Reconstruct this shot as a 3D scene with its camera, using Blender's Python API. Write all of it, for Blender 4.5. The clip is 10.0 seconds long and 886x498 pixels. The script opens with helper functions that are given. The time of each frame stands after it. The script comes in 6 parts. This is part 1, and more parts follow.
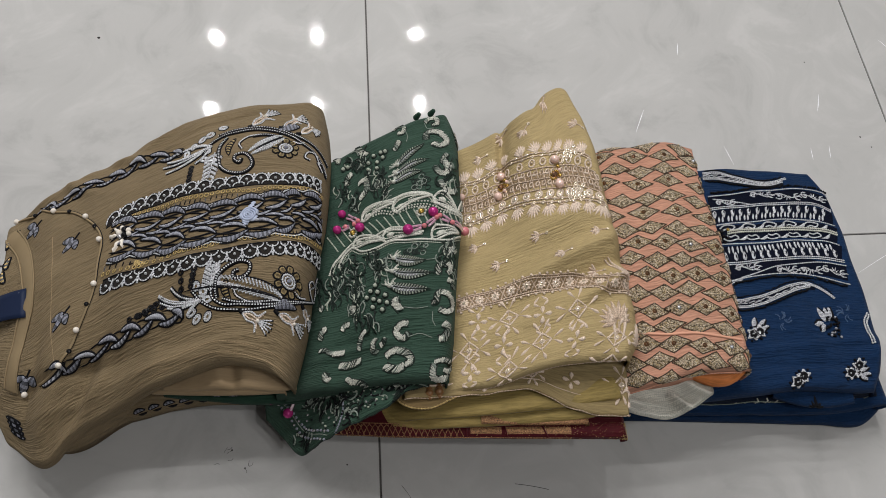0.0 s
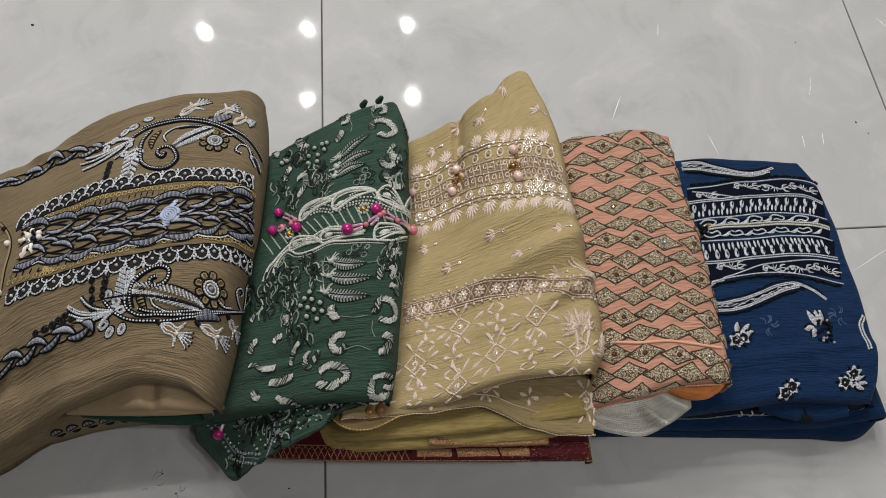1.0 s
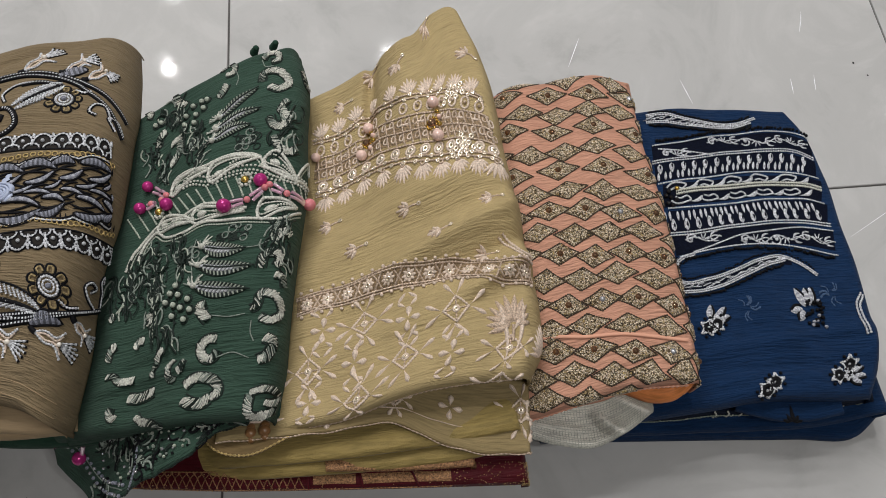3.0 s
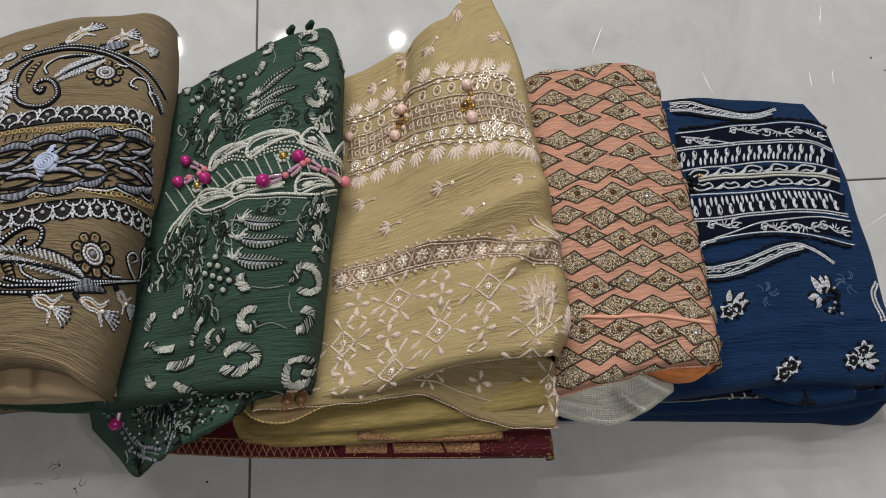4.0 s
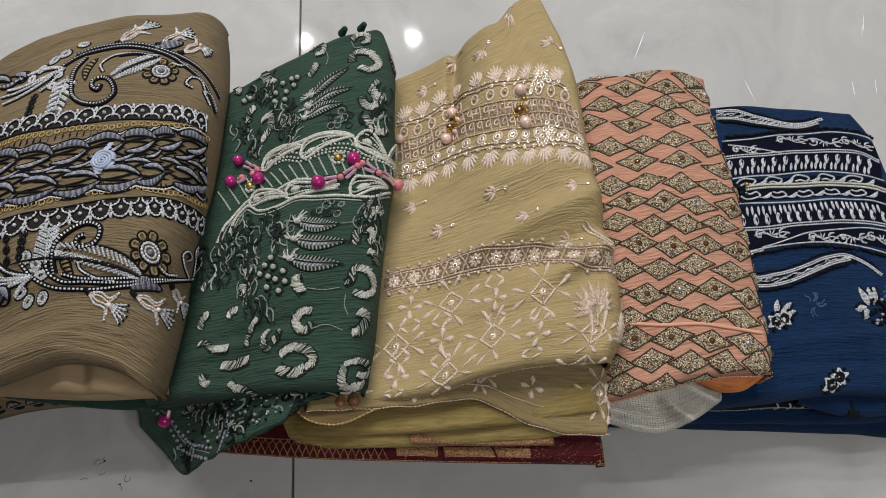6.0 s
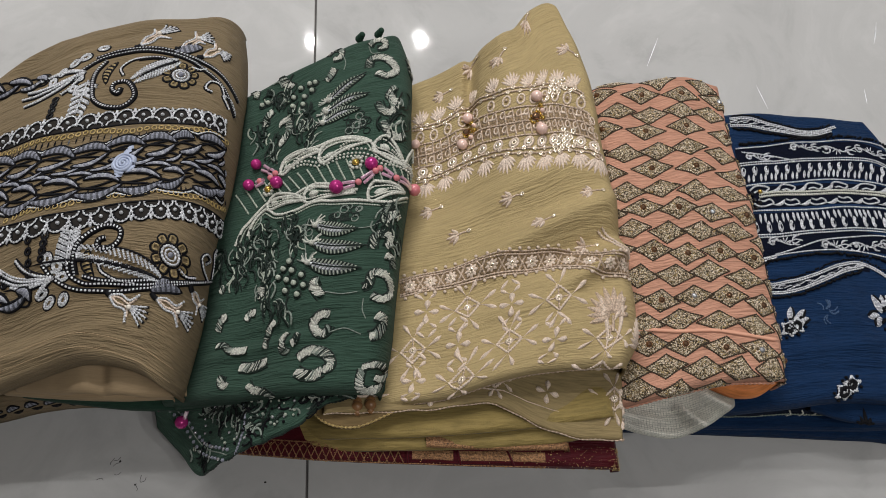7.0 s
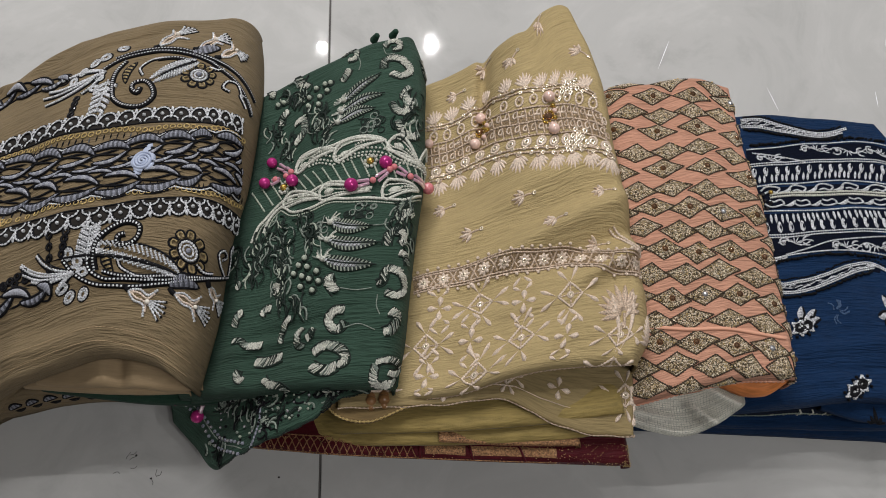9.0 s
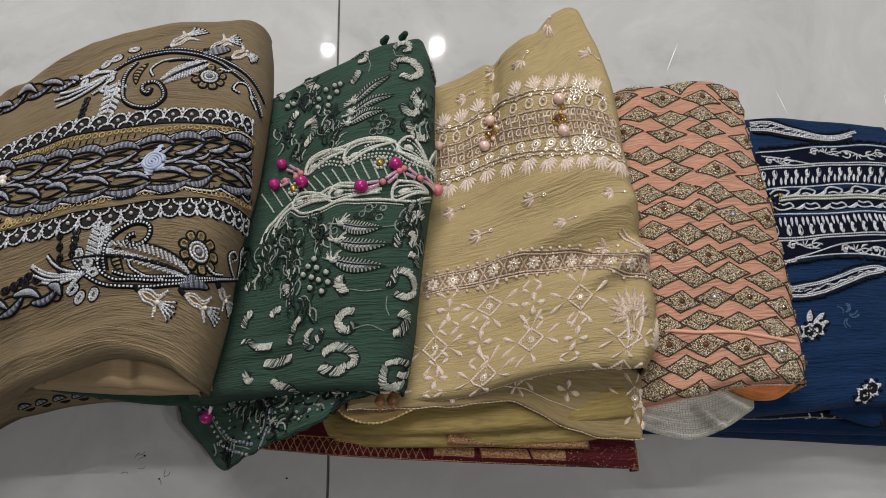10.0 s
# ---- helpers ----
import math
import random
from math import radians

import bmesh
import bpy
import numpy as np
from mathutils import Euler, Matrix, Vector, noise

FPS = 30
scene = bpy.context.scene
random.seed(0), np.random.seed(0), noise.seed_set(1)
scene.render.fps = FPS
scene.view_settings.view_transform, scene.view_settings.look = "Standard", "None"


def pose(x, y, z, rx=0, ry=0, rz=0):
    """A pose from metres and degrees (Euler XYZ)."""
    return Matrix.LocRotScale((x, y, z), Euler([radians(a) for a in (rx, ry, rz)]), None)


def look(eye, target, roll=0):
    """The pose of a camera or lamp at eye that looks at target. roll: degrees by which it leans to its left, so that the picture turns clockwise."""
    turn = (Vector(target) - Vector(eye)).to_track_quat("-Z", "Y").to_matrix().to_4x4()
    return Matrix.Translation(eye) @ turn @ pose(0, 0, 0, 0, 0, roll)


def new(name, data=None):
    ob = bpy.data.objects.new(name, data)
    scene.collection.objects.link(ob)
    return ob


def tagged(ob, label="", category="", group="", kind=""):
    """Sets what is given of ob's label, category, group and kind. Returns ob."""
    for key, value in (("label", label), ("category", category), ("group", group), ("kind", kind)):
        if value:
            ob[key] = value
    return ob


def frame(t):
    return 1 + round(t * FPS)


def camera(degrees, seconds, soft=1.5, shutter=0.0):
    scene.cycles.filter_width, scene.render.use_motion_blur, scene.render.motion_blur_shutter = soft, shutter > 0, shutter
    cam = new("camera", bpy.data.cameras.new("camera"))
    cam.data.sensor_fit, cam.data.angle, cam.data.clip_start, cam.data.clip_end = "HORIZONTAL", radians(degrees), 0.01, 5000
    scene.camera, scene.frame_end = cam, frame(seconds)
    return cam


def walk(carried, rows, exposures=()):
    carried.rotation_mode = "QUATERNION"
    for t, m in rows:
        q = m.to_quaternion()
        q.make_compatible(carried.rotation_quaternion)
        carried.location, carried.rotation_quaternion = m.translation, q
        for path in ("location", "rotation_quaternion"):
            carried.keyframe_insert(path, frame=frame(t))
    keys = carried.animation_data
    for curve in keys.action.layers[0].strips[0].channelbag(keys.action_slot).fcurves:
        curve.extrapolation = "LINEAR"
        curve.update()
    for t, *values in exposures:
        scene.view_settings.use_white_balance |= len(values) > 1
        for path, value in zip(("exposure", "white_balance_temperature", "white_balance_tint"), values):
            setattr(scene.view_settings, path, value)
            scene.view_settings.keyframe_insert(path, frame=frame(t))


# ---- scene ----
cam = camera(59.2, 10.0, soft=0.45)
PATH = [
    (0, (0.013, 0.096, 0.955), (0.167, 0.989, -0.829), 6.6),
    (0.5, (0.036, 0.107, 0.923), (0.186, 0.996, -0.862), 6.4),
    (1, (0.081, 0.136, 0.882), (0.221, 1.019, -0.907), 5.3),
    (1.5, (0.137, 0.191, 0.835), (0.28, 1.066, -0.958), 3.1),
    (2, (0.173, 0.22, 0.778), (0.314, 1.066, -1.029), 2.0),
    (2.2, (0.175, 0.212, 0.754), (0.315, 1.042, -1.06), 2.5),
    (3.3, (0.163, 0.206, 0.765), (0.309, 0.984, -1.072), 5.8),
    (3.5, (0.155, 0.206, 0.77), (0.307, 0.972, -1.071), 6.5),
    (4, (0.138, 0.196, 0.77), (0.288, 0.957, -1.073), 7.3),
    (4.5, (0.138, 0.195, 0.77), (0.285, 0.954, -1.075), 7.6),
    (5, (0.133, 0.196, 0.772), (0.277, 0.955, -1.073), 7.7),
    (5.5, (0.114, 0.2, 0.77), (0.253, 0.959, -1.075), 7.5),
    (7, (0.088, 0.203, 0.775), (0.214, 0.969, -1.068), 7.2),
    (7.5, (0.086, 0.197, 0.78), (0.209, 0.965, -1.063), 7.1),
    (8, (0.086, 0.196, 0.778), (0.204, 0.967, -1.063), 6.9),
    (8.5, (0.084, 0.198, 0.777), (0.193, 0.973, -1.064), 6.4),
    (9, (0.084, 0.194, 0.78), (0.187, 0.973, -1.058), 5.8),
    (9.5, (0.076, 0.191, 0.779), (0.174, 0.97, -1.06), 5.6),
    (10, (0.079, 0.194, 0.78), (0.173, 0.978, -1.057), 5.4),
]
walk(cam, [(t, look(eye, target, roll)) for t, eye, target, roll in PATH])

# ---- light ----
world = bpy.data.worlds.new("world")
world.use_nodes = True
scene.world = world
world.node_tree.nodes["Background"].inputs[0].default_value = (0.9, 0.95, 1.0, 1)
world.node_tree.nodes["Background"].inputs[1].default_value = 0.02
scene.view_settings.exposure = 0.0
CEILING = 2.9


# ---- materials ----
def mat(name, color, rough=0.6, metal=0.0):
    m = bpy.data.materials.new(name)
    m.use_nodes = True
    b = m.node_tree.nodes["Principled BSDF"]
    b.inputs["Base Color"].default_value = (*color, 1)
    b.inputs["Roughness"].default_value = rough
    b.inputs["Metallic"].default_value = metal
    return m


def nd(m, kind, **values):
    n = m.node_tree.nodes.new(kind)
    for k, v in values.items():
        n.inputs[k.replace("_", " ")].default_value = v
    return n


def link(m, a, b):
    m.node_tree.links.new(a, b)


def coords(m, scale, which="UV"):
    tc = m.node_tree.nodes.new("ShaderNodeTexCoord")
    mp = m.node_tree.nodes.new("ShaderNodeMapping")
    mp.inputs["Scale"].default_value = scale
    link(m, tc.outputs[which], mp.inputs[0])
    return mp.outputs[0]


def ramp(m, source, stops):
    r = m.node_tree.nodes.new("ShaderNodeValToRGB")
    while len(r.color_ramp.elements) < len(stops):
        r.color_ramp.elements.new(0.5)
    for e, (p, c) in zip(r.color_ramp.elements, stops):
        e.position, e.color = p, (*c, 1)
    link(m, source, r.inputs[0])
    return r.outputs[0]


def shade(c, k):
    return tuple(min(1.0, x * k) for x in c)


def fabric(name, color, rough=0.75, crinkle=0.5, sheen=0.03, weave=1.0, alpha=1.0, vary=0.19):
    """Crepe or chiffon: fine crinkles along the width, soft blotches and a faint weave."""
    m = mat(name, color, rough)
    b = m.node_tree.nodes["Principled BSDF"]
    b.inputs["Sheen Weight"].default_value = sheen
    b.inputs["Sheen Roughness"].default_value = 0.4
    b.inputs["Specular IOR Level"].default_value = 0.12
    n1 = nd(m, "ShaderNodeTexNoise", Scale=1.0, Detail=4.0, Roughness=0.6)
    link(m, coords(m, (70, 620, 1)), n1.inputs["Vector"])
    n2 = nd(m, "ShaderNodeTexNoise", Scale=1.0, Detail=3.0)
    link(m, coords(m, (18, 26, 1)), n2.inputs["Vector"])
    n3 = nd(m, "ShaderNodeTexNoise", Scale=1.0, Detail=1.0)
    link(m, coords(m, (1500, 1500, 1)), n3.inputs["Vector"])
    mix = nd(m, "ShaderNodeMath")
    mix.operation = "MULTIPLY_ADD"
    mix.inputs[1].default_value = 0.35
    link(m, n2.outputs[0], mix.inputs[0])
    link(m, n1.outputs[0], mix.inputs[2])
    # the crinkle noise tints the colour too, painting light and dark folds
    col = ramp(m, mix.outputs[0], [(0.36, shade(color, 1 - 1.3 * vary)), (0.5, color), (0.64, shade(color, 1 + vary))])
    half = nd(m, "ShaderNodeMath")
    half.operation = "MULTIPLY"
    half.inputs[1].default_value = 0.74
    link(m, mix.outputs[0], half.inputs[0])
    link(m, half.outputs[0], col.node.inputs[0])
    link(m, col, b.inputs["Base Color"])
    h = nd(m, "ShaderNodeMath")
    h.operation = "MULTIPLY_ADD"
    h.inputs[1].default_value = 0.25 * weave
    link(m, n3.outputs[0], h.inputs[0])
    link(m, n1.outputs[0], h.inputs[2])
    n4 = nd(m, "ShaderNodeTexNoise", Scale=1.0, Detail=2.0)
    link(m, coords(m, (11, 130, 1)), n4.inputs["Vector"])
    g = nd(m, "ShaderNodeMath")
    g.operation = "MULTIPLY_ADD"
    g.inputs[1].default_value = 1.1
    link(m, n4.outputs[0], g.inputs[0])
    link(m, h.outputs[0], g.inputs[2])
    bump = nd(m, "ShaderNodeBump", Strength=crinkle, Distance=0.007)
    link(m, g.outputs[0], bump.inputs["Height"])
    link(m, bump.outputs[0], b.inputs["Normal"])
    b.inputs["Alpha"].default_value = alpha
    return m


def thread(name, color, rough=0.45, metal=0.0, spec=0.5, vary=0.6, bump_s=1.0):
    """Embroidery thread: silky, with fine stitch relief and tone changes."""
    m = mat(name, color, rough, metal)
    b = m.node_tree.nodes["Principled BSDF"]
    b.inputs["Specular IOR Level"].default_value = spec
    n = nd(m, "ShaderNodeTexNoise", Scale=650.0, Detail=4.0, Roughness=0.7)
    link(m, coords(m, (1, 1, 1), "Object"), n.inputs["Vector"])
    link(m, ramp(m, n.outputs[0], [(0.3, shade(color, 1 - vary)), (0.65, shade(color, 1 + 0.5 * vary))]), b.inputs["Base Color"])
    bump = nd(m, "ShaderNodeBump", Strength=bump_s, Distance=0.0011)
    link(m, n.outputs[0], bump.inputs["Height"])
    link(m, bump.outputs[0], b.inputs["Normal"])
    return m


def tile_material():
    """Polished grey porcelain with faint clouds, veins and dust."""
    base = (0.465, 0.46, 0.45)
    m = mat("polished porcelain tile", base, 0.1)
    b = m.node_tree.nodes["Principled BSDF"]
    co = coords(m, (1, 1, 1), "Object")
    n = nd(m, "ShaderNodeTexNoise", Scale=7.0, Detail=9.0, Roughness=0.62, Distortion=1.2)
    link(m, co, n.inputs["Vector"])
    link(m, ramp(m, n.outputs[0], [(0.34, shade(base, 0.86)), (0.46, shade(base, 0.98)), (0.54, base), (0.66, shade(base, 1.09))]), b.inputs["Base Color"])
    n2 = nd(m, "ShaderNodeTexNoise", Scale=38.0, Detail=5.0)
    link(m, co, n2.inputs["Vector"])
    link(m, ramp(m, n2.outputs[0], [(0.3, (0.02,) * 3), (0.75, (0.055,) * 3)]), b.inputs["Roughness"])
    return m


TAN = (0.250, 0.187, 0.108)
GREEN = (0.041, 0.081, 0.058)
YELLOW = (0.42, 0.322, 0.16)
ORANGE = (0.67, 0.35, 0.242)
BLUE = (0.0065, 0.027, 0.080)
M_FLOOR = tile_material()
M_GROUT = mat("dark grout", (0.09, 0.085, 0.08), 0.9)
M_WALL = mat("white wall paint", (0.52, 0.52, 0.51), 0.8)
M_SHELF = mat("grey shop wall", (0.17, 0.166, 0.162), 0.8)
M_TAN = fabric("tan crepe", TAN, 0.7, 0.8, vary=0.15)
M_TAN_IN = fabric("tan lining", (0.36, 0.262, 0.155), 0.65, 0.08, vary=0.07)
M_GREEN = fabric("green crepe", GREEN, 0.7, 0.75, vary=0.15)
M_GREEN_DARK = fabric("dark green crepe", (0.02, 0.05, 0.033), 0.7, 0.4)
M_YELLOW = fabric("yellow crepe", YELLOW, 0.65, 0.55, vary=0.10)
M_MUSTARD = fabric("mustard silk", (0.27, 0.20, 0.07), 0.5, 0.35, 0.1)
M_NET = fabric("sheer yellow net", (0.31, 0.235, 0.115), 0.6, 0.4, alpha=0.82)
M_ORANGE = fabric("peach georgette", ORANGE, 0.7, 0.8, vary=0.12)
M_ORANGE_IN = fabric("orange lining", (0.72, 0.25, 0.08), 0.5, 0.1)
M_BLUE = fabric("navy georgette", BLUE, 0.65, 0.65, vary=0.2)
M_BLUE_IN = fabric("dark navy under cloth with gap shade", (0.0025, 0.008, 0.024), 0.7, 0.8)
M_WHITE = fabric("white net", (0.80, 0.78, 0.70), 0.7, 0.3)
M_MAROON = fabric("maroon brocade", (0.06, 0.004, 0.008), 0.45, 0.4, 0.1)
M_DARK = fabric("shade-dark cloth", (0.03, 0.028, 0.03), 0.8, 0.3)


# ---- geometry tools ----
class Soup:
    """Gathers vertices and faces of one mesh."""

    def __init__(self):
        self.v, self.f, self.n = [], [], 0

    def add(self, verts, faces):
        self.v.append(np.asarray(verts, float).reshape(-1, 3))
        self.f += [tuple(i + self.n for i in f) for f in faces]
        self.n += len(self.v[-1])

    def mesh(self, name, material, smooth=True):
        me = bpy.data.meshes.new(name)
        me.from_pydata(np.concatenate(self.v).tolist() if self.v else [], [], self.f)
        me.materials.append(material)
        if smooth:
            me.polygons.foreach_set("use_smooth", [True] * len(me.polygons))
        me.update()
        return me


def piece(name, soup, material, parent=None, label="", smooth=True):
    ob = new(name, soup.mesh(name, material, smooth))
    ob.parent = parent
    return tagged(ob, label)


def spline(points):
    """A smooth curve through points; call with parameters 0..1."""
    p = np.asarray(points, float)
    p = p[np.r_[True, np.linalg.norm(np.diff(p, axis=0), axis=1) > 1e-6]]
    if len(p) < 3:
        p = np.vstack((p[0], (p[0] + p[-1]) / 2 + 1e-5, p[-1] + 2e-5))
    d = np.r_[0, np.cumsum(np.linalg.norm(np.diff(p, axis=0), axis=1))]
    d /= d[-1]
    m = np.gradient(p, d, axis=0)

    def at(t):
        t = np.clip(np.asarray(t, float), 0, 1)
        i = np.clip(np.searchsorted(d, t, side="right") - 1, 0, len(p) - 2)
        h = (d[i + 1] - d[i])[..., None]
        s = ((t - d[i]) / (d[i + 1] - d[i]))[..., None]
        return ((2 * s**3 - 3 * s**2 + 1) * p[i] + (s**3 - 2 * s**2 + s) * h * m[i] + (3 * s**2 - 2 * s**3) * p[i + 1] + (s**3 - s**2) * h * m[i + 1])
    return at


def table(rows):
    """Smooth height table: rows from front to back, each from left to right."""
    z = np.asarray(rows, float)
    nb, na = z.shape

    def at(a, b):
        x, y = np.clip(a, 0, 1) * (na - 1), np.clip(b, 0, 1) * (nb - 1)
        i, j = np.minimum(x.astype(int), na - 2), np.minimum(y.astype(int), nb - 2)
        s, t = x - i, y - j
        s, t = 0.5 * s + 0.5 * s * s * (3 - 2 * s), 0.5 * t + 0.5 * t * t * (3 - 2 * t)
        return (z[j, i] * (1 - s) + z[j, i + 1] * s) * (1 - t) + (z[j + 1, i] * (1 - s) + z[j + 1, i + 1] * s) * t
    return at


def roll_profile(w, share, radius, depth, turn, size):
    """How far in (0..1 of the size) and how far down a side has rolled, where w runs 0..1 towards that side."""
    k = np.clip((w - (1 - share)) / share, 0, 1) * radians(turn)
    flat = np.clip(w / (1 - share), 0, 1) * (1 - radius / size)
    return flat + np.sin(k) * radius / size, depth * (1 - np.cos(k))


def waves(x, y, seed, amount, scale):
    rng = np.random.default_rng(seed)
    out = np.zeros_like(x)
    for k in range(7):
        ang = rng.uniform(0, math.pi)
        f = scale * rng.uniform(0.6, 2.4)
        out += np.sin(f * (x * math.cos(ang) + y * math.sin(ang)) + rng.uniform(0, 6.3)) / (1 + 0.6 * k)
    return amount * out / 2.2


class Drape:
    """A folded cloth's visible sheet: plan outline from four curves, a height table, and rolled sides (radius, depth, turn)."""

    def __init__(self, front, back, left, right, heights, sides, nu=120, nv=140, seed=1, wrinkle=0.0015, creases=()):
        F, B, L, R, Z = spline(front), spline(back), spline(left), spline(right), table(heights)
        width = np.linalg.norm(np.subtract(front[0], front[-1]))
        length = np.linalg.norm(np.subtract(right[0], right[-1]))
        u, v = np.meshgrid(np.linspace(0, 1, nu), np.linspace(0, 1, nv))
        r, f, k = sides["right"], sides["front"], sides["back"]
        shr, shf, shb = 0.2, 0.1, 0.12
        a, qr = roll_profile(u, shr, *r, width)
        bf, qf = roll_profile(1 - 2 * v, shf * 2, *f, length / 2)
        bb, qb = roll_profile(2 * v - 1, shb * 2, *k, length / 2)
        b = np.where(v < 0.5, 0.5 - bf / 2, 0.5 + bb / 2)
        q = (qr**4 + np.where(v < 0.5, qf, qb)**4)**0.25
        if "left" in sides:
            al, ql = roll_profile(1 - 2 * u, 0.3, *sides["left"], width / 2)
            a = np.where(u < 0.5, 0.5 - al / 2 * 1.0, a)
            q = (q**4 + np.where(u < 0.5, ql, 0)**4)**0.25
        A, Bv = a, b
        corner = lambda c: np.asarray(c, float)
        Fa, Ba, Lb, Rb = F(A), B(A), L(Bv), R(Bv)
        p00, p10, p01, p11 = corner(front[0]), corner(front[-1]), corner(back[0]), corner(back[-1])
        s, t = A[..., None], Bv[..., None]
        xy = (1 - t) * Fa + t * Ba + (1 - s) * Lb + s * Rb - ((1 - s) * (1 - t) * p00 + s * (1 - t) * p10 + (1 - s) * t * p01 + s * t * p11)
        z = Z(A, Bv) - q + waves(xy[..., 0], xy[..., 1], seed, wrinkle, 70)
        for (x0, y0), (x1, y1), w, h in creases:
            d = np.array((x1 - x0, y1 - y0))
            n = np.linalg.norm(d)
            d = d / n
            along = (xy[..., 0] - x0) * d[0] + (xy[..., 1] - y0) * d[1]
            off = -(xy[..., 0] - x0) * d[1] + (xy[..., 1] - y0) * d[0]
            z = z + h * np.exp(-(off / w)**2) * np.clip(np.minimum(along, n - along) / (0.3 * n) + 0.3, 0, 1)
        self.P = np.dstack((xy, np.maximum(z, 0.002)))
        du, dv = np.gradient(self.P, axis=1), np.gradient(self.P, axis=0)
        N = np.cross(du, dv)
        self.N = N / np.maximum(np.linalg.norm(N, axis=2, keepdims=True), 1e-9)
        self.nu, self.nv, self.width, self.length = nu, nv, width, length

    def _mix(self, G, u, v):
        x, y = np.clip(u, 0, 1) * (self.nu - 1), np.clip(v, 0, 1) * (self.nv - 1)
        i, j = np.minimum(x.astype(int), self.nu - 2), np.minimum(y.astype(int), self.nv - 2)
        s, t = (x - i)[..., None], (y - j)[..., None]
        return (G[j, i] * (1 - s) + G[j, i + 1] * s) * (1 - t) + (G[j + 1, i] * (1 - s) + G[j + 1, i + 1] * s) * t

    def at(self, uv, lift=0.0):
        uv = np.asarray(uv, float)
        n = self._mix(self.N, uv[..., 0], uv[..., 1])
        n = n / np.maximum(np.linalg.norm(n, axis=-1, keepdims=True), 1e-9)
        return self._mix(self.P, uv[..., 0], uv[..., 1]) + n * np.asarray(lift)[..., None], n

    def sheet(self, name, material, parent, label="", thick=0.0012):
        nu, nv = self.nu, self.nv
        me = bpy.data.meshes.new(name)
        idx = np.arange(nu * nv).reshape(nv, nu)
        faces = np.stack((idx[:-1, :-1], idx[:-1, 1:], idx[1:, 1:], idx[1:, :-1]), -1).reshape(-1, 4)
        me.from_pydata(self.P.reshape(-1, 3).tolist(), [], faces.tolist())
        me.materials.append(material)
        me.polygons.foreach_set("use_smooth", [True] * len(me.polygons))
        uv = me.uv_layers.new(name="cloth")
        j, i = np.divmod(np.arange(nu * nv), nu)
        co = np.c_[i / (nu - 1) * self.width, j / (nv - 1) * self.length]
        loops = np.empty(len(me.loops), int)
        me.loops.foreach_get("vertex_index", loops)
        uv.data.foreach_set("uv", co[loops].ravel())
        me.update()
        ob = new(name, me)
        ob.parent = parent
        if thick:
            so = ob.modifiers.new("thickness", "SOLIDIFY")
            so.thickness, so.offset = thick, -1
        return tagged(ob, label)


def thing(name, at, label, category, group="", kind=""):
    ob = new(name)
    ob.location = at
    ob.empty_display_size = 0.05
    bpy.context.view_layer.update()
    return tagged(ob, label, category, group, kind)


def under(parent, ob):
    """Keeps a part's world place while it hangs under a thing."""
    ob.parent = parent
    ob.matrix_parent_inverse = Matrix.Translation(-Vector(parent.location))
    return ob


# ---- structure ----
TILE, GAP = 0.8, 0.0022
ORIGIN = (0.0, 0.573)


def box(soup, x0, y0, z0, x1, y1, z1):
    v = [(x, y, z) for z in (z0, z1) for y in (y0, y1) for x in (x0, x1)]
    soup.add(v, [(0, 2, 3, 1), (4, 5, 7, 6), (0, 1, 5, 4), (2, 6, 7, 3), (0, 4, 6, 2), (1, 3, 7, 5)])


ROOM = (-3.2, -3.2, 4.0, 5.373)
s = Soup()
box(s, ROOM[0], ROOM[1], -0.06, ROOM[2], ROOM[3], -0.0025)
floor = tagged(piece("floor", s, M_GROUT, smooth=False), "polished light grey porcelain tile floor with dark thin joints", "floor", kind="structure")


def tile_mesh():
    bm = bmesh.new()
    bmesh.ops.create_cube(bm, size=1)
    bmesh.ops.scale(bm, vec=(TILE - GAP, TILE - GAP, 0.01), verts=bm.verts)
    bmesh.ops.translate(bm, vec=(0, 0, -0.005), verts=bm.verts)
    bmesh.ops.bevel(bm, geom=[e for e in bm.edges if all(v.co.z > -0.001 for v in e.verts)], offset=0.0007, segments=1, affect="EDGES")
    me = bpy.data.meshes.new("tile")
    bm.to_mesh(me)
    bm.free()
    me.materials.append(M_FLOOR)
    return me


TILE_ME = tile_mesh()
for i in range(-4, 5):
    for j in range(-5, 6):
        t = new("tile", TILE_ME)
        t.parent = floor
        t.location = (ORIGIN[0] + (i + 0.5) * TILE, ORIGIN[1] + (j + 0.5) * TILE, 0)

for nm, b in (("wall_west", (ROOM[0] - 0.1, ROOM[1], 0, ROOM[0], ROOM[3], CEILING)), ("wall_east", (ROOM[2], ROOM[1], 0, ROOM[2] + 0.1, ROOM[3], CEILING)),
              ("wall_south", (ROOM[0] - 0.1, ROOM[1] - 0.1, 0, ROOM[2] + 0.1, ROOM[1], CEILING)), ("wall_north", (ROOM[0] - 0.1, ROOM[3], 0, ROOM[2] + 0.1, ROOM[3] + 0.1, CEILING))):
    s = Soup()
    box(s, *b)
    tagged(piece(nm, s, M_SHELF, smooth=False), "plain grey shop wall", "wall", kind="structure")
s = Soup()
box(s, ROOM[0] - 0.1, ROOM[1] - 0.1, CEILING, ROOM[2] + 0.1, ROOM[3] + 0.1, CEILING + 0.1)
tagged(piece("ceiling", s, M_WALL, smooth=False), "plain white shop ceiling with recessed downlights", "ceiling", kind="structure")

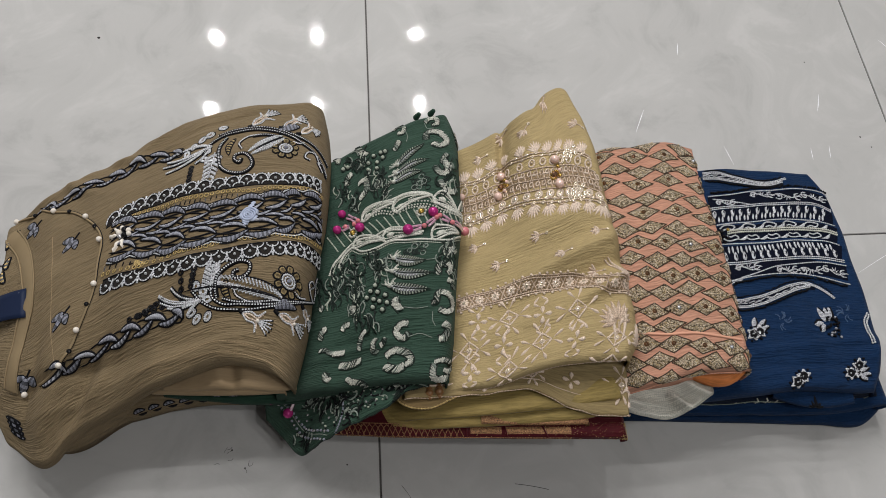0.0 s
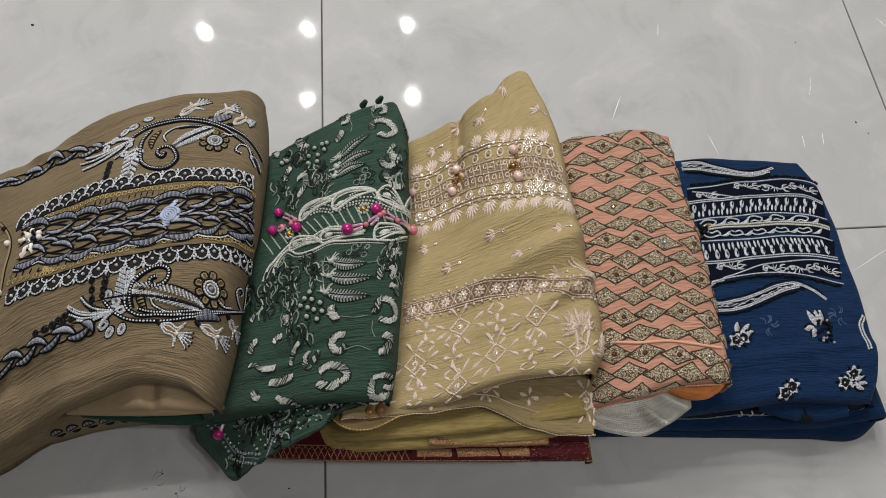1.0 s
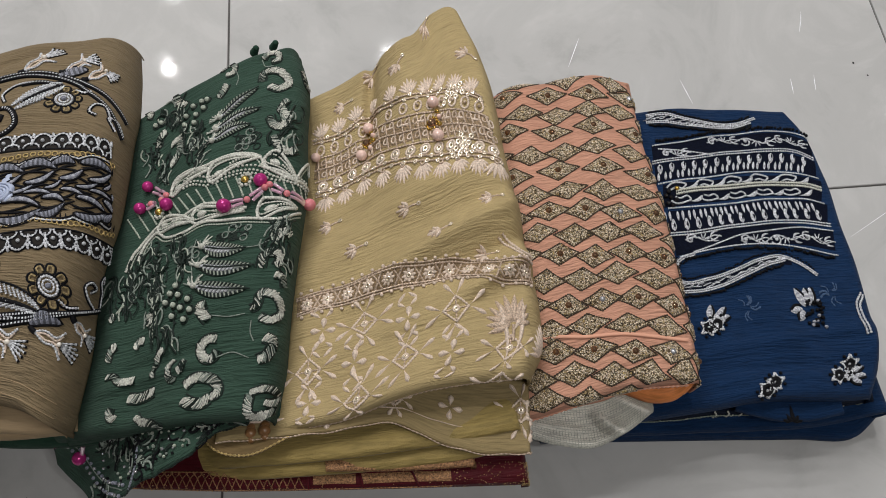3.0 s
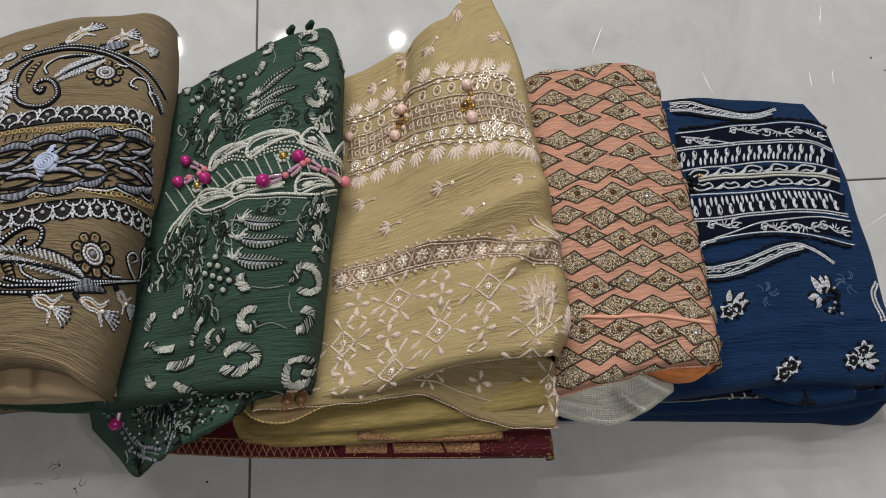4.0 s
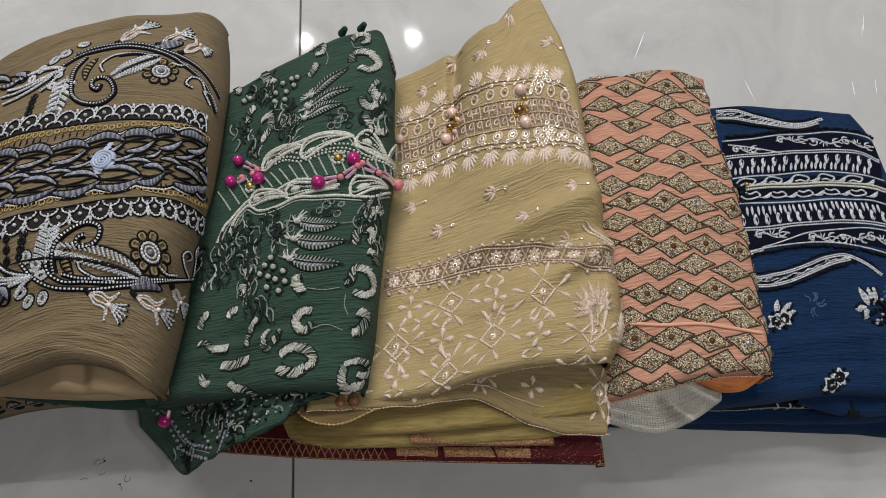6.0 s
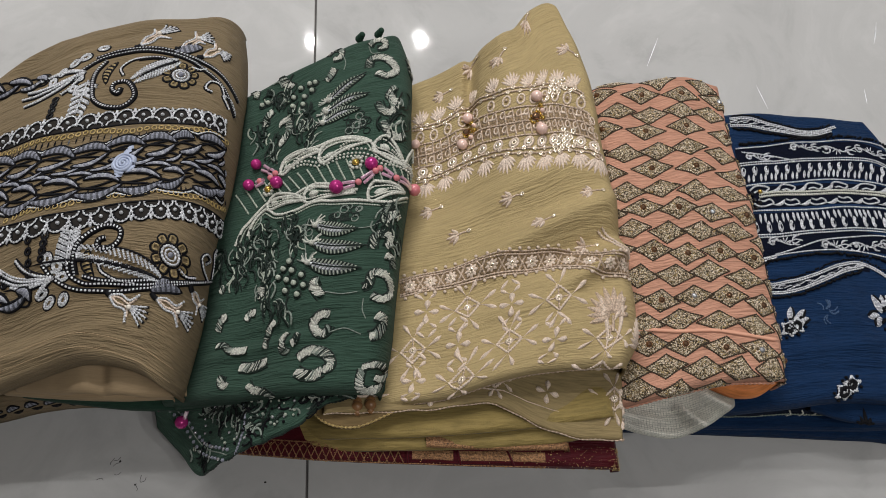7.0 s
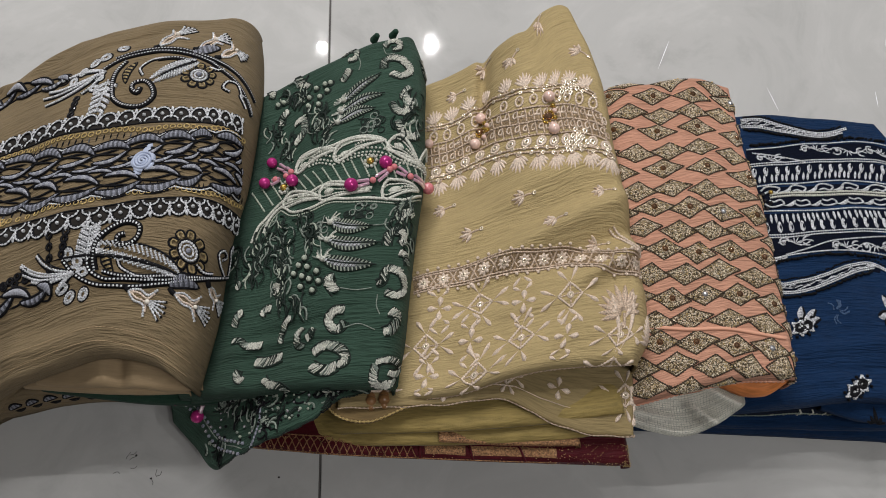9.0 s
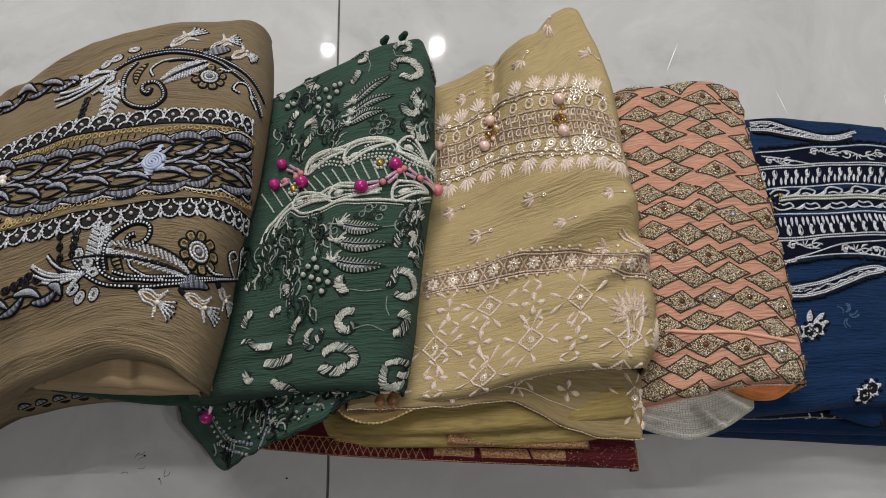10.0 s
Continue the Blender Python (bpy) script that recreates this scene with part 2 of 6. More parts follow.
M_RIM = mat("white lamp rim", (0.8, 0.8, 0.8), 0.4)
M_GLOW = mat("lamp glass", (1, 1, 1), 0.3)
M_GLOW.node_tree.nodes["Principled BSDF"].inputs["Emission Color"].default_value = (1, 0.98, 0.95, 1)
M_GLOW.node_tree.nodes["Principled BSDF"].inputs["Emission Strength"].default_value = 70


def ring(radius, z, n=24):
    return [(radius * math.cos(k * math.tau / n), radius * math.sin(k * math.tau / n), z) for k in range(n)]


def downlight(x, y, power):
    lamp = thing("downlight", (x, y, CEILING), "small round white recessed ceiling downlight, lit; front ones added as fill", "ceiling lamp", "downlights in the ceiling")
    s = Soup()
    n = 24
    s.add(ring(0.045, -0.001) + ring(0.043, -0.008) + ring(0.026, -0.008) + ring(0.024, -0.003),
          [(a * n + k, a * n + (k + 1) % n, (a + 1) * n + (k + 1) % n, (a + 1) * n + k) for a in range(3) for k in range(n)])
    piece("rim", s, M_RIM, lamp)
    s = Soup()
    s.add(ring(0.025, -0.004), [tuple(range(n))[::-1]])
    piece("lens", s, M_GLOW, lamp, smooth=False)
    li = bpy.data.lights.new("downlight_beam", "AREA")
    li.shape, li.size, li.energy, li.color = "DISK", 0.045, power, (1.0, 0.985, 0.98)
    beam = new("downlight_beam", li)
    beam.parent = lamp
    beam.location = (0, 0, -0.012)
    return lamp


# the four with y < 0 are made up: unseen fill for the front
for y in (-0.83, -0.28, 1.37, 1.92, 2.47, 3.02, 3.57, 4.12, 4.67):
    for x in (-0.98, -0.354, 0.27) if y > 0 else (0.9, 1.52):
        downlight(x, y, 6.8 if y > 0 else 7.3)

# ---- the folded clothes ----
DR = {}

DR["tan"] = Drape(
    front=[(-0.405, 0.318), (-0.36, 0.29), (-0.31, 0.325), (-0.22, 0.354), (-0.15, 0.368), (-0.115, 0.359), (-0.087, 0.341)],
    back=[(-0.445, 0.598), (-0.40, 0.636), (-0.356, 0.660), (-0.32, 0.668), (-0.279, 0.694), (-0.24, 0.700), (-0.19, 0.717), (-0.15, 0.72), (-0.056, 0.712)],
    left=[(-0.405, 0.318), (-0.425, 0.365), (-0.43, 0.433), (-0.437, 0.536), (-0.445, 0.598)],
    right=[(-0.087, 0.341), (-0.075, 0.385), (-0.060, 0.48), (-0.050, 0.544), (-0.046, 0.606), (-0.048, 0.66), (-0.056, 0.712)],
    heights=[[0.07, 0.106, 0.161, 0.180], [0.10, 0.155, 0.195, 0.205], [0.10, 0.148, 0.188, 0.20], [0.085, 0.108, 0.152, 0.174]],
    sides=dict(right=(0.03, 0.05, 90), front=(0.007, 0.011, 150), back=(0.03, 0.05, 90)), nu=170, nv=170, seed=3, wrinkle=0.0038,
    creases=[((-0.42, 0.35), (-0.10, 0.43), 0.012, -0.004), ((-0.38, 0.33), (-0.12, 0.40), 0.007, 0.004), ((-0.40, 0.61), (-0.18, 0.66), 0.008, 0.005), ((-0.34, 0.63), (-0.10, 0.69), 0.006, -0.004), ((-0.43, 0.40), (-0.36, 0.50), 0.01, 0.004), ((-0.37, 0.30), (-0.33, 0.40), 0.010, 0.007), ((-0.33, 0.31), (-0.30, 0.40), 0.008, -0.007), ((-0.39, 0.31), (-0.36, 0.42), 0.007, -0.006), ((-0.36, 0.375), (-0.10, 0.405), 0.006, -0.0025), ((-0.33, 0.36), (-0.11, 0.385), 0.005, 0.002), ((-0.44, 0.58), (-0.36, 0.62), 0.008, -0.009), ((-0.40, 0.36), (-0.30, 0.385), 0.007, -0.006), ((-0.34, 0.30), (-0.29, 0.375), 0.006, 0.007), ((-0.33, 0.66), (-0.26, 0.64), 0.008, 0.007), ((-0.38, 0.635), (-0.33, 0.60), 0.008, 0.006), ((-0.43, 0.55), (-0.34, 0.655), 0.007, 0.004), ((-0.28, 0.655), (-0.21, 0.70), 0.006, 0.005)])
DR["green"] = Drape(
    front=[(-0.11, 0.345), (-0.06, 0.339), (0.015, 0.335), (0.052, 0.333), (0.074, 0.332)],
    back=[(-0.12, 0.618), (-0.043, 0.638), (0.0, 0.653), (0.067, 0.676), (0.1, 0.68)],
    left=[(-0.11, 0.345), (-0.115, 0.45), (-0.12, 0.618)],
    right=[(0.074, 0.332), (0.082, 0.36), (0.089, 0.411), (0.096, 0.466), (0.104, 0.516), (0.107, 0.585), (0.108, 0.645), (0.1, 0.68)],
    heights=[[0.11, 0.15, 0.18, 0.19], [0.11, 0.15, 0.19, 0.195], [0.11, 0.145, 0.185, 0.192], [0.105, 0.14, 0.165, 0.178]],
    sides=dict(right=(0.016, 0.03, 120), front=(0.01, 0.012, 150), back=(0.014, 0.022, 120)), seed=5, wrinkle=0.002,
    creases=[((-0.07, 0.372), (0.03, 0.378), 0.005, 0.005), ((-0.06, 0.384), (0.03, 0.388), 0.005, -0.004), ((0.0, 0.50), (0.1, 0.52), 0.006, 0.003)])
DR["yellow"] = Drape(
    front=[(0.03, 0.322), (0.079, 0.326), (0.127, 0.329), (0.163, 0.337), (0.201, 0.343), (0.272, 0.346)],
    back=[(0.05, 0.64), (0.113, 0.654), (0.163, 0.669), (0.204, 0.684), (0.228, 0.712), (0.242, 0.718), (0.256, 0.702)],
    left=[(0.03, 0.322), (0.04, 0.5), (0.05, 0.64)],
    right=[(0.272, 0.346), (0.287, 0.37), (0.290, 0.405), (0.289, 0.447), (0.285, 0.499), (0.280, 0.545), (0.272, 0.645), (0.256, 0.702)],
    heights=[[0.14, 0.17, 0.192, 0.185], [0.13, 0.16, 0.182, 0.18], [0.12, 0.14, 0.19, 0.19], [0.11, 0.135, 0.172, 0.175]],
    sides=dict(right=(0.018, 0.035, 120), front=(0.008, 0.008, 150), back=(0.014, 0.022, 120)), seed=7, wrinkle=0.0018,
    creases=[((0.14, 0.43), (0.3, 0.505), 0.010, 0.010), ((0.19, 0.425), (0.3, 0.475), 0.007, -0.007), ((0.22, 0.41), (0.3, 0.455), 0.007, 0.008), ((0.08, 0.46), (0.26, 0.535), 0.012, 0.004), ((0.05, 0.385), (0.29, 0.405), 0.006, 0.002), ((0.158, 0.56), (0.172, 0.70), 0.006, -0.012), ((0.19, 0.58), (0.196, 0.70), 0.012, 0.006)])
DR["orange"] = Drape(
    front=[(0.24, 0.32), (0.278, 0.323), (0.321, 0.331), (0.361, 0.337), (0.417, 0.338)],
    back=[(0.25, 0.632), (0.296, 0.64), (0.336, 0.642), (0.375, 0.65), (0.428, 0.647)],
    left=[(0.24, 0.32), (0.245, 0.5), (0.25, 0.632)],
    right=[(0.417, 0.338), (0.421, 0.386), (0.420, 0.436), (0.420, 0.495), (0.419, 0.551), (0.421, 0.605), (0.424, 0.647)],
    heights=[[0.13, 0.15, 0.155, 0.15], [0.13, 0.155, 0.158, 0.152], [0.12, 0.145, 0.145, 0.13]],
    sides=dict(right=(0.012, 0.028, 120), front=(0.007, 0.008, 150), back=(0.012, 0.02, 120)), seed=9, wrinkle=0.0022)
DR["blue"] = Drape(
    front=[(0.34, 0.32), (0.431, 0.324), (0.488, 0.329), (0.562, 0.325), (0.602, 0.325)],
    back=[(0.4, 0.645), (0.461, 0.648), (0.52, 0.646), (0.56, 0.643), (0.602, 0.640)],
    left=[(0.34, 0.32), (0.37, 0.5), (0.4, 0.645)],
    right=[(0.602, 0.325), (0.619, 0.358), (0.626, 0.41), (0.625, 0.449), (0.623, 0.489), (0.625, 0.548), (0.621, 0.598), (0.602, 0.640)],
    heights=[[0.09, 0.092, 0.088, 0.08], [0.09, 0.097, 0.092, 0.085], [0.08, 0.084, 0.08, 0.075]],
    sides=dict(right=(0.018, 0.05, 110), front=(0.008, 0.01, 150), back=(0.015, 0.05, 110)), seed=11, wrinkle=0.0022,
    creases=[((0.44, 0.375), (0.62, 0.39), 0.006, 0.003), ((0.43, 0.36), (0.60, 0.355), 0.005, -0.003), ((0.60, 0.36), (0.64, 0.42), 0.006, 0.004)])

THINGS = {}
for key, name, label, m in (
        ("tan", "embroidered_shirt", "tan crepe shirt folded with black and silver embroidery", M_TAN),
        ("green", "folded_dress", "dark green crepe dress folded, white embroidery and magenta beads", M_GREEN),
        ("yellow", "folded_dress", "pale yellow crepe dress folded, gold sequin border", M_YELLOW),
        ("orange", "folded_dress", "peach georgette dress folded, rows of gold diamonds", M_ORANGE),
        ("blue", "folded_dress", "navy georgette dress folded with white embroidery bands", M_BLUE)):
    d = DR[key]
    th = thing(name, (float(d.P[..., 0].mean()), float(d.P[..., 1].mean()), 0.0), label, "clothing", "folded clothes on the floor")
    THINGS[key] = th
    under(th, d.sheet("top_layer", m, None))

# ---- thread and bead materials ----
T_WHITE = thread("silver white thread", (0.66, 0.67, 0.70), 0.3, 0.15, vary=0.8)
T_CREAM = thread("cream thread", (0.62, 0.62, 0.55), 0.4)
T_GREY = thread("grey blue thread", (0.085, 0.09, 0.11), 0.4)
T_LILAC = thread("pale lilac thread", (0.27, 0.28, 0.34), 0.4)
T_BLACK = thread("black thread", (0.006, 0.006, 0.008), 0.6, spec=0.15)
T_GOLD = thread("gold thread", (0.58, 0.42, 0.17), 0.35, 0.4)
T_PINKGOLD = thread("pale rose gold thread", (0.60, 0.46, 0.35), 0.35, 0.3)
T_CHAMPAGNE = thread("champagne thread", (0.74, 0.60, 0.49), 0.38, 0.1, vary=0.4)
T_DGREEN = thread("dark green thread", (0.008, 0.018, 0.013), 0.5, spec=0.3)
T_SAGE = thread("sage grey thread", (0.23, 0.27, 0.23), 0.45)
T_BGREEN = thread("pale green thread", (0.42, 0.46, 0.38), 0.45)
T_STEEL = thread("steel grey satin thread", (0.20, 0.205, 0.215), 0.4, vary=0.4)
M_PEARL = mat("cream pearl", (0.80, 0.74, 0.66), 0.18)
M_PINKPEARL = mat("pink pearl", (0.82, 0.58, 0.50), 0.18, 0.1)
M_MAGENTA = mat("magenta pearl", (0.46, 0.03, 0.20), 0.2, 0.3)
M_CORAL = mat("coral bead", (0.62, 0.20, 0.22), 0.2)
M_CRYSTAL = mat("pink crystal", (0.75, 0.45, 0.58), 0.08)
M_CRYSTAL.node_tree.nodes["Principled BSDF"].inputs["Transmission Weight"].default_value = 0.5
M_GOLDBEAD = mat("gold bead", (0.62, 0.42, 0.10), 0.25, 0.85)
M_SILVER = mat("silver bead", (0.75, 0.75, 0.78), 0.2, 0.8)
M_STONE = mat("copper glass stone", (0.45, 0.26, 0.16), 0.06, 0.9)
M_SEQUIN = mat("champagne sequin", (0.86, 0.74, 0.58), 0.22, 0.6)
M_JET = mat("jet bead", (0.008, 0.008, 0.01), 0.12)
M_ROSE = fabric("pale blue satin", (0.42, 0.47, 0.60), 0.35, 0.1)
M_LABEL = fabric("navy label", (0.012, 0.02, 0.05), 0.5, 0.3)


def zari():
    m = mat("gold bead fill", (0.4, 0.3, 0.15), 0.4, 0.3)
    b = m.node_tree.nodes["Principled BSDF"]
    vo = nd(m, "ShaderNodeTexVoronoi", Scale=1400.0)
    link(m, coords(m, (1, 1, 1), "Object"), vo.inputs["Vector"])
    sep = m.node_tree.nodes.new("ShaderNodeSeparateColor")
    link(m, vo.outputs["Color"], sep.inputs[0])
    link(m, ramp(m, sep.outputs[0], [(0.12, (0.03, 0.02, 0.010)), (0.38, (0.22, 0.155, 0.075)), (0.68, (0.52, 0.40, 0.24)), (0.92, (1.0, 0.9, 0.74))]), b.inputs["Base Color"])
    bump = nd(m, "ShaderNodeBump", Strength=1.0, Distance=0.0009)
    bump.invert = True
    link(m, vo.outputs["Distance"], bump.inputs["Height"])
    link(m, bump.outputs[0], b.inputs["Normal"])
    return m


M_ZARI = zari()


# ---- embroidery tools ----
class Sew:
    """Sews thread and beads onto a drape, one mesh with several materials at a time."""

    def __init__(self, drape, parent):
        self.d, self.parent = drape, parent
        self.clear()
        self.rng = random.Random(4)

    def clear(self):
        self.v, self.f, self.mi, self.mats, self.n = [], [], [], [], 0

    def add(self, verts, faces, m):
        if m not in self.mats:
            self.mats.append(m)
        k = self.mats.index(m)
        self.v.append(np.asarray(verts, float).reshape(-1, 3))
        f = np.asarray(faces) + self.n
        self.f += f.tolist()
        self.mi += [k] * len(f)
        self.n += len(self.v[-1])

    def done(self, name, label=""):
        if not self.v:
            return None
        me = bpy.data.meshes.new(name)
        me.from_pydata(np.concatenate(self.v).tolist(), [], self.f)
        for m in self.mats:
            me.materials.append(m)
        me.polygons.foreach_set("material_index", self.mi)
        me.polygons.foreach_set("use_smooth", [True] * len(me.polygons))
        me.update()
        self.clear()
        return tagged(under(self.parent, new(name, me)), label)

    def scale(self, u, v):
        e = 0.012
        p, _ = self.d.at(np.array([(u - e, v), (u + e, v), (u, v - e), (u, v + e)]))
        return max(np.linalg.norm(p[1] - p[0]) / (2 * e), 0.02), max(np.linalg.norm(p[3] - p[2]) / (2 * e), 0.02)

    def spot(self, c, xy, ang=0.0, size=1.0, flip=1):
        """Cloth coordinates of points given in metres round c, turned by ang degrees."""
        xy = np.asarray(xy, float) * size * np.array((1, flip))
        ca, sa = math.cos(radians(ang)), math.sin(radians(ang))
        x, y = xy[..., 0] * ca - xy[..., 1] * sa, xy[..., 0] * sa + xy[..., 1] * ca
        mu, mv = self.scale(*c)
        return np.stack((c[0] + x / mu, c[1] + y / mv), -1)

    def aim(self, a, b):
        """Angle in degrees and length in metres from a to b."""
        mu, mv = self.scale((a[0] + b[0]) / 2, (a[1] + b[1]) / 2)
        x, y = (b[0] - a[0]) * mu, (b[1] - a[1]) * mv
        return math.degrees(math.atan2(y, x)), math.hypot(x, y)

    def cord(self, uv, r, m, lift=0.0, knots=0.0, pitch=0.003, taper=0.0, closed=False, step=0.0016, smooth=True, k=5, flat=0.75):
        uv = np.asarray(uv, float)
        if closed:
            uv = np.vstack((uv, uv[:1]))
        p, _ = self.d.at(uv)
        length = np.linalg.norm(np.diff(p, axis=0), axis=1).sum()
        n = int(np.clip(length / (min(step, pitch / 4) if knots else step), 3 if smooth or len(uv) > 2 else 2, 400))
        s = np.linspace(0, 1, n)
        if smooth and len(uv) > 2:
            uv = spline(uv)(s)
        else:
            d = np.r_[0, np.cumsum(np.linalg.norm(np.diff(uv, axis=0), axis=1))]
            uv = np.c_[np.interp(s * d[-1], d, uv[:, 0]), np.interp(s * d[-1], d, uv[:, 1])]
        P, N = self.d.at(uv, np.full(n, lift + 0.25 * r))
        T = np.gradient(P, axis=0)
        S = np.cross(T, N)
        S /= np.maximum(np.linalg.norm(S, axis=1, keepdims=True), 1e-9)
        rr = np.full(n, r)
        if knots:
            rr = rr * (1 + knots * np.cos(s * length / pitch * math.tau))
        if taper:
            rr = rr * np.clip(np.minimum(s, 1 - s) / taper, 0.15, 1)
        a = np.arange(k) * math.tau / k
        ring_ = P[:, None] + rr[:, None, None] * (np.cos(a)[None, :, None] * S[:, None] + flat * np.sin(a)[None, :, None] * N[:, None])
        i, j = np.meshgrid(np.arange(n - 1), np.arange(k), indexing="ij")
        q = np.stack((i * k + j, i * k + (j + 1) % k, (i + 1) * k + (j + 1) % k, (i + 1) * k + j), -1).reshape(-1, 4)
        self.add(ring_, q, m)

    def leaf(self, a, b, width, m, bend=0.0, height=0.0012, lift=0.0, stripes=0, m2=None, blunt=0.0, edge=None, edge_r=0.0007, skew=0.85):
        """A domed satin leaf from a to b; with stripes, blocks of m and m2 alternate along it."""
        a, b = np.asarray(a, float), np.asarray(b, float)
        ang, length = self.aim(a, b)
        n = max(6, int(length / 0.0022), stripes * 2 + 1 if stripes else 0)
        s = np.linspace(0, 1, n)
        w = width / 2 * (np.sin(np.pi * s**skew)**0.75 * (1 - blunt) + blunt * np.minimum(1, 5 * np.minimum(s, 1 - s)))
        c = bend * length * np.sin(np.pi * s)
        x = s * length
        cols = np.array((-1, -0.6, 0, 0.6, 1.0))
        hz = np.array((0.0, 0.75, 1.0, 0.75, 0.0))
        xy = np.stack(np.broadcast_arrays(x[:, None], c[:, None] + w[:, None] * cols[None]), -1)
        uv = self.spot(a, xy, ang)
        ridge = 1 + 0.22 * np.cos(np.arange(n) * math.pi)
        L = lift + height * hz[None] * (np.minimum(1, w / (width * 0.25)) * ridge)[:, None]
        P, _ = self.d.at(uv, L)
        i, j = np.meshgrid(np.arange(n - 1), np.arange(4), indexing="ij")
        q = np.stack((i * 5 + j, (i + 1) * 5 + j, (i + 1) * 5 + j + 1, i * 5 + j + 1), -1)[:, :, ::-1].reshape(-1, 4)
        if stripes and m2:
            which = (np.repeat(np.arange(n - 1), 4) * stripes // (n - 1)) % 2
            self.add(P, q[which == 0], m)
            self.add(P, q[which == 1], m2)
        else:
            self.add(P, q, m)
        if edge:
            self.cord(np.vstack((uv[:, 0], uv[::-1, 4])), edge_r, edge, lift=lift, step=0.003, closed=True)

    def patch(self, C, width, m, lift=0.0004, n=80):
        """A flat ribbon along a curve C of cloth coordinates."""
        s = np.linspace(0, 1, n)
        uv = np.stack([self.beside(C, s, o) for o in np.linspace(-width / 2, width / 2, 5)], 1)
        P, _ = self.d.at(uv, lift * np.array((0.2, 1, 1, 1, 0.2))[None].repeat(n, 0))
        i, j = np.meshgrid(np.arange(n - 1), np.arange(4), indexing="ij")
        self.add(P, np.stack((i * 5 + j, (i + 1) * 5 + j, (i + 1) * 5 + j + 1, i * 5 + j + 1), -1)[:, :, ::-1].reshape(-1, 4), m)

    def beside(self, C, s, off):
        """Cloth coordinates at parameter s of curve C, off metres to its left."""
        s = np.atleast_1d(np.asarray(s, float))
        p, q = C(np.clip(s - 0.004, 0, 1)), C(np.clip(s + 0.004, 0, 1))
        c = C(s)
        sc = np.array([self.scale(*x) for x in c[:: max(1, len(c) // 12)]])
        mu, mv = sc[:, 0].mean(), sc[:, 1].mean()
        t = (q - p) * np.array((mu, mv))
        t /= np.maximum(np.linalg.norm(t, axis=1, keepdims=True), 1e-9)
        return c + np.stack((-t[:, 1] / mu, t[:, 0] / mv), -1) * np.broadcast_to(off, s.shape)[:, None]

    def length(self, C):
        p, _ = self.d.at(C(np.linspace(0, 1, 60)))
        return np.linalg.norm(np.diff(p, axis=0), axis=1).sum()

    def bead(self, c, r, m, lift=None, seg=9, rows=6, squash=1.0, at=None):
        p, n = self.d.at(np.array([c], float), np.array([r * 0.75 if lift is None else lift]))
        p = p[0] if at is None else np.asarray(at, float)
        v = []
        for i in range(rows + 1):
            th = math.pi * i / rows
            for k in range(seg):
                ph = math.tau * k / seg
                v.append((r * math.sin(th) * math.cos(ph), r * math.sin(th) * math.sin(ph), squash * r * math.cos(th)))
        q = [(i * seg + k, (i + 1) * seg + k, (i + 1) * seg + (k + 1) % seg, i * seg + (k + 1) % seg) for i in range(rows) for k in range(seg)]
        self.add(np.asarray(v) + p, q, m)

    def loop(self, c, r, thick, m, lift=0.0, knots=0.0, n=12, oval=1.0, ang=0.0):
        a = np.arange(n) * math.tau / n
        self.cord(self.spot(c, np.c_[r * np.cos(a), r * oval * np.sin(a)], ang), thick, m, lift, knots, closed=True, step=max(0.0008, r / 3), pitch=0.0022)

    def sequin(self, c, r, m=None):
        n = 9
        a = np.arange(n) * math.tau / n
        cs = np.c_[np.cos(a), np.sin(a)]
        rings = [(r, 0.0003), (r * 0.75, 0.0009), (r * 0.35, 0.0006), (r * 0.3, 0.0002)]
        uv = np.vstack([self.spot(c, cs * q) for q, _ in rings])
        P, _ = self.d.at(uv, np.repeat([z + 0.0006 for _, z in rings], n))
        self.add(P, [(a_ * n + k, a_ * n + (k + 1) % n, (a_ + 1) * n + (k + 1) % n, (a_ + 1) * n + k) for a_ in range(3) for k in range(n)], m or M_SEQUIN)

    def fan(self, c, size, ang, m, n=5, spread=110, wide=0.3, base=None):
        """Petals that open from a point, like a small lotus."""
        for i in range(n):
            a = ang + spread * (i / (n - 1) - 0.5)
            ln = size * (1.0 - 0.25 * abs(i / (n - 1) - 0.5) * 2)
            p = self.spot(c, [(0.12 * size, 0), (ln, 0)], a)
            self.leaf(p[0], p[1], size * wide, m, height=0.0012)
            if base:
                self.done("petal")

    def lotus(self, c, size, ang, m, rim, spread):
        """A lotus fan: a small ring with separate petals under it."""
        self.loop(c, 0.002, 0.001, rim, n=7)
        own, self.parent = self.parent, self.done("lotus_fan", "champagne stitched lotus fan")
        self.fan(c, size, ang, m, 7, spread, 0.17, True)
        self.parent = own




# ---- tan shirt: black and silver work ----
def piped(w, pts, r=0.0010, m=None, dark=2.1, pitch=0.0026, knots=0.3, taper=0.0):
    """A beaded silver line couched on a wider black cord."""
    w.cord(pts, r * dark, T_BLACK, lift=-0.0003, flat=0.6, taper=taper)
    w.cord(pts, r, m or T_WHITE, lift=0.0007, knots=knots, pitch=pitch, taper=taper)


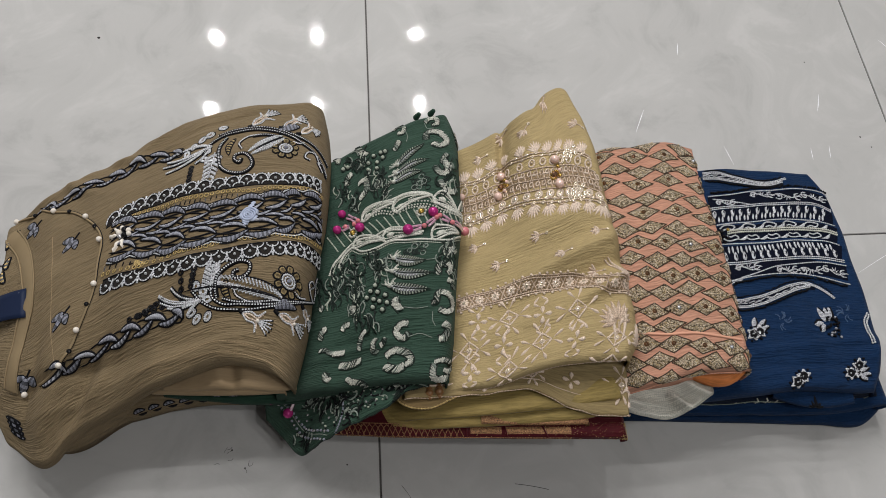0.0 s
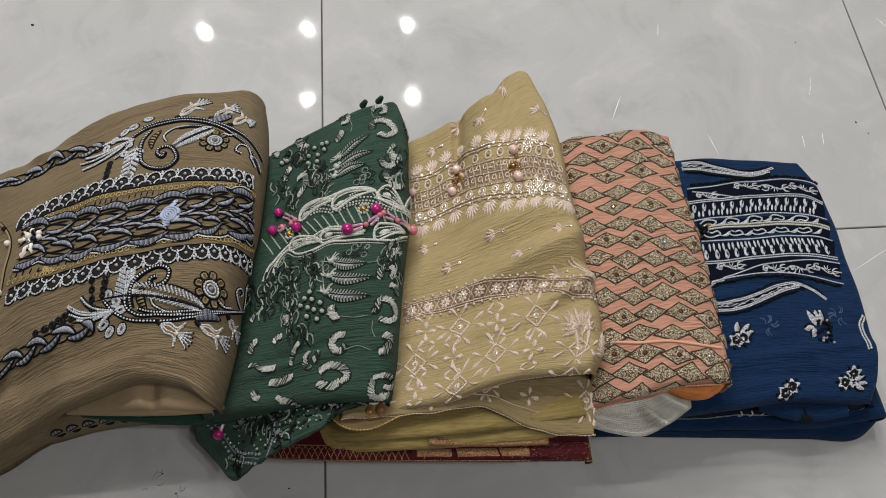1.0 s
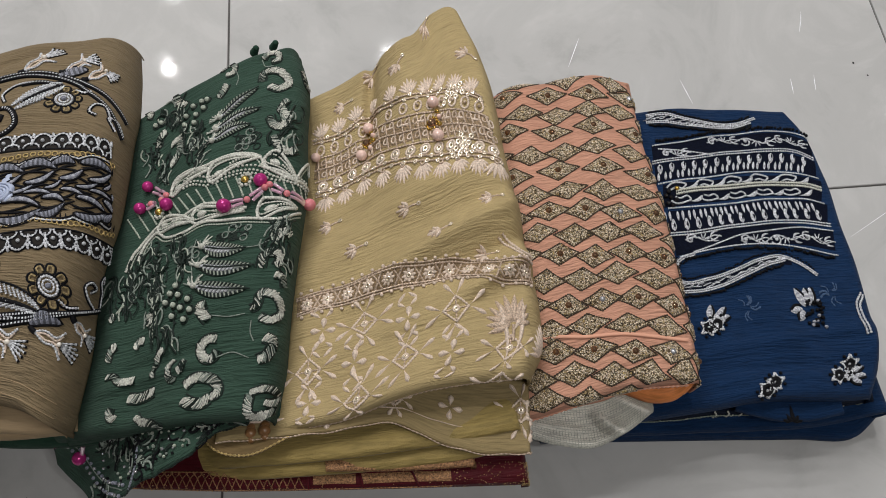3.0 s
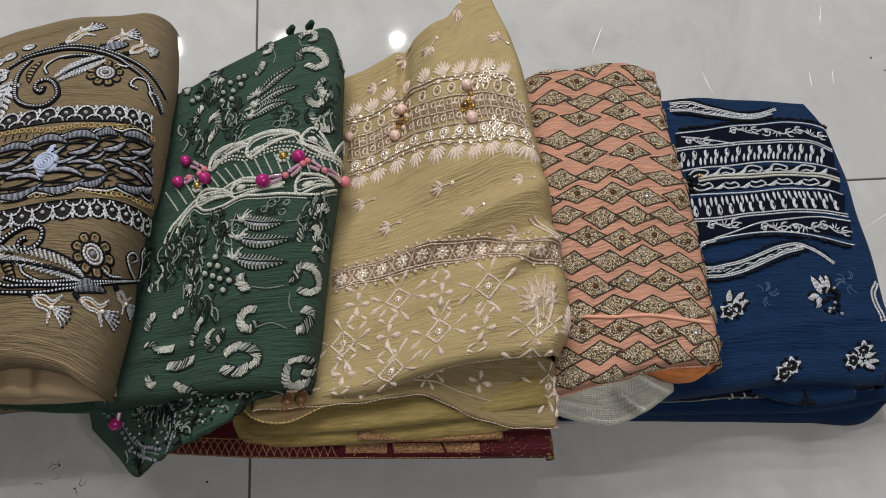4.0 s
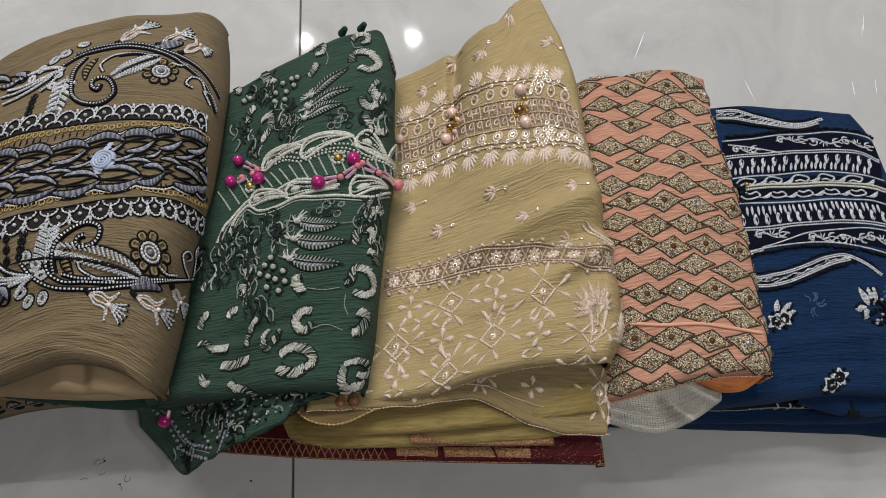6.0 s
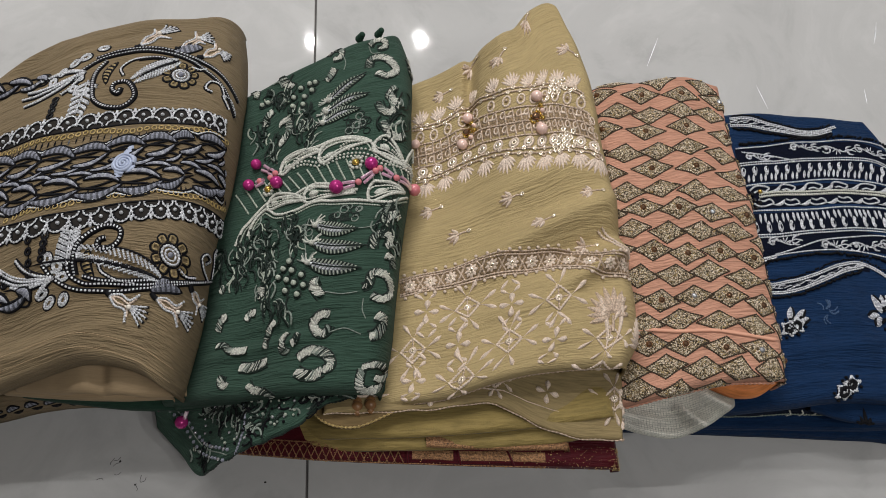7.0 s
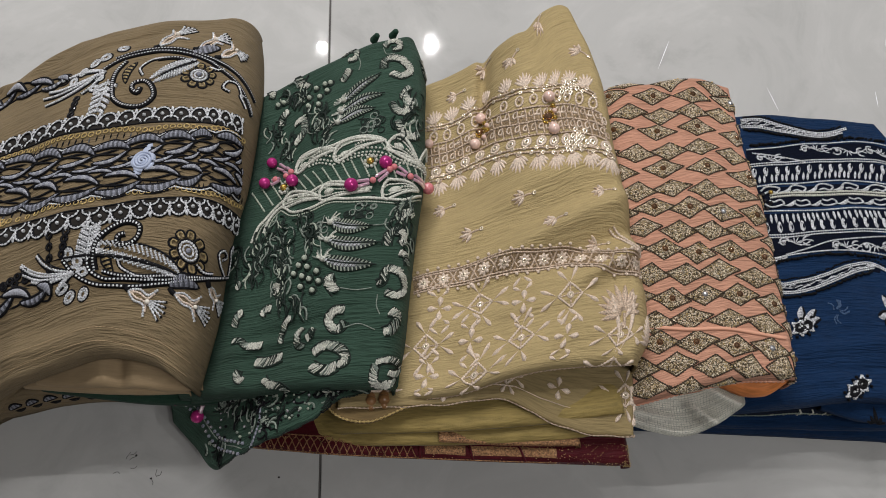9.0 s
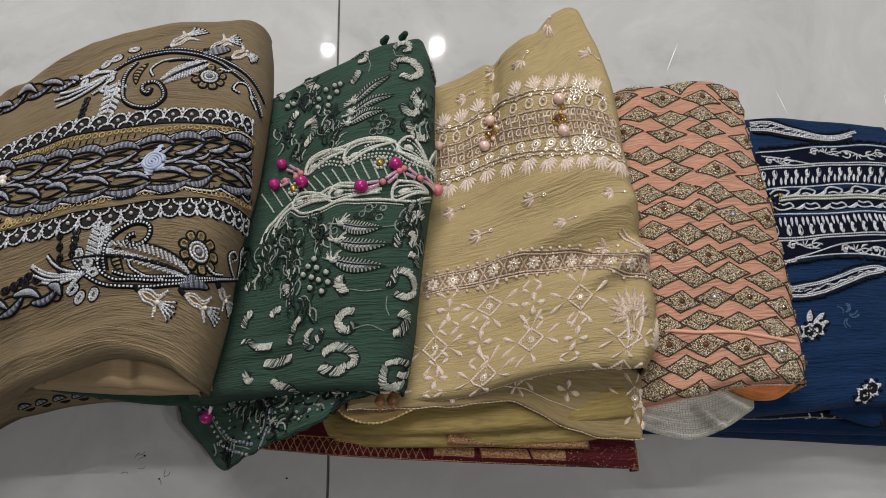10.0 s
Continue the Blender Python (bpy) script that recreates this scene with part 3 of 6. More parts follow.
def scallop_band(w, C, side, width=0.0165):
    n = int(w.length(C) / 0.0150)
    w.patch(C, width * 0.94, M_SMOKE, 0.0004)
    at = lambda x, y: w.beside(C, min(max(x, 0), 1), side * y * width)[0]
    edge = np.linspace(0, 1, 90)
    w.cord(w.beside(C, edge, -side * width * 0.5), 0.0009, T_BLACK)
    a = np.linspace(0, math.pi, 9)
    for i in range(n):
        s0, ds = (i + 0.5) / n, 0.5 / n
        arch = [at(s0 + math.cos(t) * ds * 0.98, -0.26 + 0.72 * math.sin(t)**0.8) for t in a]
        piped(w, arch, 0.0010, pitch=0.003)
        w.bead(at(s0, 0.02), 0.0017, T_WHITE, seg=7, rows=5)
        foot = [at(s0 + ds + math.cos(t) * ds * 0.8, -0.44 + 0.30 * math.sin(t)) for t in a]
        piped(w, foot, 0.0009, pitch=0.003)
        w.leaf(at(s0 + ds, 0.16), at(s0 + ds, 0.52), 0.0036, T_WHITE, lift=0.0006, height=0.0016, edge=T_BLACK, edge_r=0.0008)
        w.leaf(at(s0 - 0.2 * ds, -0.38), at(s0 - 0.5 * ds, -0.12), 0.0020, T_BLACK)
    w.done("scallop_border", "black and silver scalloped border")


def ring_row(w, C, side):
    n = int(w.length(C) / 0.0056)
    for i in range(n):
        s = (i + 0.5) / n
        wob = 0.0030 * abs(math.sin(math.pi * s * n / 9))
        c = w.beside(C, s, side * wob)[0]
        w.loop(c, 0.0021 * w.rng.uniform(0.88, 1.12), 0.00062, T_GOLD, lift=0.0006, n=8)
        p = [w.beside(C, s, side * (wob + q))[0] for q in (-0.0028, -0.0090)]
        w.cord(p, 0.0008, T_BLACK if i % 6 else T_GREY, smooth=False, taper=0.3, lift=0.0002)
    w.done("ring_border", "row of gold thread rings")


def braid_centre(w, C):
    n = int(w.length(C) / 0.0285)
    for i in range(n):
        s, d = i / n, 1 / n
        for side in (-1, 1):
            sh = 0.0 if side > 0 else 0.45
            b = lambda q, o: w.beside(C, min(max(s + (q + sh) * d, 0), 1), side * o)[0]
            w.leaf(b(0, 0.0215), b(1.2, 0.0165), 0.0078, T_GREY, bend=0.17 * side, stripes=17, m2=T_LILAC, edge=T_BLACK, edge_r=0.0011, lift=0.0004, height=0.0018)
            w.leaf(b(0.15, 0.0075), b(1.15, 0.0160), 0.0050, T_PALE, bend=-0.14 * side, stripes=9, m2=T_LILAC, edge=T_BLACK, edge_r=0.0012, lift=0.0007, height=0.0018)
            w.leaf(b(0.65, 0.0012), b(1.5, 0.0072), 0.0036, T_PALE, bend=-0.12 * side, stripes=7, m2=T_LILAC, edge=T_BLACK, edge_r=0.0009, lift=0.0004)
            for q0, o0, q1, o1 in ((0.0, 0.0175, 1.2, 0.0105), (-0.1, 0.0135, 0.9, 0.0190), (0.1, 0.0045, 1.1, 0.0105), (0.5, 0.0100, 1.3, 0.0020), (0.2, 0.0005, 0.8, 0.0040)):
                w.cord([b(q0, o0), b((q0 + q1) / 2, (o0 + o1) / 2 + 0.0014), b(q1, o1)], 0.0011, T_BLACK, taper=0.2, lift=0.0004)
            for o, r, m in ((0.0250, 0.0008, T_WHITE), (0.0233, 0.0010, T_BLACK), (0.0266, 0.0007, T_BLACK)):
                w.cord([b(q, o + 0.0035 * math.sin(math.pi * q)) for q in np.linspace(0, 1, 7)], r, m, knots=0.25 if m is T_WHITE else 0, lift=0.0005)
    w.done("centre_braid", "grey, white and black leaf braid")


def braid_rope(w, C, width=0.012):
    n = int(w.length(C) / 0.0150)
    for i in range(n):
        s, d, side = i / n, 1 / n, 1 if i % 2 else -1
        b = lambda q, o: w.beside(C, min(max(s + q * d, 0), 1), side * width * o)[0]
        w.leaf(b(0, 0.40), b(1.75, -0.26), width * 0.50, T_PALE if i % 2 else T_GREY, bend=0.16 * side, stripes=13, m2=T_LILAC if i % 3 else T_PALE, edge=T_BLACK, edge_r=0.0014, lift=0.0004 + 0.0005 * (i % 2), height=0.0020)
        w.cord([b(0.2, -0.50), b(0.9, -0.46), b(1.5, -0.06)], 0.0010, T_BLACK, taper=0.2)
        w.cord([b(0.0, 0.58), b(0.8, 0.56), b(1.5, 0.30)], 0.0008, T_BLACK, taper=0.2)
    w.done("braid_border", "grey and black twisted leaf braid")


def gold_flower(w, c, r):
    for i in range(9):
        a = i * 40 + 10
        p = w.spot(c, [(r * 0.60, -r * 0.20), (r * 0.98, -r * 0.19), (r * 1.06, 0), (r * 0.98, r * 0.19), (r * 0.60, r * 0.20)], a)
        w.cord(p, 0.0011, T_BLACK)
        p = w.spot(c, [(r * 0.66, -r * 0.11), (r * 0.92, -r * 0.12), (r * 0.92, r * 0.12), (r * 0.66, r * 0.11)], a)
        w.cord(p, 0.0009, T_ANTIQUE, lift=0.0007)
    w.loop(c, r * 0.56, 0.0010, T_BLACK)
    w.loop(c, r * 0.44, 0.0011, T_WHITE, knots=0.3, lift=0.0006)
    w.loop(c, r * 0.26, 0.0009, T_WHITE, knots=0.3, lift=0.0009)
    w.bead(c, r * 0.15, T_LILAC)
    w.done("flower", "gold petalled flower with silver bead centre")


def bead_leaf(w, base, tip, width):
    """A leaf of close silver bead rows on both sides of a black vein."""
    ang, ln = w.aim(base, tip)
    n = int(ln / 0.0026)
    for i in range(n):
        q = (i + 0.5) / n
        h = width * 0.5 * math.sin(math.pi * (0.12 + 0.80 * q))**0.7
        for sd in (-1, 1):
            p = w.spot(base, [(q * ln, sd * 0.0018), (q * ln + 0.0045, sd * h)], ang)
            w.cord(p, 0.0010, T_WHITE, lift=0.0008, knots=0.4, pitch=0.0019, smooth=False)
    w.leaf(base, w.spot(base, [(ln * 0.93, 0)], ang)[0], 0.0042, T_BLACK, height=0.0016, lift=0.0006)
    w.cord(w.spot(base, [(0, -width * 0.3), (ln * 0.5, -width * 0.56), (ln, -width * 0.25)], ang), 0.0010, T_BLACK)
    w.done("beaded_leaf", "silver beaded leaf with black vein")


def fern(w, base, tip, width):
    ang, ln = w.aim(base, tip)
    w.cord([base, tip], 0.0012, T_BLACK, smooth=False)
    w.cord([base, tip], 0.0008, T_WHITE, lift=0.0009, knots=0.3, smooth=False)
    for i in range(6):
        q = (i + 0.4) / 6
        for sd in (-1, 1):
            for e in (0.0, 0.0019):
                p = w.spot(base, [(q * ln + e, sd * 0.001), (q * ln + 0.0035 + e, sd * width * 0.3), (q * ln + 0.0050 + e, sd * width * 0.5 * (1 - 0.4 * q))], ang)
                w.cord(p, 0.0010, T_WHITE, lift=0.0006, knots=0.35, pitch=0.002)
            p = w.spot(base, [(q * ln - 0.0018, 0), (q * ln + 0.0018, sd * width * 0.3), (q * ln + 0.004, sd * width * 0.52 * (1 - 0.4 * q))], ang)
            w.cord(p, 0.0009, T_BLACK)
    w.done("fern_leaf", "silver fern leaf edged in black")


def tulip(w, base, mid, end, size=1.0):
    """A tulip with two beaded lips and a tassel of black and silver stamens."""
    ang, ln = w.aim(base, mid)
    for sd in (-1, 1):
        p = w.spot(base, [(0, 0), (ln * 0.45, sd * 0.0050 * size), (ln * 0.85, sd * 0.0042 * size), (ln * 1.15, sd * 0.0125 * size)], ang)
        w.cord(p, 0.0011 * size, T_WHITE, knots=0.35, pitch=0.0022, lift=0.0005)
        p = w.spot(base, [(0.002, 0), (ln * 0.45, sd * 0.0022), (ln * 0.9, sd * 0.0018), (ln * 1.1, sd * 0.0085 * size)], ang)
        w.cord(p, 0.0009, T_CHAMPAGNE, knots=0.3, lift=0.0004)
    w.bead(mid, 0.0022 * size, M_PEARL)
    ang2, l2 = w.aim(mid, end)
    for k in range(-2, 3):
        p = w.spot(mid, [(0.002, k * 0.0008), (l2 * (1 - 0.08 * abs(k)), k * 0.0045 * size)], ang2)
        w.cord(p, 0.0012, T_BLACK, smooth=False, lift=-0.0002)
        w.cord(p * 0.9 + p[:1] * 0.1, 0.0009, T_WHITE, smooth=False, lift=0.0008, knots=0.5, pitch=0.0038)
    w.cord(w.spot(base, [(-0.004, 0.003), (-0.002, 0.001), (0.001, 0)], ang), 0.0024, T_BLACK)
    w.done("tulip", "silver outlined tulip with black stamens")


def vine(w, stems, scroll, curls, gold, flower, leaf, grey, ferns, tulips, plume, lobes):
    for pts in stems:
        piped(w, pts, 0.0011, dark=2.3)
    piped(w, scroll, 0.0014, dark=2.1)
    for pts in curls:
        piped(w, pts, 0.0010)
    w.done("vine_scroll", "silver beaded vine and spiral scroll")
    w.leaf(gold[0], gold[1], 0.0075, T_ANTIQUE, bend=-0.16, height=0.0016, stripes=14, m2=T_BLACK, edge=T_BLACK, edge_r=0.0009)
    w.done("gold_leaf", "small antique gold leaf edged in black")
    gold_flower(w, flower, 0.0158)
    bead_leaf(w, leaf[0], leaf[1], 0.0165)
    w.leaf(grey[0], grey[1], 0.0115, T_GREY, bend=0.12, stripes=13, m2=T_LILAC, edge=T_BLACK, edge_r=0.0011, height=0.002)
    w.done("striped_leaf", "grey leaf with pale bars")
    fern(w, ferns[0], ferns[1], 0.021)
    for k, row in enumerate(tulips):
        tulip(w, *row, 1.0 - 0.12 * k)
    root = np.asarray(plume[0])
    for k, tip in enumerate(plume[1:]):
        tip = np.asarray(tip)
        ang, ln = w.aim(root, tip)
        bow = 0.10 * ln * (1 if k < len(plume) / 2 else -0.6)
        for o, m, r, lf in ((0.0, T_WHITE, 0.0011, 0.0008), (0.0019, T_BLACK, 0.0010, 0.0), (-0.0019, T_WHITE if k % 2 else T_BLACK, 0.0009, 0.0004)):
            w.cord(w.spot(root, [(0, o * 0.3), (ln * 0.4, bow + o), (ln * 0.75, bow * 0.8 + o), (ln, o * 0.8)], ang), r, m, lift=lf, knots=0.4 if m is T_WHITE else 0, pitch=0.0024)
    w.done("plume", "fan of silver beaded strands")
    for k, c in enumerate(lobes):
        for rad in (0.0048, 0.0030):
            w.loop(c, rad, 0.0009, T_WHITE, knots=0.35, n=9, oval=0.7, ang=25 * k, lift=0.0004)
        w.loop(c, 0.0062, 0.0008, T_BLACK, n=10, oval=0.7, ang=25 * k)
        w.done("bead_lobe", "small silver beaded lobe")


T_PALE = thread("pale silver satin thread", (0.40, 0.41, 0.46), 0.38, 0.1, vary=0.45)
T_ANTIQUE = thread("antique gold thread", (0.36, 0.27, 0.13), 0.4, 0.3)
M_SMOKE = fabric("smoky stitched ground", (0.022, 0.019, 0.017), 0.8, 0.6, vary=0.5)
w = Sew(DR["tan"], THINGS["tan"])
scallop_band(w, spline([(0.328, 0.623), (0.432, 0.618), (0.545, 0.595)] + [(0.568, 0.588), (0.662, 0.578), (0.76, 0.58), (0.835, 0.59), (0.915, 0.6)]), 1)
scallop_band(w, spline([(0.345, 0.398), (0.458, 0.372)] + [(0.48, 0.372), (0.568, 0.352), (0.657, 0.348), (0.74, 0.36), (0.82, 0.375), (0.902, 0.393), (1.0, 0.405)]), -1)
ring_row(w, spline([(0.36, 0.583), (0.453, 0.578), (0.56, 0.552)] + [(0.615, 0.545), (0.693, 0.535), (0.768, 0.54), (0.843, 0.555), (0.935, 0.57)]), 1)
ring_row(w, spline([(0.34, 0.438), (0.45, 0.41)] + [(0.44, 0.415), (0.542, 0.398), (0.63, 0.39), (0.7, 0.398), (0.772, 0.408), (0.885, 0.427), (0.983, 0.45)]), -1)
braid_centre(w, spline([(0.335, 0.535), (0.465, 0.495), (0.605, 0.453), (0.718, 0.458), (0.82, 0.48), (0.938, 0.515)]))
braid_rope(w, spline([(0.088, 0.873), (0.19, 0.823), (0.278, 0.83), (0.372, 0.805), (0.465, 0.777), (0.52, 0.76)]))
braid_rope(w, spline([(0.188, 0.27), (0.265, 0.245), (0.355, 0.247), (0.445, 0.24), (0.525, 0.245), (0.575, 0.233)]), 0.014)
vine(w,
     [[(0.64, 0.275), (0.645, 0.25), (0.67, 0.23), (0.713, 0.228), (0.79, 0.233), (0.89, 0.263), (1.0, 0.302)], [(0.595, 0.278), (0.618, 0.247), (0.652, 0.223), (0.705, 0.215), (0.795, 0.228), (0.948, 0.283)], [(0.67, 0.242), (0.693, 0.235), (0.745, 0.235), (0.82, 0.245)]],
     [(0.657, 0.245), (0.652, 0.27), (0.657, 0.3), (0.68, 0.323), (0.71, 0.333), (0.73, 0.325), (0.73, 0.305), (0.713, 0.29), (0.693, 0.292), (0.693, 0.305), (0.705, 0.31)],
     [[(0.708, 0.273), (0.698, 0.265), (0.7, 0.253), (0.723, 0.238), (0.768, 0.233)], [(0.975, 0.297), (0.95, 0.31), (0.94, 0.323), (0.96, 0.338), (0.975, 0.333), (0.958, 0.32)], [(1.0, 0.307), (1.0, 0.333), (0.99, 0.35), (1.0, 0.362), (1.0, 0.35)], [(0.875, 0.28), (0.895, 0.275), (0.927, 0.283)]],
     [(0.677, 0.29), (0.69, 0.238)], (0.848, 0.295), [(0.83, 0.247), (0.725, 0.288)], [(0.802, 0.225), (0.912, 0.245)], [(0.64, 0.265), (0.642, 0.33)],
     [[(0.72, 0.208), (0.763, 0.19), (0.805, 0.175)], [(0.82, 0.215), (0.888, 0.212), (0.94, 0.21)], [(0.92, 0.26), (0.953, 0.247), (0.993, 0.238)]],
     [(0.618, 0.25), (0.545, 0.307), (0.515, 0.3), (0.52, 0.283), (0.537, 0.263), (0.557, 0.242), (0.585, 0.225)], [(0.562, 0.24), (0.595, 0.228), (0.608, 0.21), (0.635, 0.208), (0.605, 0.285), (0.623, 0.268), (0.618, 0.253), (0.633, 0.247)])
vine(w,
     [[(0.568, 0.71), (0.585, 0.738), (0.62, 0.77), (0.67, 0.775), (0.728, 0.768), (0.772, 0.758), (0.825, 0.728), (0.883, 0.698), (0.943, 0.64)], [(0.608, 0.775), (0.645, 0.785), (0.693, 0.782), (0.748, 0.775), (0.807, 0.753), (0.878, 0.728), (0.948, 0.685)], [(0.695, 0.745), (0.733, 0.748), (0.768, 0.74)]],
     [(0.63, 0.76), (0.615, 0.728), (0.613, 0.682), (0.623, 0.638), (0.647, 0.615), (0.68, 0.608), (0.698, 0.628), (0.693, 0.657), (0.672, 0.68), (0.655, 0.677), (0.655, 0.657), (0.667, 0.647), (0.67, 0.66)],
     [[(0.715, 0.75), (0.677, 0.743), (0.662, 0.725), (0.67, 0.698)], [(0.9, 0.667), (0.875, 0.7), (0.848, 0.695), (0.84, 0.672), (0.86, 0.667)], [(0.917, 0.647), (0.893, 0.672), (0.917, 0.672), (0.943, 0.647)], [(0.795, 0.728), (0.812, 0.723), (0.835, 0.73)]],
     [(0.652, 0.75), (0.638, 0.682)], (0.777, 0.698), [(0.772, 0.745), (0.695, 0.68)], [(0.758, 0.765), (0.823, 0.79)], [(0.603, 0.703), (0.593, 0.608)],
     [[(0.693, 0.79), (0.728, 0.83), (0.758, 0.868)], [(0.77, 0.782), (0.807, 0.818), (0.86, 0.83)], [(0.82, 0.763), (0.868, 0.797), (0.902, 0.782)]],
     [(0.593, 0.735), (0.555, 0.682), (0.482, 0.695), (0.473, 0.725), (0.482, 0.74), (0.495, 0.76), (0.525, 0.76)], [(0.62, 0.807), (0.588, 0.787), (0.568, 0.777), (0.547, 0.76), (0.53, 0.74), (0.583, 0.72), (0.578, 0.688), (0.595, 0.67)])
# bead chains
for a, b, n in (((0.437, 0.270), (0.520, 0.272), 5), ((0.566, 0.332), (0.569, 0.272), 4), (*[(0.547, 0.672), (0.545, 0.625)], 4), (*[(0.463, 0.27), (0.517, 0.288)], 5), (*[(0.598, 0.328), (0.593, 0.29)], 4)):
    for i in range(n):
        c = np.add(a, (np.subtract(b, a)) * i / (n - 1))
        w.loop(c, 0.0024, 0.0013, M_JET, n=8, lift=0.0004)
    w.cord([a, b], 0.0006, T_BLACK, smooth=False)
    w.done("bead_chain", "short chain of black beads")

# neckline
NECK = spline([(0.018, 0.92), (0.077, 0.878), (0.158, 0.8), (0.217, 0.745), (0.265, 0.68), (0.297, 0.63), (0.32, 0.568), (0.323, 0.497), (0.325, 0.425), (0.315, 0.372), (0.295, 0.318), (0.273, 0.275), (0.247, 0.258), (0.177, 0.27)])
w.cord(w.beside(NECK, np.linspace(0, 1, 60), 0.0), 0.0016, M_TAN, lift=0.0006)
w.cord(w.beside(NECK, np.linspace(0, 1, 60), 0.0015), 0.0007, T_BLACK, lift=0.0006)
w.done("neckline", "bound neckline edge")
for c in [(0.018, 0.92), (0.158, 0.802), (0.263, 0.69), (0.315, 0.573), (0.325, 0.425), (0.292, 0.318), (0.247, 0.258), (0.122, 0.273)]:
    w.bead(c, 0.0034, M_PEARL, seg=12, rows=8)
    w.done("pearl", "small cream pearl")
for c in [(0.1, 0.835), (0.208, 0.755), (0.295, 0.633), (0.312, 0.375), (0.275, 0.273)]:
    w.bead(c, 0.0028, M_JET)
    w.done("bead", "black bead")
for c, a in zip([(0.105, 0.795), (0.238, 0.63), (0.253, 0.383), (0.14, 0.305)], (20, 35, 40, 55)):
    for k, aa in enumerate((a + 130, a + 180, a + 245)):
        p = w.spot(c, [(0.001, 0), (0.0185 - 0.003 * (k == 2), 0)], aa)
        w.leaf(p[0], p[1], 0.0088, T_LILAC, edge=T_BLACK, stripes=5, m2=T_GREY)
    p = w.spot(c, [(0, 0), (0.008, 0.001)], a)
    w.cord(p, 0.0011, T_BLACK, smooth=False)
    w.done("bud", "lilac bud edged in black")
w.cord([(0.168, 0.693), (0.195, 0.515), (0.21, 0.393), (0.235, 0.273)], 0.0004, M_TAN_IN, knots=0.5, pitch=0.004)
w.done("seam_stitch")
for c, a in (((0.018, 0.72), 80), ((0.014, 0.66), 100), ((0.016, 0.44), 80), ((0.014, 0.40), 95), ((0.02, 0.36), 70), ((0.012, 0.82), 60)):
    p = w.spot(c, [(-0.010, 0), (0.010, 0.001)], a)
    w.leaf(p[0], p[1], 0.0075, T_GREY, bend=0.15, stripes=7, m2=T_GOLD, edge=T_BLACK, edge_r=0.0013)
    w.done("back_braid", "black and gold braid at the back neck")
for k in range(4):
    p = w.spot((0.072, 0.177), [(-0.009, 0.010 - 0.006 * k), (0.011, 0.008 - 0.006 * k)])
    w.leaf(p[0], p[1], 0.0052, T_LILAC if k % 2 else T_GREY, edge=T_BLACK, edge_r=0.0012, stripes=5, m2=T_BLACK)
w.done("cuff_motif", "black and lilac barred motif")
for v in (0.105, 0.13):
    w.cord(np.c_[np.linspace(0.42, 0.92, 40), v + 0.008 * np.sin(np.linspace(0, 5, 40))], 0.0004, M_TAN_IN, knots=0.5, pitch=0.003)
w.done("hem_stitch", "tan hem stitching")
# collar facing and label
COL = spline([(0.013, 0.848), (0.058, 0.745), (0.103, 0.608), (0.12, 0.5), (0.103, 0.415), (0.095, 0.338), (0.085, 0.278)])
w.patch(COL, 0.018, M_TAN, 0.0022)
for o in (-0.009, 0.009):
    w.cord(w.beside(COL, np.linspace(0, 1, 50), o), 0.0012, M_TAN, lift=0.001)
w.done("collar_facing", "plain tan collar facing")
# satin rosette
c = (0.71, 0.46)
a_ = np.linspace(0, 3.4 * math.tau, 60)
w.cord(w.spot(c, np.c_[np.cos(a_), np.sin(a_)] * (0.0088 * (1 - a_ / a_[-1] * 0.93))[:, None]), 0.00125, M_ROSE, lift=0.0016, flat=2.2, step=0.0007)
w.done("satin_rosette", "pale blue satin ribbon rosette")
for k in range(5):
    p = w.spot(c, [(0.009 * math.cos(k * 1.256 + d_), 0.0088 * math.sin(k * 1.256 + d_)) for d_ in (0, 0.4, 0.8, 1.25)])
    w.cord(p, 0.0022, M_ROSE, lift=0.0006, flat=0.9, taper=0.25)
    w.done("satin_petal", "pale blue satin petal")
w.leaf(w.spot(c, [(-0.002, 0.006)])[0], w.spot(c, [(0.004, 0.018)])[0], 0.008, M_ROSE, height=0.002)
w.done("satin_petal", "pale blue satin petal")
w.leaf(w.spot(c, [(-0.003, -0.006)])[0], w.spot(c, [(-0.004, -0.014)])[0], 0.008, M_ROSE, height=0.002)
w.done("satin_petal", "pale blue satin petal")
# bead tassel at the neck point
c = (0.385, 0.53)
for k, (x, y, r, m) in enumerate(((-0.004, 0.004, 0.0035, M_PEARL), (0.003, 0.004, 0.0038, M_JET), (0.008, 0.001, 0.0032, M_PEARL), (0.004, -0.004, 0.0036, M_JET), (-0.002, -0.002, 0.003, M_SILVER), (0.009, -0.004, 0.003, M_PEARL), (-0.001, 0.009, 0.003, M_PEARL))):
    w.bead(w.spot(c, [(x, y)])[0], r, m, seg=12, rows=8)
for x, y, a in ((-0.008, 0.010, 130), (-0.013, 0.006, 160), (0.002, -0.012, -70), (-0.006, -0.012, -120)):
    p = w.spot(c, [(x * 0.4, y * 0.4), (x * 1.5, y * 1.5)])
    w.leaf(p[0], p[1], 0.005, M_PEARL, height=0.004)
w.done("bead_tassel", "black and pearl bead cluster")

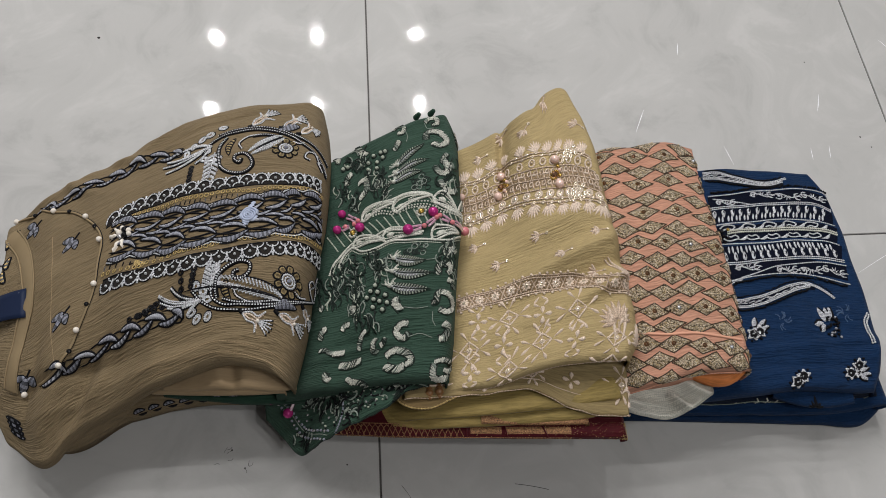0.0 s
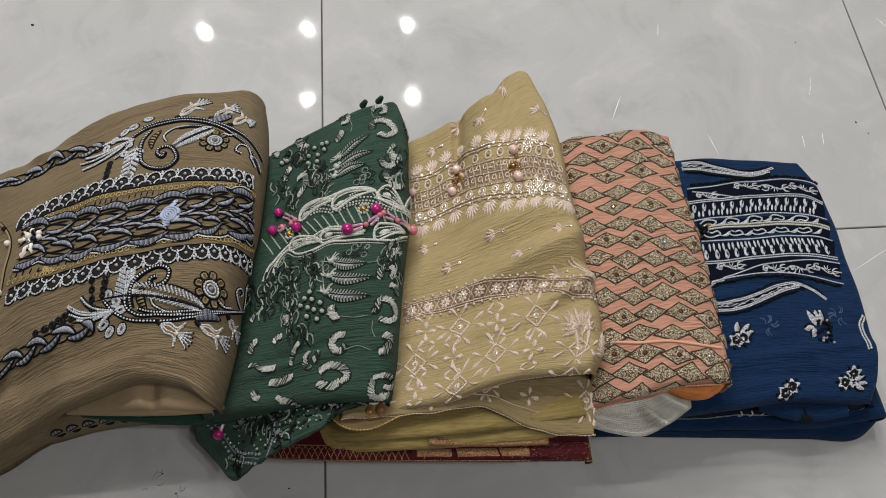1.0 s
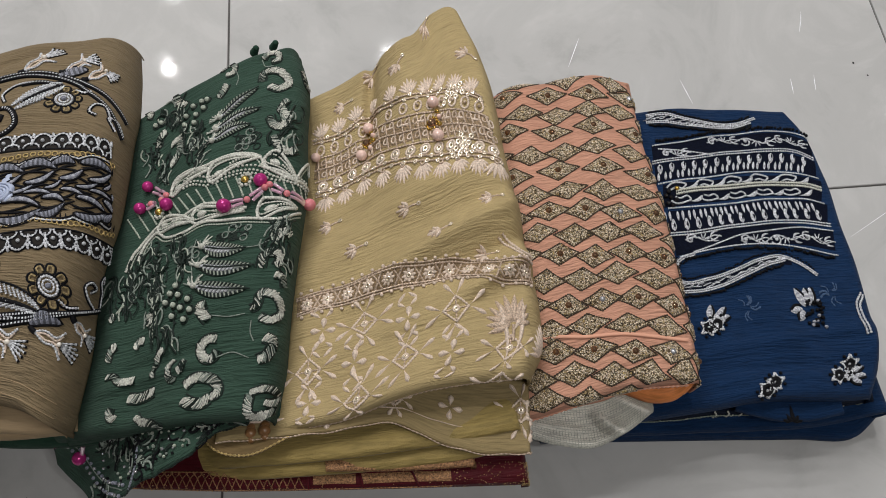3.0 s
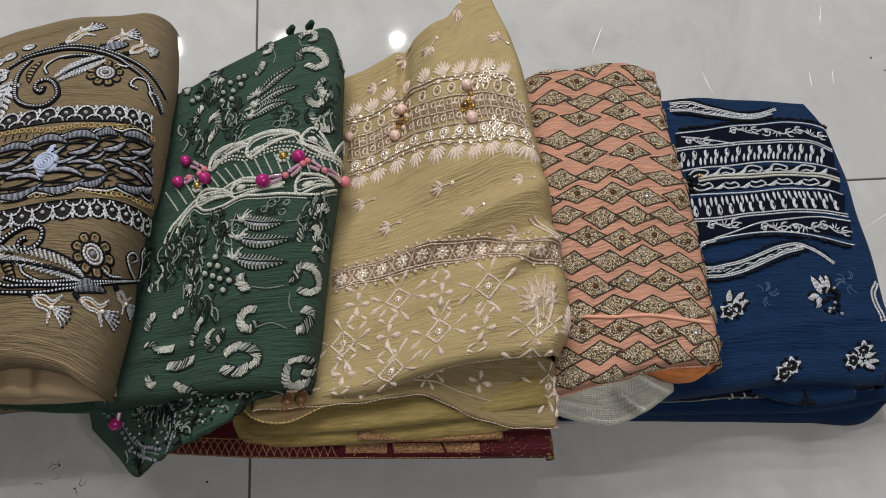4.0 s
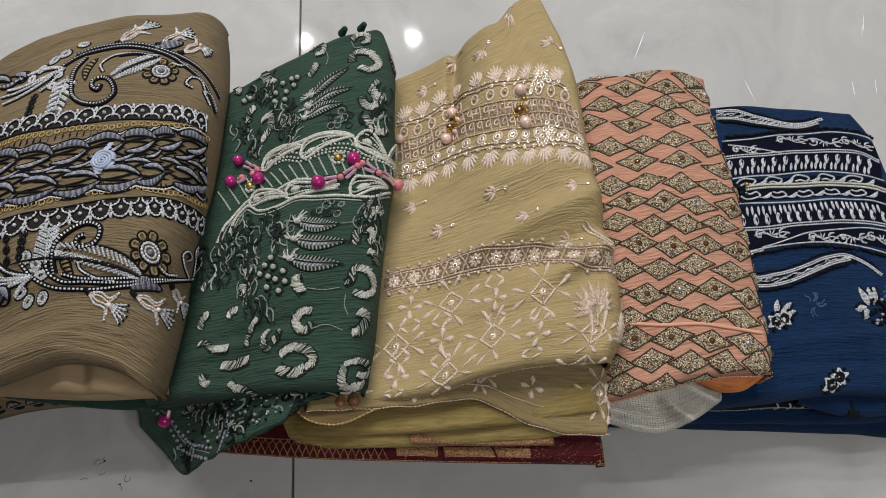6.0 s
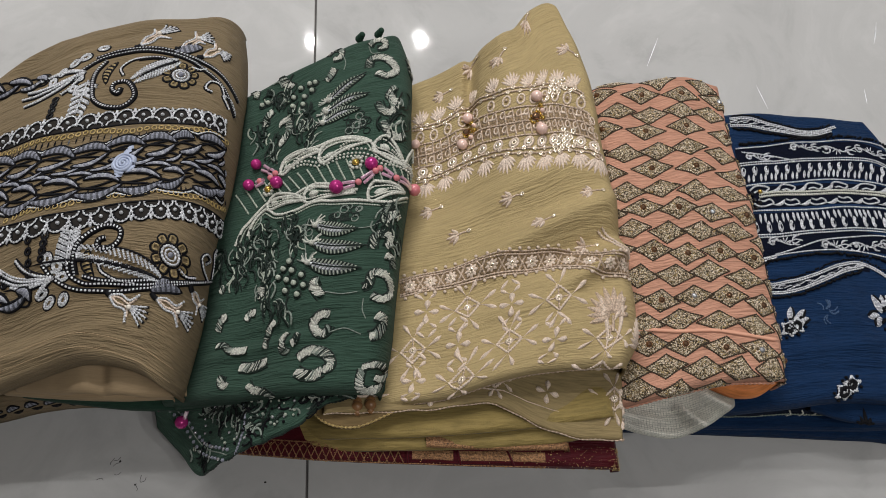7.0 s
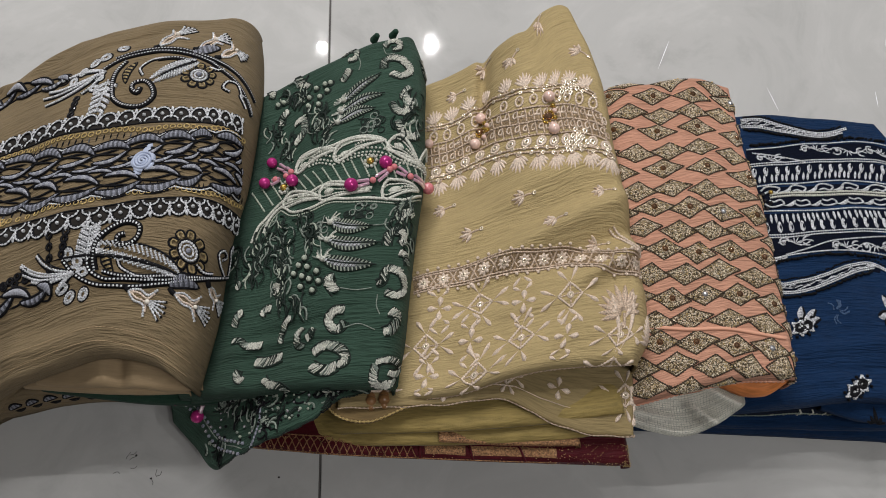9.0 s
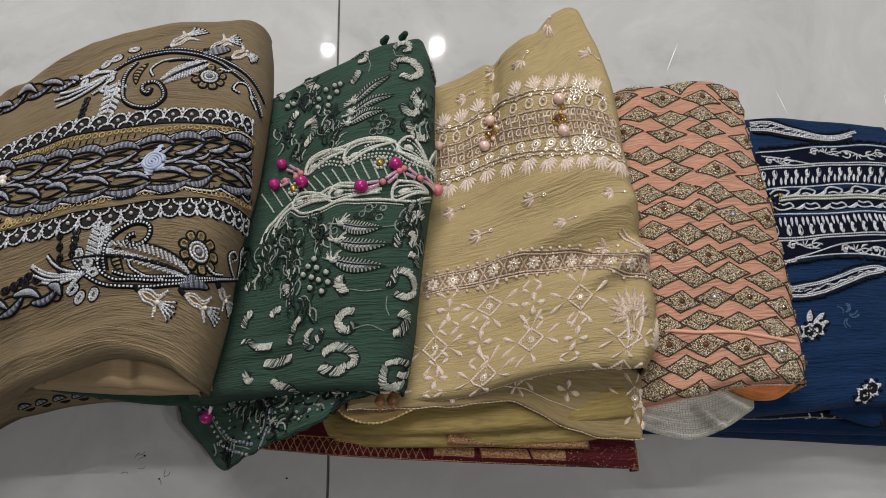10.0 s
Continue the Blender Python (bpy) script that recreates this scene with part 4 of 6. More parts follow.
# ---- green dress: white cord belt, beads, tufted motifs ----
def comb(w, path, half, m, m2, lean=0.5, dark=1.0):
    """Close satin stitches set across a path; highlights and base shadow are put into the thread colours."""
    C = spline(path)
    L = w.length(C)
    n = max(8, int(L / 0.0006))
    half = 0.80 * half
    R = w.rng
    ph = R.uniform(0, 6)
    for o in (-half * 1.02, half * 1.02):
        w.cord(w.beside(C, np.linspace(0, 1, 24), o * dark), 0.0009, T_DGREEN, lift=-0.0001)
    w.cord(C(np.linspace(0, 1, 24)), half * 0.8, T_DGREEN, lift=-half * 0.35, flat=0.5)
    for i in range(n):
        s = (i + R.uniform(-0.3, 0.3)) / (n - 1)
        q = half * (0.78 + 0.24 * math.sin(math.pi * min(max(s, 0.04), 0.96))) * R.uniform(0.62, 1.12)
        sh = lean * half / L
        a = w.beside(C, min(max(s - sh, 0), 1), -q * R.uniform(0.75, 1.0))[0]
        b = w.beside(C, min(max(s + sh, 0), 1), q)[0]
        c = w.beside(C, min(max(s, 0), 1), q * 0.1)[0]
        glow = math.sin(5.5 * s + ph) + R.uniform(-0.8, 1.0)
        w.cord([a, c, b], R.uniform(0.00034, 0.00058), m if glow > -0.2 else (m2 if glow > -0.8 else T_DGREEN), lift=R.uniform(0.0004, 0.0016), k=4, flat=1.0, step=0.0022)


def drop_cord(w, head, tail, width, bend=0.12):
    """A white corded teardrop with a stitched eye."""
    ang, ln = w.aim(head, tail)
    t = np.linspace(0, 1, 14)
    half = width / 2 * np.sqrt(np.clip(t * 5.0, 0, 1)) * (1 - t)**0.8 * 1.1
    x = -width * 0.42 + t**1.2 * (ln + width * 0.42)
    y = bend * ln * np.sin(np.pi * t)
    for q, r, m, lf in ((1.0, 0.0015, T_CREAM, 0.0006), (0.74, 0.0010, T_DGREEN, -0.0002), (0.52, 0.0007, T_CREAM, 0.0006)):
        pts = np.vstack((np.c_[x * (0.9 + 0.1 * q), y + half * q], np.c_[x * (0.9 + 0.1 * q), y - half * q][::-1][1:-1]))
        w.cord(w.spot(head, pts, ang), r, m, knots=0.12 if q == 1 else 0.35, pitch=0.0024, closed=True, lift=lf)
    p = w.spot(head, [(-width * 0.18, 0), (width * 0.42, bend * 0.2 * ln)], ang)
    w.leaf(p[0], p[1], width * 0.32, T_CREAM, height=0.002, lift=0.0004)
    for i in range(int(ln / 0.0042)):
        q = 0.32 + 0.6 * i / max(1, int(ln / 0.0042))
        w.bead(w.spot(head, [(q * ln, bend * ln * math.sin(math.pi * q))], ang)[0], 0.0012, T_CREAM, seg=6, rows=4)
    w.done("paisley", "white corded teardrop")


w = Sew(DR["green"], THINGS["green"])
for head, tail, wd, bend in ((*[(0.445, 0.613), (0.578, 0.613)], 0.017, 0.12), (*[(0.593, 0.595), (0.738, 0.605)], 0.018, 0.16), (*[(0.78, 0.59), (0.895, 0.545)], 0.019, 0.05),
                             (*[(0.403, 0.535), (0.532, 0.505)], 0.016, 0.05), (*[(0.547, 0.512), (0.71, 0.492)], 0.018, 0.02), (*[(0.775, 0.487), (0.91, 0.49)], 0.021, 0.05)):
    drop_cord(w, head, tail, wd, bend)
EDGES = ([(0.42, 0.605), (0.435, 0.63), (0.495, 0.633), (0.568, 0.625), (0.62, 0.63), (0.685, 0.625), (0.738, 0.605), (0.758, 0.583), (0.812, 0.557), (0.95, 0.552)],
         [(0.318, 0.473), (0.333, 0.505), (0.372, 0.527), (0.425, 0.497), (0.49, 0.487), (0.55, 0.49), (0.633, 0.478), (0.71, 0.473), (0.772, 0.465), (0.81, 0.46), (0.907, 0.485)],
         [(0.307, 0.503), (0.338, 0.525), (0.375, 0.542), (0.417, 0.542), (0.485, 0.527), (0.52, 0.532), (0.588, 0.517), (0.705, 0.497)],
         [(0.275, 0.455), (0.297, 0.497), (0.325, 0.515)], [(0.865, 0.547), (0.893, 0.58), (0.948, 0.608), (0.948, 0.583)])
for C in EDGES:
    w.cord(C, 0.0014, T_CREAM, knots=0.12, pitch=0.0026, lift=0.0006)
    w.cord(w.beside(spline(C), np.linspace(0, 1, 50), -0.0032), 0.0007, T_BGREEN, knots=0.4, pitch=0.0024, lift=0.0004)
w.done("belt_edging", "white cord edging")
G0, G1 = spline(EDGES[0]), spline([(0.445, 0.61), (0.508, 0.605), (0.568, 0.585), (0.638, 0.59), (0.715, 0.58), (0.792, 0.555), (0.95, 0.547)])
for C, o in ((G1, 0.0), (G1, 0.004), (G1, -0.003)):
    for s in np.linspace(0.06, 0.94, 34):
        w.bead(w.beside(C, s, o)[0], 0.0013, T_CREAM, seg=6, rows=4, squash=0.8)
w.done("knotted_trim", "white knotted trim")
top, bot = spline([(0.245, 0.595), (0.348, 0.613), (0.458, 0.585), (0.578, 0.578), (0.695, 0.573), (0.815, 0.54), (0.95, 0.542)]), spline([(0.278, 0.525), (0.372, 0.552), (0.482, 0.54), (0.605, 0.525), (0.72, 0.517), (0.835, 0.503), (0.955, 0.517)])
for i in range(21):
    s = 0.02 + 0.047 * i
    a, b = top(np.array([s]))[0], bot(np.array([min(s + 0.03, 1)]))[0]
    w.cord([a, b], 0.0009, T_BGREEN, knots=0.35, pitch=0.0028, smooth=False, lift=0.0003)
w.done("belt_stripes", "pale green slanted stitch lines")
LEAVES = [(0.59, 0.743), (0.713, 0.792), (0.585, 0.71), (0.73, 0.73), (0.575, 0.682), (0.705, 0.693), (0.578, 0.425), (0.725, 0.405), (0.573, 0.385), (0.755, 0.365), (0.565, 0.343), (0.748, 0.318)]
for k in range(0, 12, 2):
    a, b = LEAVES[k], LEAVES[k + 1]
    ang, ln = w.aim(a, b)
    bend = 0.10 if k < 6 else -0.06
    mid = lambda q: bend * ln * math.sin(math.pi * q)
    w.leaf(a, b, 0.0118, T_STEEL, bend=bend, height=0.0010, edge=T_DGREEN, edge_r=0.0010, skew=0.75)
    for i in range(26):
        q = 0.03 + 0.92 * i / 25
        hw = 0.0060 * math.sin(math.pi * q**0.75)**0.8
        for sd in (-1, 1):
            p = w.spot(a, [(q * ln, mid(q) + sd * hw * 0.45), (q * ln + 0.0014, mid(q) + sd * hw)], ang)
            w.cord(p, 0.0006, T_DGREEN if i % 2 else T_BGREEN, lift=0.0011, smooth=False, k=4)
        if i % 2:
            p = w.spot(a, [(q * ln - 0.0012, mid(q) - hw * 0.35), (q * ln + 0.0012, mid(q) + hw * 0.3)], ang)
            w.cord(p, 0.0009, T_WHITE if q < 0.7 else T_SAGE, lift=0.0010, smooth=False, k=4)
    w.cord(w.spot(a, [(ln * 0.1, mid(0.1)), (ln * 0.5, mid(0.5) + 0.0006), (ln * 1.06, 0)], ang), 0.0007, T_DGREEN, lift=0.0018)
    for i in range(15):
        aa = ang + 95 + w.rng.uniform(-75, 75)
        r1 = w.rng.uniform(0.006, 0.0105)
        w.cord(w.spot(a, [(0.001, 0), (r1 * 0.6, 0.0006), (r1, 0)], aa), 0.0006, T_CREAM if i % 3 else T_SAGE, lift=0.0012, k=4)
    w.bead(a, 0.0026, T_CREAM, seg=8, rows=5)
    w.done("petal_leaf", "long grey petal leaf with white stitches")
def tuft(path, half):
    comb(w, path, half, T_CREAM, T_SAGE)
    w.done("tufted_motif", "white tufted buttonhole motif")


tuft([(0.75, 0.875), (0.775, 0.89), (0.805, 0.88), (0.802, 0.863), (0.772, 0.863)], 0.0034)
tuft([(0.6, 0.897), (0.625, 0.915), (0.65, 0.885), (0.638, 0.868), (0.613, 0.87)], 0.0032)
tuft([(0.73, 0.812), (0.738, 0.833), (0.772, 0.835), (0.81, 0.812), (0.825, 0.79), (0.795, 0.775), (0.755, 0.79)], 0.0046)
tuft([(0.823, 0.743), (0.802, 0.72), (0.828, 0.695), (0.812, 0.67), (0.78, 0.68), (0.765, 0.705)], 0.0044)
tuft([(0.78, 0.65), (0.797, 0.625), (0.83, 0.608), (0.87, 0.62)], 0.0042)
tuft([(0.818, 0.413), (0.83, 0.427), (0.853, 0.435), (0.88, 0.43)], 0.0046)
tuft([(0.782, 0.357), (0.787, 0.38), (0.815, 0.388), (0.848, 0.378), (0.835, 0.36)], 0.0046)
tuft([(0.835, 0.343), (0.865, 0.34), (0.878, 0.32)], 0.0040)
tuft([(0.76, 0.278), (0.782, 0.283), (0.787, 0.302), (0.823, 0.305), (0.863, 0.292), (0.878, 0.273), (0.84, 0.253), (0.795, 0.26)], 0.0040)
tuft([(0.82, 0.22), (0.855, 0.212), (0.838, 0.19), (0.8, 0.18)], 0.0052)
tuft([(0.657, 0.23), (0.623, 0.23), (0.6, 0.215), (0.615, 0.195), (0.652, 0.198), (0.66, 0.208)], 0.0042)
tuft([(0.613, 0.302), (0.59, 0.295), (0.603, 0.28), (0.623, 0.265)], 0.0048)
tuft([(0.56, 0.145), (0.585, 0.158), (0.63, 0.158), (0.67, 0.143), (0.682, 0.128), (0.657, 0.12)], 0.0048)
tuft([(0.56, 0.12), (0.595, 0.11), (0.633, 0.11), (0.655, 0.118)], 0.0054)
tuft([(0.922, 0.098), (0.85, 0.065), (0.807, 0.072), (0.797, 0.1), (0.797, 0.118)], 0.0042)
tuft([(0.795, 0.12), (0.84, 0.128), (0.893, 0.128), (0.927, 0.122), (0.883, 0.105), (0.858, 0.105)], 0.0034)
tuft([(0.335, 0.147), (0.375, 0.143), (0.415, 0.145), (0.443, 0.15)], 0.0052)
tuft([(0.268, 0.275), (0.247, 0.268), (0.235, 0.242)], 0.0042)
tuft([(0.23, 0.205), (0.26, 0.205), (0.292, 0.185), (0.36, 0.18)], 0.0036)
tuft([(0.38, 0.268), (0.352, 0.268), (0.345, 0.255)], 0.0042)
tuft([(0.46, 0.235), (0.438, 0.225), (0.43, 0.205), (0.43, 0.177)], 0.0036)
tuft([(0.51, 0.203), (0.495, 0.185), (0.495, 0.17), (0.522, 0.16)], 0.0036)
tuft([(0.55, 0.195), (0.542, 0.182), (0.53, 0.175)], 0.0032)
tuft([(0.273, 0.13), (0.268, 0.113), (0.292, 0.103)], 0.0042)
tuft([(0.378, 0.105), (0.4, 0.088), (0.453, 0.072), (0.482, 0.048)], 0.0038)
tuft([(0.623, 0.055), (0.635, 0.03), (0.65, 0.037)], 0.0038)
tuft([(0.408, 0.753), (0.435, 0.753), (0.45, 0.718), (0.432, 0.698), (0.413, 0.688)], 0.0050)
tuft([(0.378, 0.81), (0.355, 0.797), (0.352, 0.772)], 0.0048)
tuft([(0.42, 0.915), (0.435, 0.868), (0.458, 0.848)], 0.0044)
tuft([(0.61, 0.84), (0.595, 0.823), (0.578, 0.81)], 0.0044)
tuft([(0.307, 0.915), (0.323, 0.89), (0.315, 0.87)], 0.0040)
tuft([(0.893, 0.835), (0.902, 0.807), (0.94, 0.802)], 0.0036)
tuft([(0.388, 0.33), (0.4, 0.31), (0.383, 0.307)], 0.0046)
tuft([(0.25, 0.352), (0.235, 0.338)], 0.0034)
for c in [(0.5, 0.357), (0.48, 0.345), (0.512, 0.335), (0.463, 0.33), (0.495, 0.318), (0.547, 0.32), (0.522, 0.307), (0.557, 0.297), (0.492, 0.295), (0.537, 0.28), (0.52, 0.825), (0.54, 0.82), (0.487, 0.828), (0.527, 0.8), (0.46, 0.81), (0.5, 0.792), (0.497, 0.768), (0.458, 0.782), (0.34, 0.84), (0.362, 0.84)]:
    w.bead(c, 0.0024, T_BGREEN, seg=9, rows=6, squash=0.8)
    w.loop(c, 0.0032, 0.0009, T_DGREEN, n=8)
    w.bead(w.spot(c, [(-0.0004, 0.0012)])[0], 0.0013, T_CREAM, lift=0.0020, seg=7, rows=5)
    w.done("knot", "pale green embroidered knot")
SPRIGS = [(0.435, 0.845), (0.398, 0.84), (0.468, 0.753), (0.512, 0.725), (0.503, 0.698), (0.335, 0.748), (0.395, 0.69), (0.535, 0.657), (0.812, 0.633), (0.312, 0.415), (0.335, 0.458), (0.39, 0.455), (0.413, 0.408), (0.415, 0.362), (0.297, 0.372), (0.408, 0.325), (0.438, 0.278), (0.487, 0.25), (0.475, 0.453), (0.508, 0.405), (0.38, 0.388), (0.823, 0.417), (0.87, 0.38), (0.843, 0.698), (0.238, 0.4), (0.84, 0.445)]
for k, c in enumerate(SPRIGS):
    sz = w.rng.uniform(0.026, 0.038)
    a = w.rng.uniform(60, 125)
    for e in range(13):
        off = w.spot(c, [(w.rng.uniform(-0.4, 0.4) * sz, w.rng.uniform(-0.28, 0.28) * sz)], a)[0]
        bow = w.rng.choice((-1, 1))
        pts = w.spot(off, [(-0.20 * sz, 0), (-0.05 * sz, bow * 0.09 * sz), (0.10 * sz, bow * 0.10 * sz), (0.22 * sz, 0.02 * sz)], a + w.rng.uniform(-45, 45))
        w.cord(pts, w.rng.uniform(0.0006, 0.0011), (T_DGREEN, T_DGREEN, T_SAGE, T_DGREEN, T_BGREEN)[e % 5], lift=0.0003 + 0.0006 * (e % 3), k=4, step=0.0025)
    w.cord(w.spot(c, [(-0.5 * sz, 0), (0, 0.06 * sz), (0.5 * sz, 0)], a), 0.0010, T_DGREEN, lift=0.0006)
    w.done("leaf_sprig", "dark green stitched leaf sprig")
for c, r in zip([(0.69, 0.657), (0.68, 0.45), (0.527, 0.415)], (0.013, 0.015, 0.012)):
    for e in range(22):
        p = w.spot(c, [(w.rng.uniform(-1, 1) * r * 0.8, w.rng.uniform(-1, 1) * r * 0.8)])[0]
        w.loop(p, w.rng.uniform(0.002, 0.0036), 0.0006, T_DGREEN if e % 4 else T_SAGE, n=7, lift=0.0003)
    w.done("lace_rosette", "dark green lace rosette")
for C in ([(0.745, 0.873), (0.748, 0.855), (0.777, 0.848)], [(0.647, 0.88), (0.652, 0.845), (0.642, 0.828)], [(0.635, 0.275), (0.688, 0.268), (0.745, 0.27)], [(0.657, 0.195), (0.708, 0.2), (0.77, 0.185)], [(0.768, 0.255), (0.768, 0.233), (0.782, 0.215)], [(0.552, 0.45), (0.545, 0.41), (0.555, 0.367)], [(0.725, 0.405), (0.763, 0.405), (0.8, 0.413)]):
    w.cord(C, 0.0005, T_SAGE, lift=0.0006)
    w.done("loose_thread", "stray pale thread")
for c, r in zip([(0.335, 0.662), (0.31, 0.61), (0.422, 0.58), (0.635, 0.508), (0.745, 0.547)], (0.0049, 0.0052, 0.0056, 0.0060, 0.0058)):
    w.bead(c, r, M_MAGENTA, seg=18, rows=12)
    w.done("magenta_bead", "shiny magenta pearl bead")
w.bead((0.935, 0.515), 0.0054, M_CORAL, seg=18, rows=12)
w.done("coral_bead", "shiny coral pink bead")
for c in [(0.408, 0.613), (0.39, 0.608), (0.348, 0.613), (0.705, 0.512), (0.76, 0.53), (0.775, 0.535), (0.835, 0.515)]:
    w.bead(c, 0.0029, M_CORAL, seg=12, rows=8)
    w.done("small_bead", "small coral pink bead")
TUBES = [(0.357, 0.647), (0.385, 0.628), (0.385, 0.628), (0.408, 0.61), (0.33, 0.608), (0.365, 0.608), (0.65, 0.508), (0.695, 0.51), (0.715, 0.512), (0.753, 0.527), (0.782, 0.53), (0.828, 0.517), (0.843, 0.515), (0.902, 0.508)]
for k in range(0, len(TUBES), 2):
    ang, ln = w.aim(TUBES[k], TUBES[k + 1])
    for o in (-0.0022, 0.0022):
        w.cord(w.spot(TUBES[k], [(0.001, o), (ln * 0.97, o * 0.6)], ang), 0.0015, M_CRYSTAL, lift=0.002, smooth=False, k=6, flat=1)
    w.done("crystal_tube", "clear pink glass tube beads")
for c in [(0.383, 0.58), (0.693, 0.56)]:
    for k in range(9):
        w.bead(w.spot(c, [(0.0052, 0)], k * 40)[0], 0.0017, T_CREAM, seg=7, rows=5)
    w.bead(c, 0.0032, M_GOLDBEAD, seg=12, rows=8, squash=0.7)
    w.done("bead_flower", "gold stone ringed with cream beads")

# two dark tassel loops at the back corner
for u in (0.72, 0.79):
    p, _ = w.d.at(np.array([(u, 0.93)]))
    p = p[0]
    for k in range(3):
        w.bead((u, 0.93), 0.0040 - 0.0005 * k, M_GREEN_DARK, at=p + np.array((0.0015 * k, 0.004, 0.0005 + 0.003 * k)))
    w.done("corner_loop", "dark green fabric loop")

# ---- yellow dress: rose gold border, lattice ----
w = Sew(DR["yellow"], THINGS["yellow"])
YU = spline([(0.22, 0.765), (0.325, 0.755), (0.422, 0.765), (0.487, 0.743), (0.557, 0.73), (0.665, 0.693), (0.748, 0.657), (0.792, 0.635)])
YL = spline([(0.235, 0.608), (0.323, 0.608), (0.393, 0.605), (0.46, 0.59), (0.54, 0.568), (0.635, 0.542), (0.718, 0.525), (0.785, 0.508), (0.835, 0.5)])


def between(s, q):
    s = np.atleast_1d(s)
    return YU(s) * (1 - q) + YL(s) * q


LY = w.length(YU)
M_ANTIQUE = thread("antique gold ground", (0.27, 0.185, 0.10), 0.5, 0.2, vary=0.9)
w.patch(lambda s: between(s, 0.54), 0.020, M_ANTIQUE, 0.0003)
w.done("border_ground", "antique gold stitched ground")
for q in (0.0, 0.06, 0.33, 0.54, 0.75, 0.94, 1.0):
    w.cord(between(np.linspace(0, 1, 60), q), 0.0010, T_PINKGOLD, knots=0.35, pitch=0.0028, lift=0.0004)
    w.done("border_line", "rose gold chain stitch line")
n = int(LY / 0.0075)
for i in range(n):
    s = (i + 0.5) / n
    for q0, q1 in ((0.35, 0.52), (0.56, 0.73)):
        a, b = between(s, q0)[0], between(s, q1)[0]
        w.cord([a, b], 0.0009, T_PINKGOLD, lift=0.0003, smooth=False)
        m = (a + b) / 2
        w.loop(m + np.array((0.4 / n, 0)), 0.0021, 0.0008, T_CHAMPAGNE if w.rng.random() > 0.35 else T_PINKGOLD, n=8, oval=w.rng.uniform(1.2, 1.6))
    if i % 2:
        w.cord([between(s, 0.44)[0], between(min(s + 0.8 / n, 1), 0.44)[0]], 0.0011, T_CHAMPAGNE, smooth=False)
w.done("ladder_border", "rose gold ladder stitch border")
n = int(LY / 0.0135)
for i in range(n):
    s = (i + 0.5) / n
    c = between(s, 0.2)[0]
    w.loop(c, 0.0036, 0.0011, T_CHAMPAGNE, n=9, oval=1.5, knots=0.2)
    w.bead(c, 0.0016, T_PINKGOLD, seg=6, rows=4)
    w.done("oval_motif", "small oval thread ring")
    c = between(s, 0.845)[0]
    w.loop(c, 0.0042, 0.0012, T_CHAMPAGNE, n=9)
    w.sequin(c, 0.0031)
    w.done("sequin_medallion", "round sequin ringed in thread")
for q, n in ((0.03, 30), (0.97, 34)):
    for i in range(n):
        s = (i + 0.5) / n
        c = between(s, q + (0.035 if i % 2 else -0.035))[0]
        w.sequin(c, 0.0022)
        w.done("sequin", "tiny champagne sequin")
for c in [(0.698, 0.667), (0.708, 0.547)]:
    for k, (x, y) in enumerate(((0, 0), (1, 0.2), (-1, 0.1), (0.5, 1), (-0.5, 1), (0.5, -1), (-0.5, -1), (1.5, 1.1), (-1.6, -0.8), (0.1, 1.9), (1.6, -0.7))):
        w.sequin(w.spot(c, [(x * 0.0062, y * 0.0056)])[0], 0.0029)
        w.done("sequin", "shiny champagne sequin")
n = 10
for i in range(n):
    s = (i + 0.5) / n
    w.lotus(between(s, -0.02)[0], 0.0185, 92, T_CHAMPAGNE, T_PINKGOLD, 82)
    w.lotus(between(s, 1.02)[0], 0.0185, -90, T_CHAMPAGNE, T_PINKGOLD, 86)
for c, a in zip([(0.515, 0.473), (0.598, 0.395), (0.285, 0.52), (0.36, 0.435), (0.768, 0.43), (0.73, 0.328), (0.443, 0.875), (0.333, 0.828), (0.525, 0.835), (0.777, 0.75), (0.672, 0.885)], (0, 5, 10, 5, -8, -5, 25, 5, 40, -40, 40)):
    for k in range(5):
        aa = a + 180 + (k - 2) * 24
        p = w.spot(c, [(0.001, 0), (0.0125 - 0.0012 * abs(k - 2), 0)], aa)
        w.leaf(p[0], p[1], 0.0034, T_CHAMPAGNE if k % 2 == 0 else T_PINKGOLD, height=0.0018)
    w.cord(w.spot(c, [(-0.002, 0), (0.003, 0.0006), (0.007, 0)], a), 0.0009, T_PINKGOLD, knots=0.3)
    w.sequin(w.spot(c, [(0.0085, 0)], a)[0], 0.0020)
    w.done("small_spray", "small champagne flower spray")
YS = spline([(0.19, 0.34), (0.263, 0.343), (0.333, 0.34), (0.405, 0.338), (0.46, 0.333), (0.53, 0.325), (0.618, 0.318), (0.698, 0.297), (0.763, 0.28), (0.86, 0.283)])
n = int(w.length(YS) / 0.0165)
w.patch(YS, 0.017, M_ANTIQUE, 0.0003)
w.done("strip_ground", "antique gold stitched ground")
for o in (-0.0095, -0.0070, 0.0070, 0.0095):
    w.cord(w.beside(YS, np.linspace(0, 1, 60), o), 0.0009, T_PINKGOLD, knots=0.3, lift=0.0003)
for i in range(n * 2):
    s = (i + 0.5) / (2 * n)
    for o in (-0.0115, 0.0115):
        w.bead(w.beside(YS, s, o)[0], 0.0016, T_CHAMPAGNE, seg=7, rows=4, squash=0.6)
w.done("strip_edging", "rose gold strip edging")
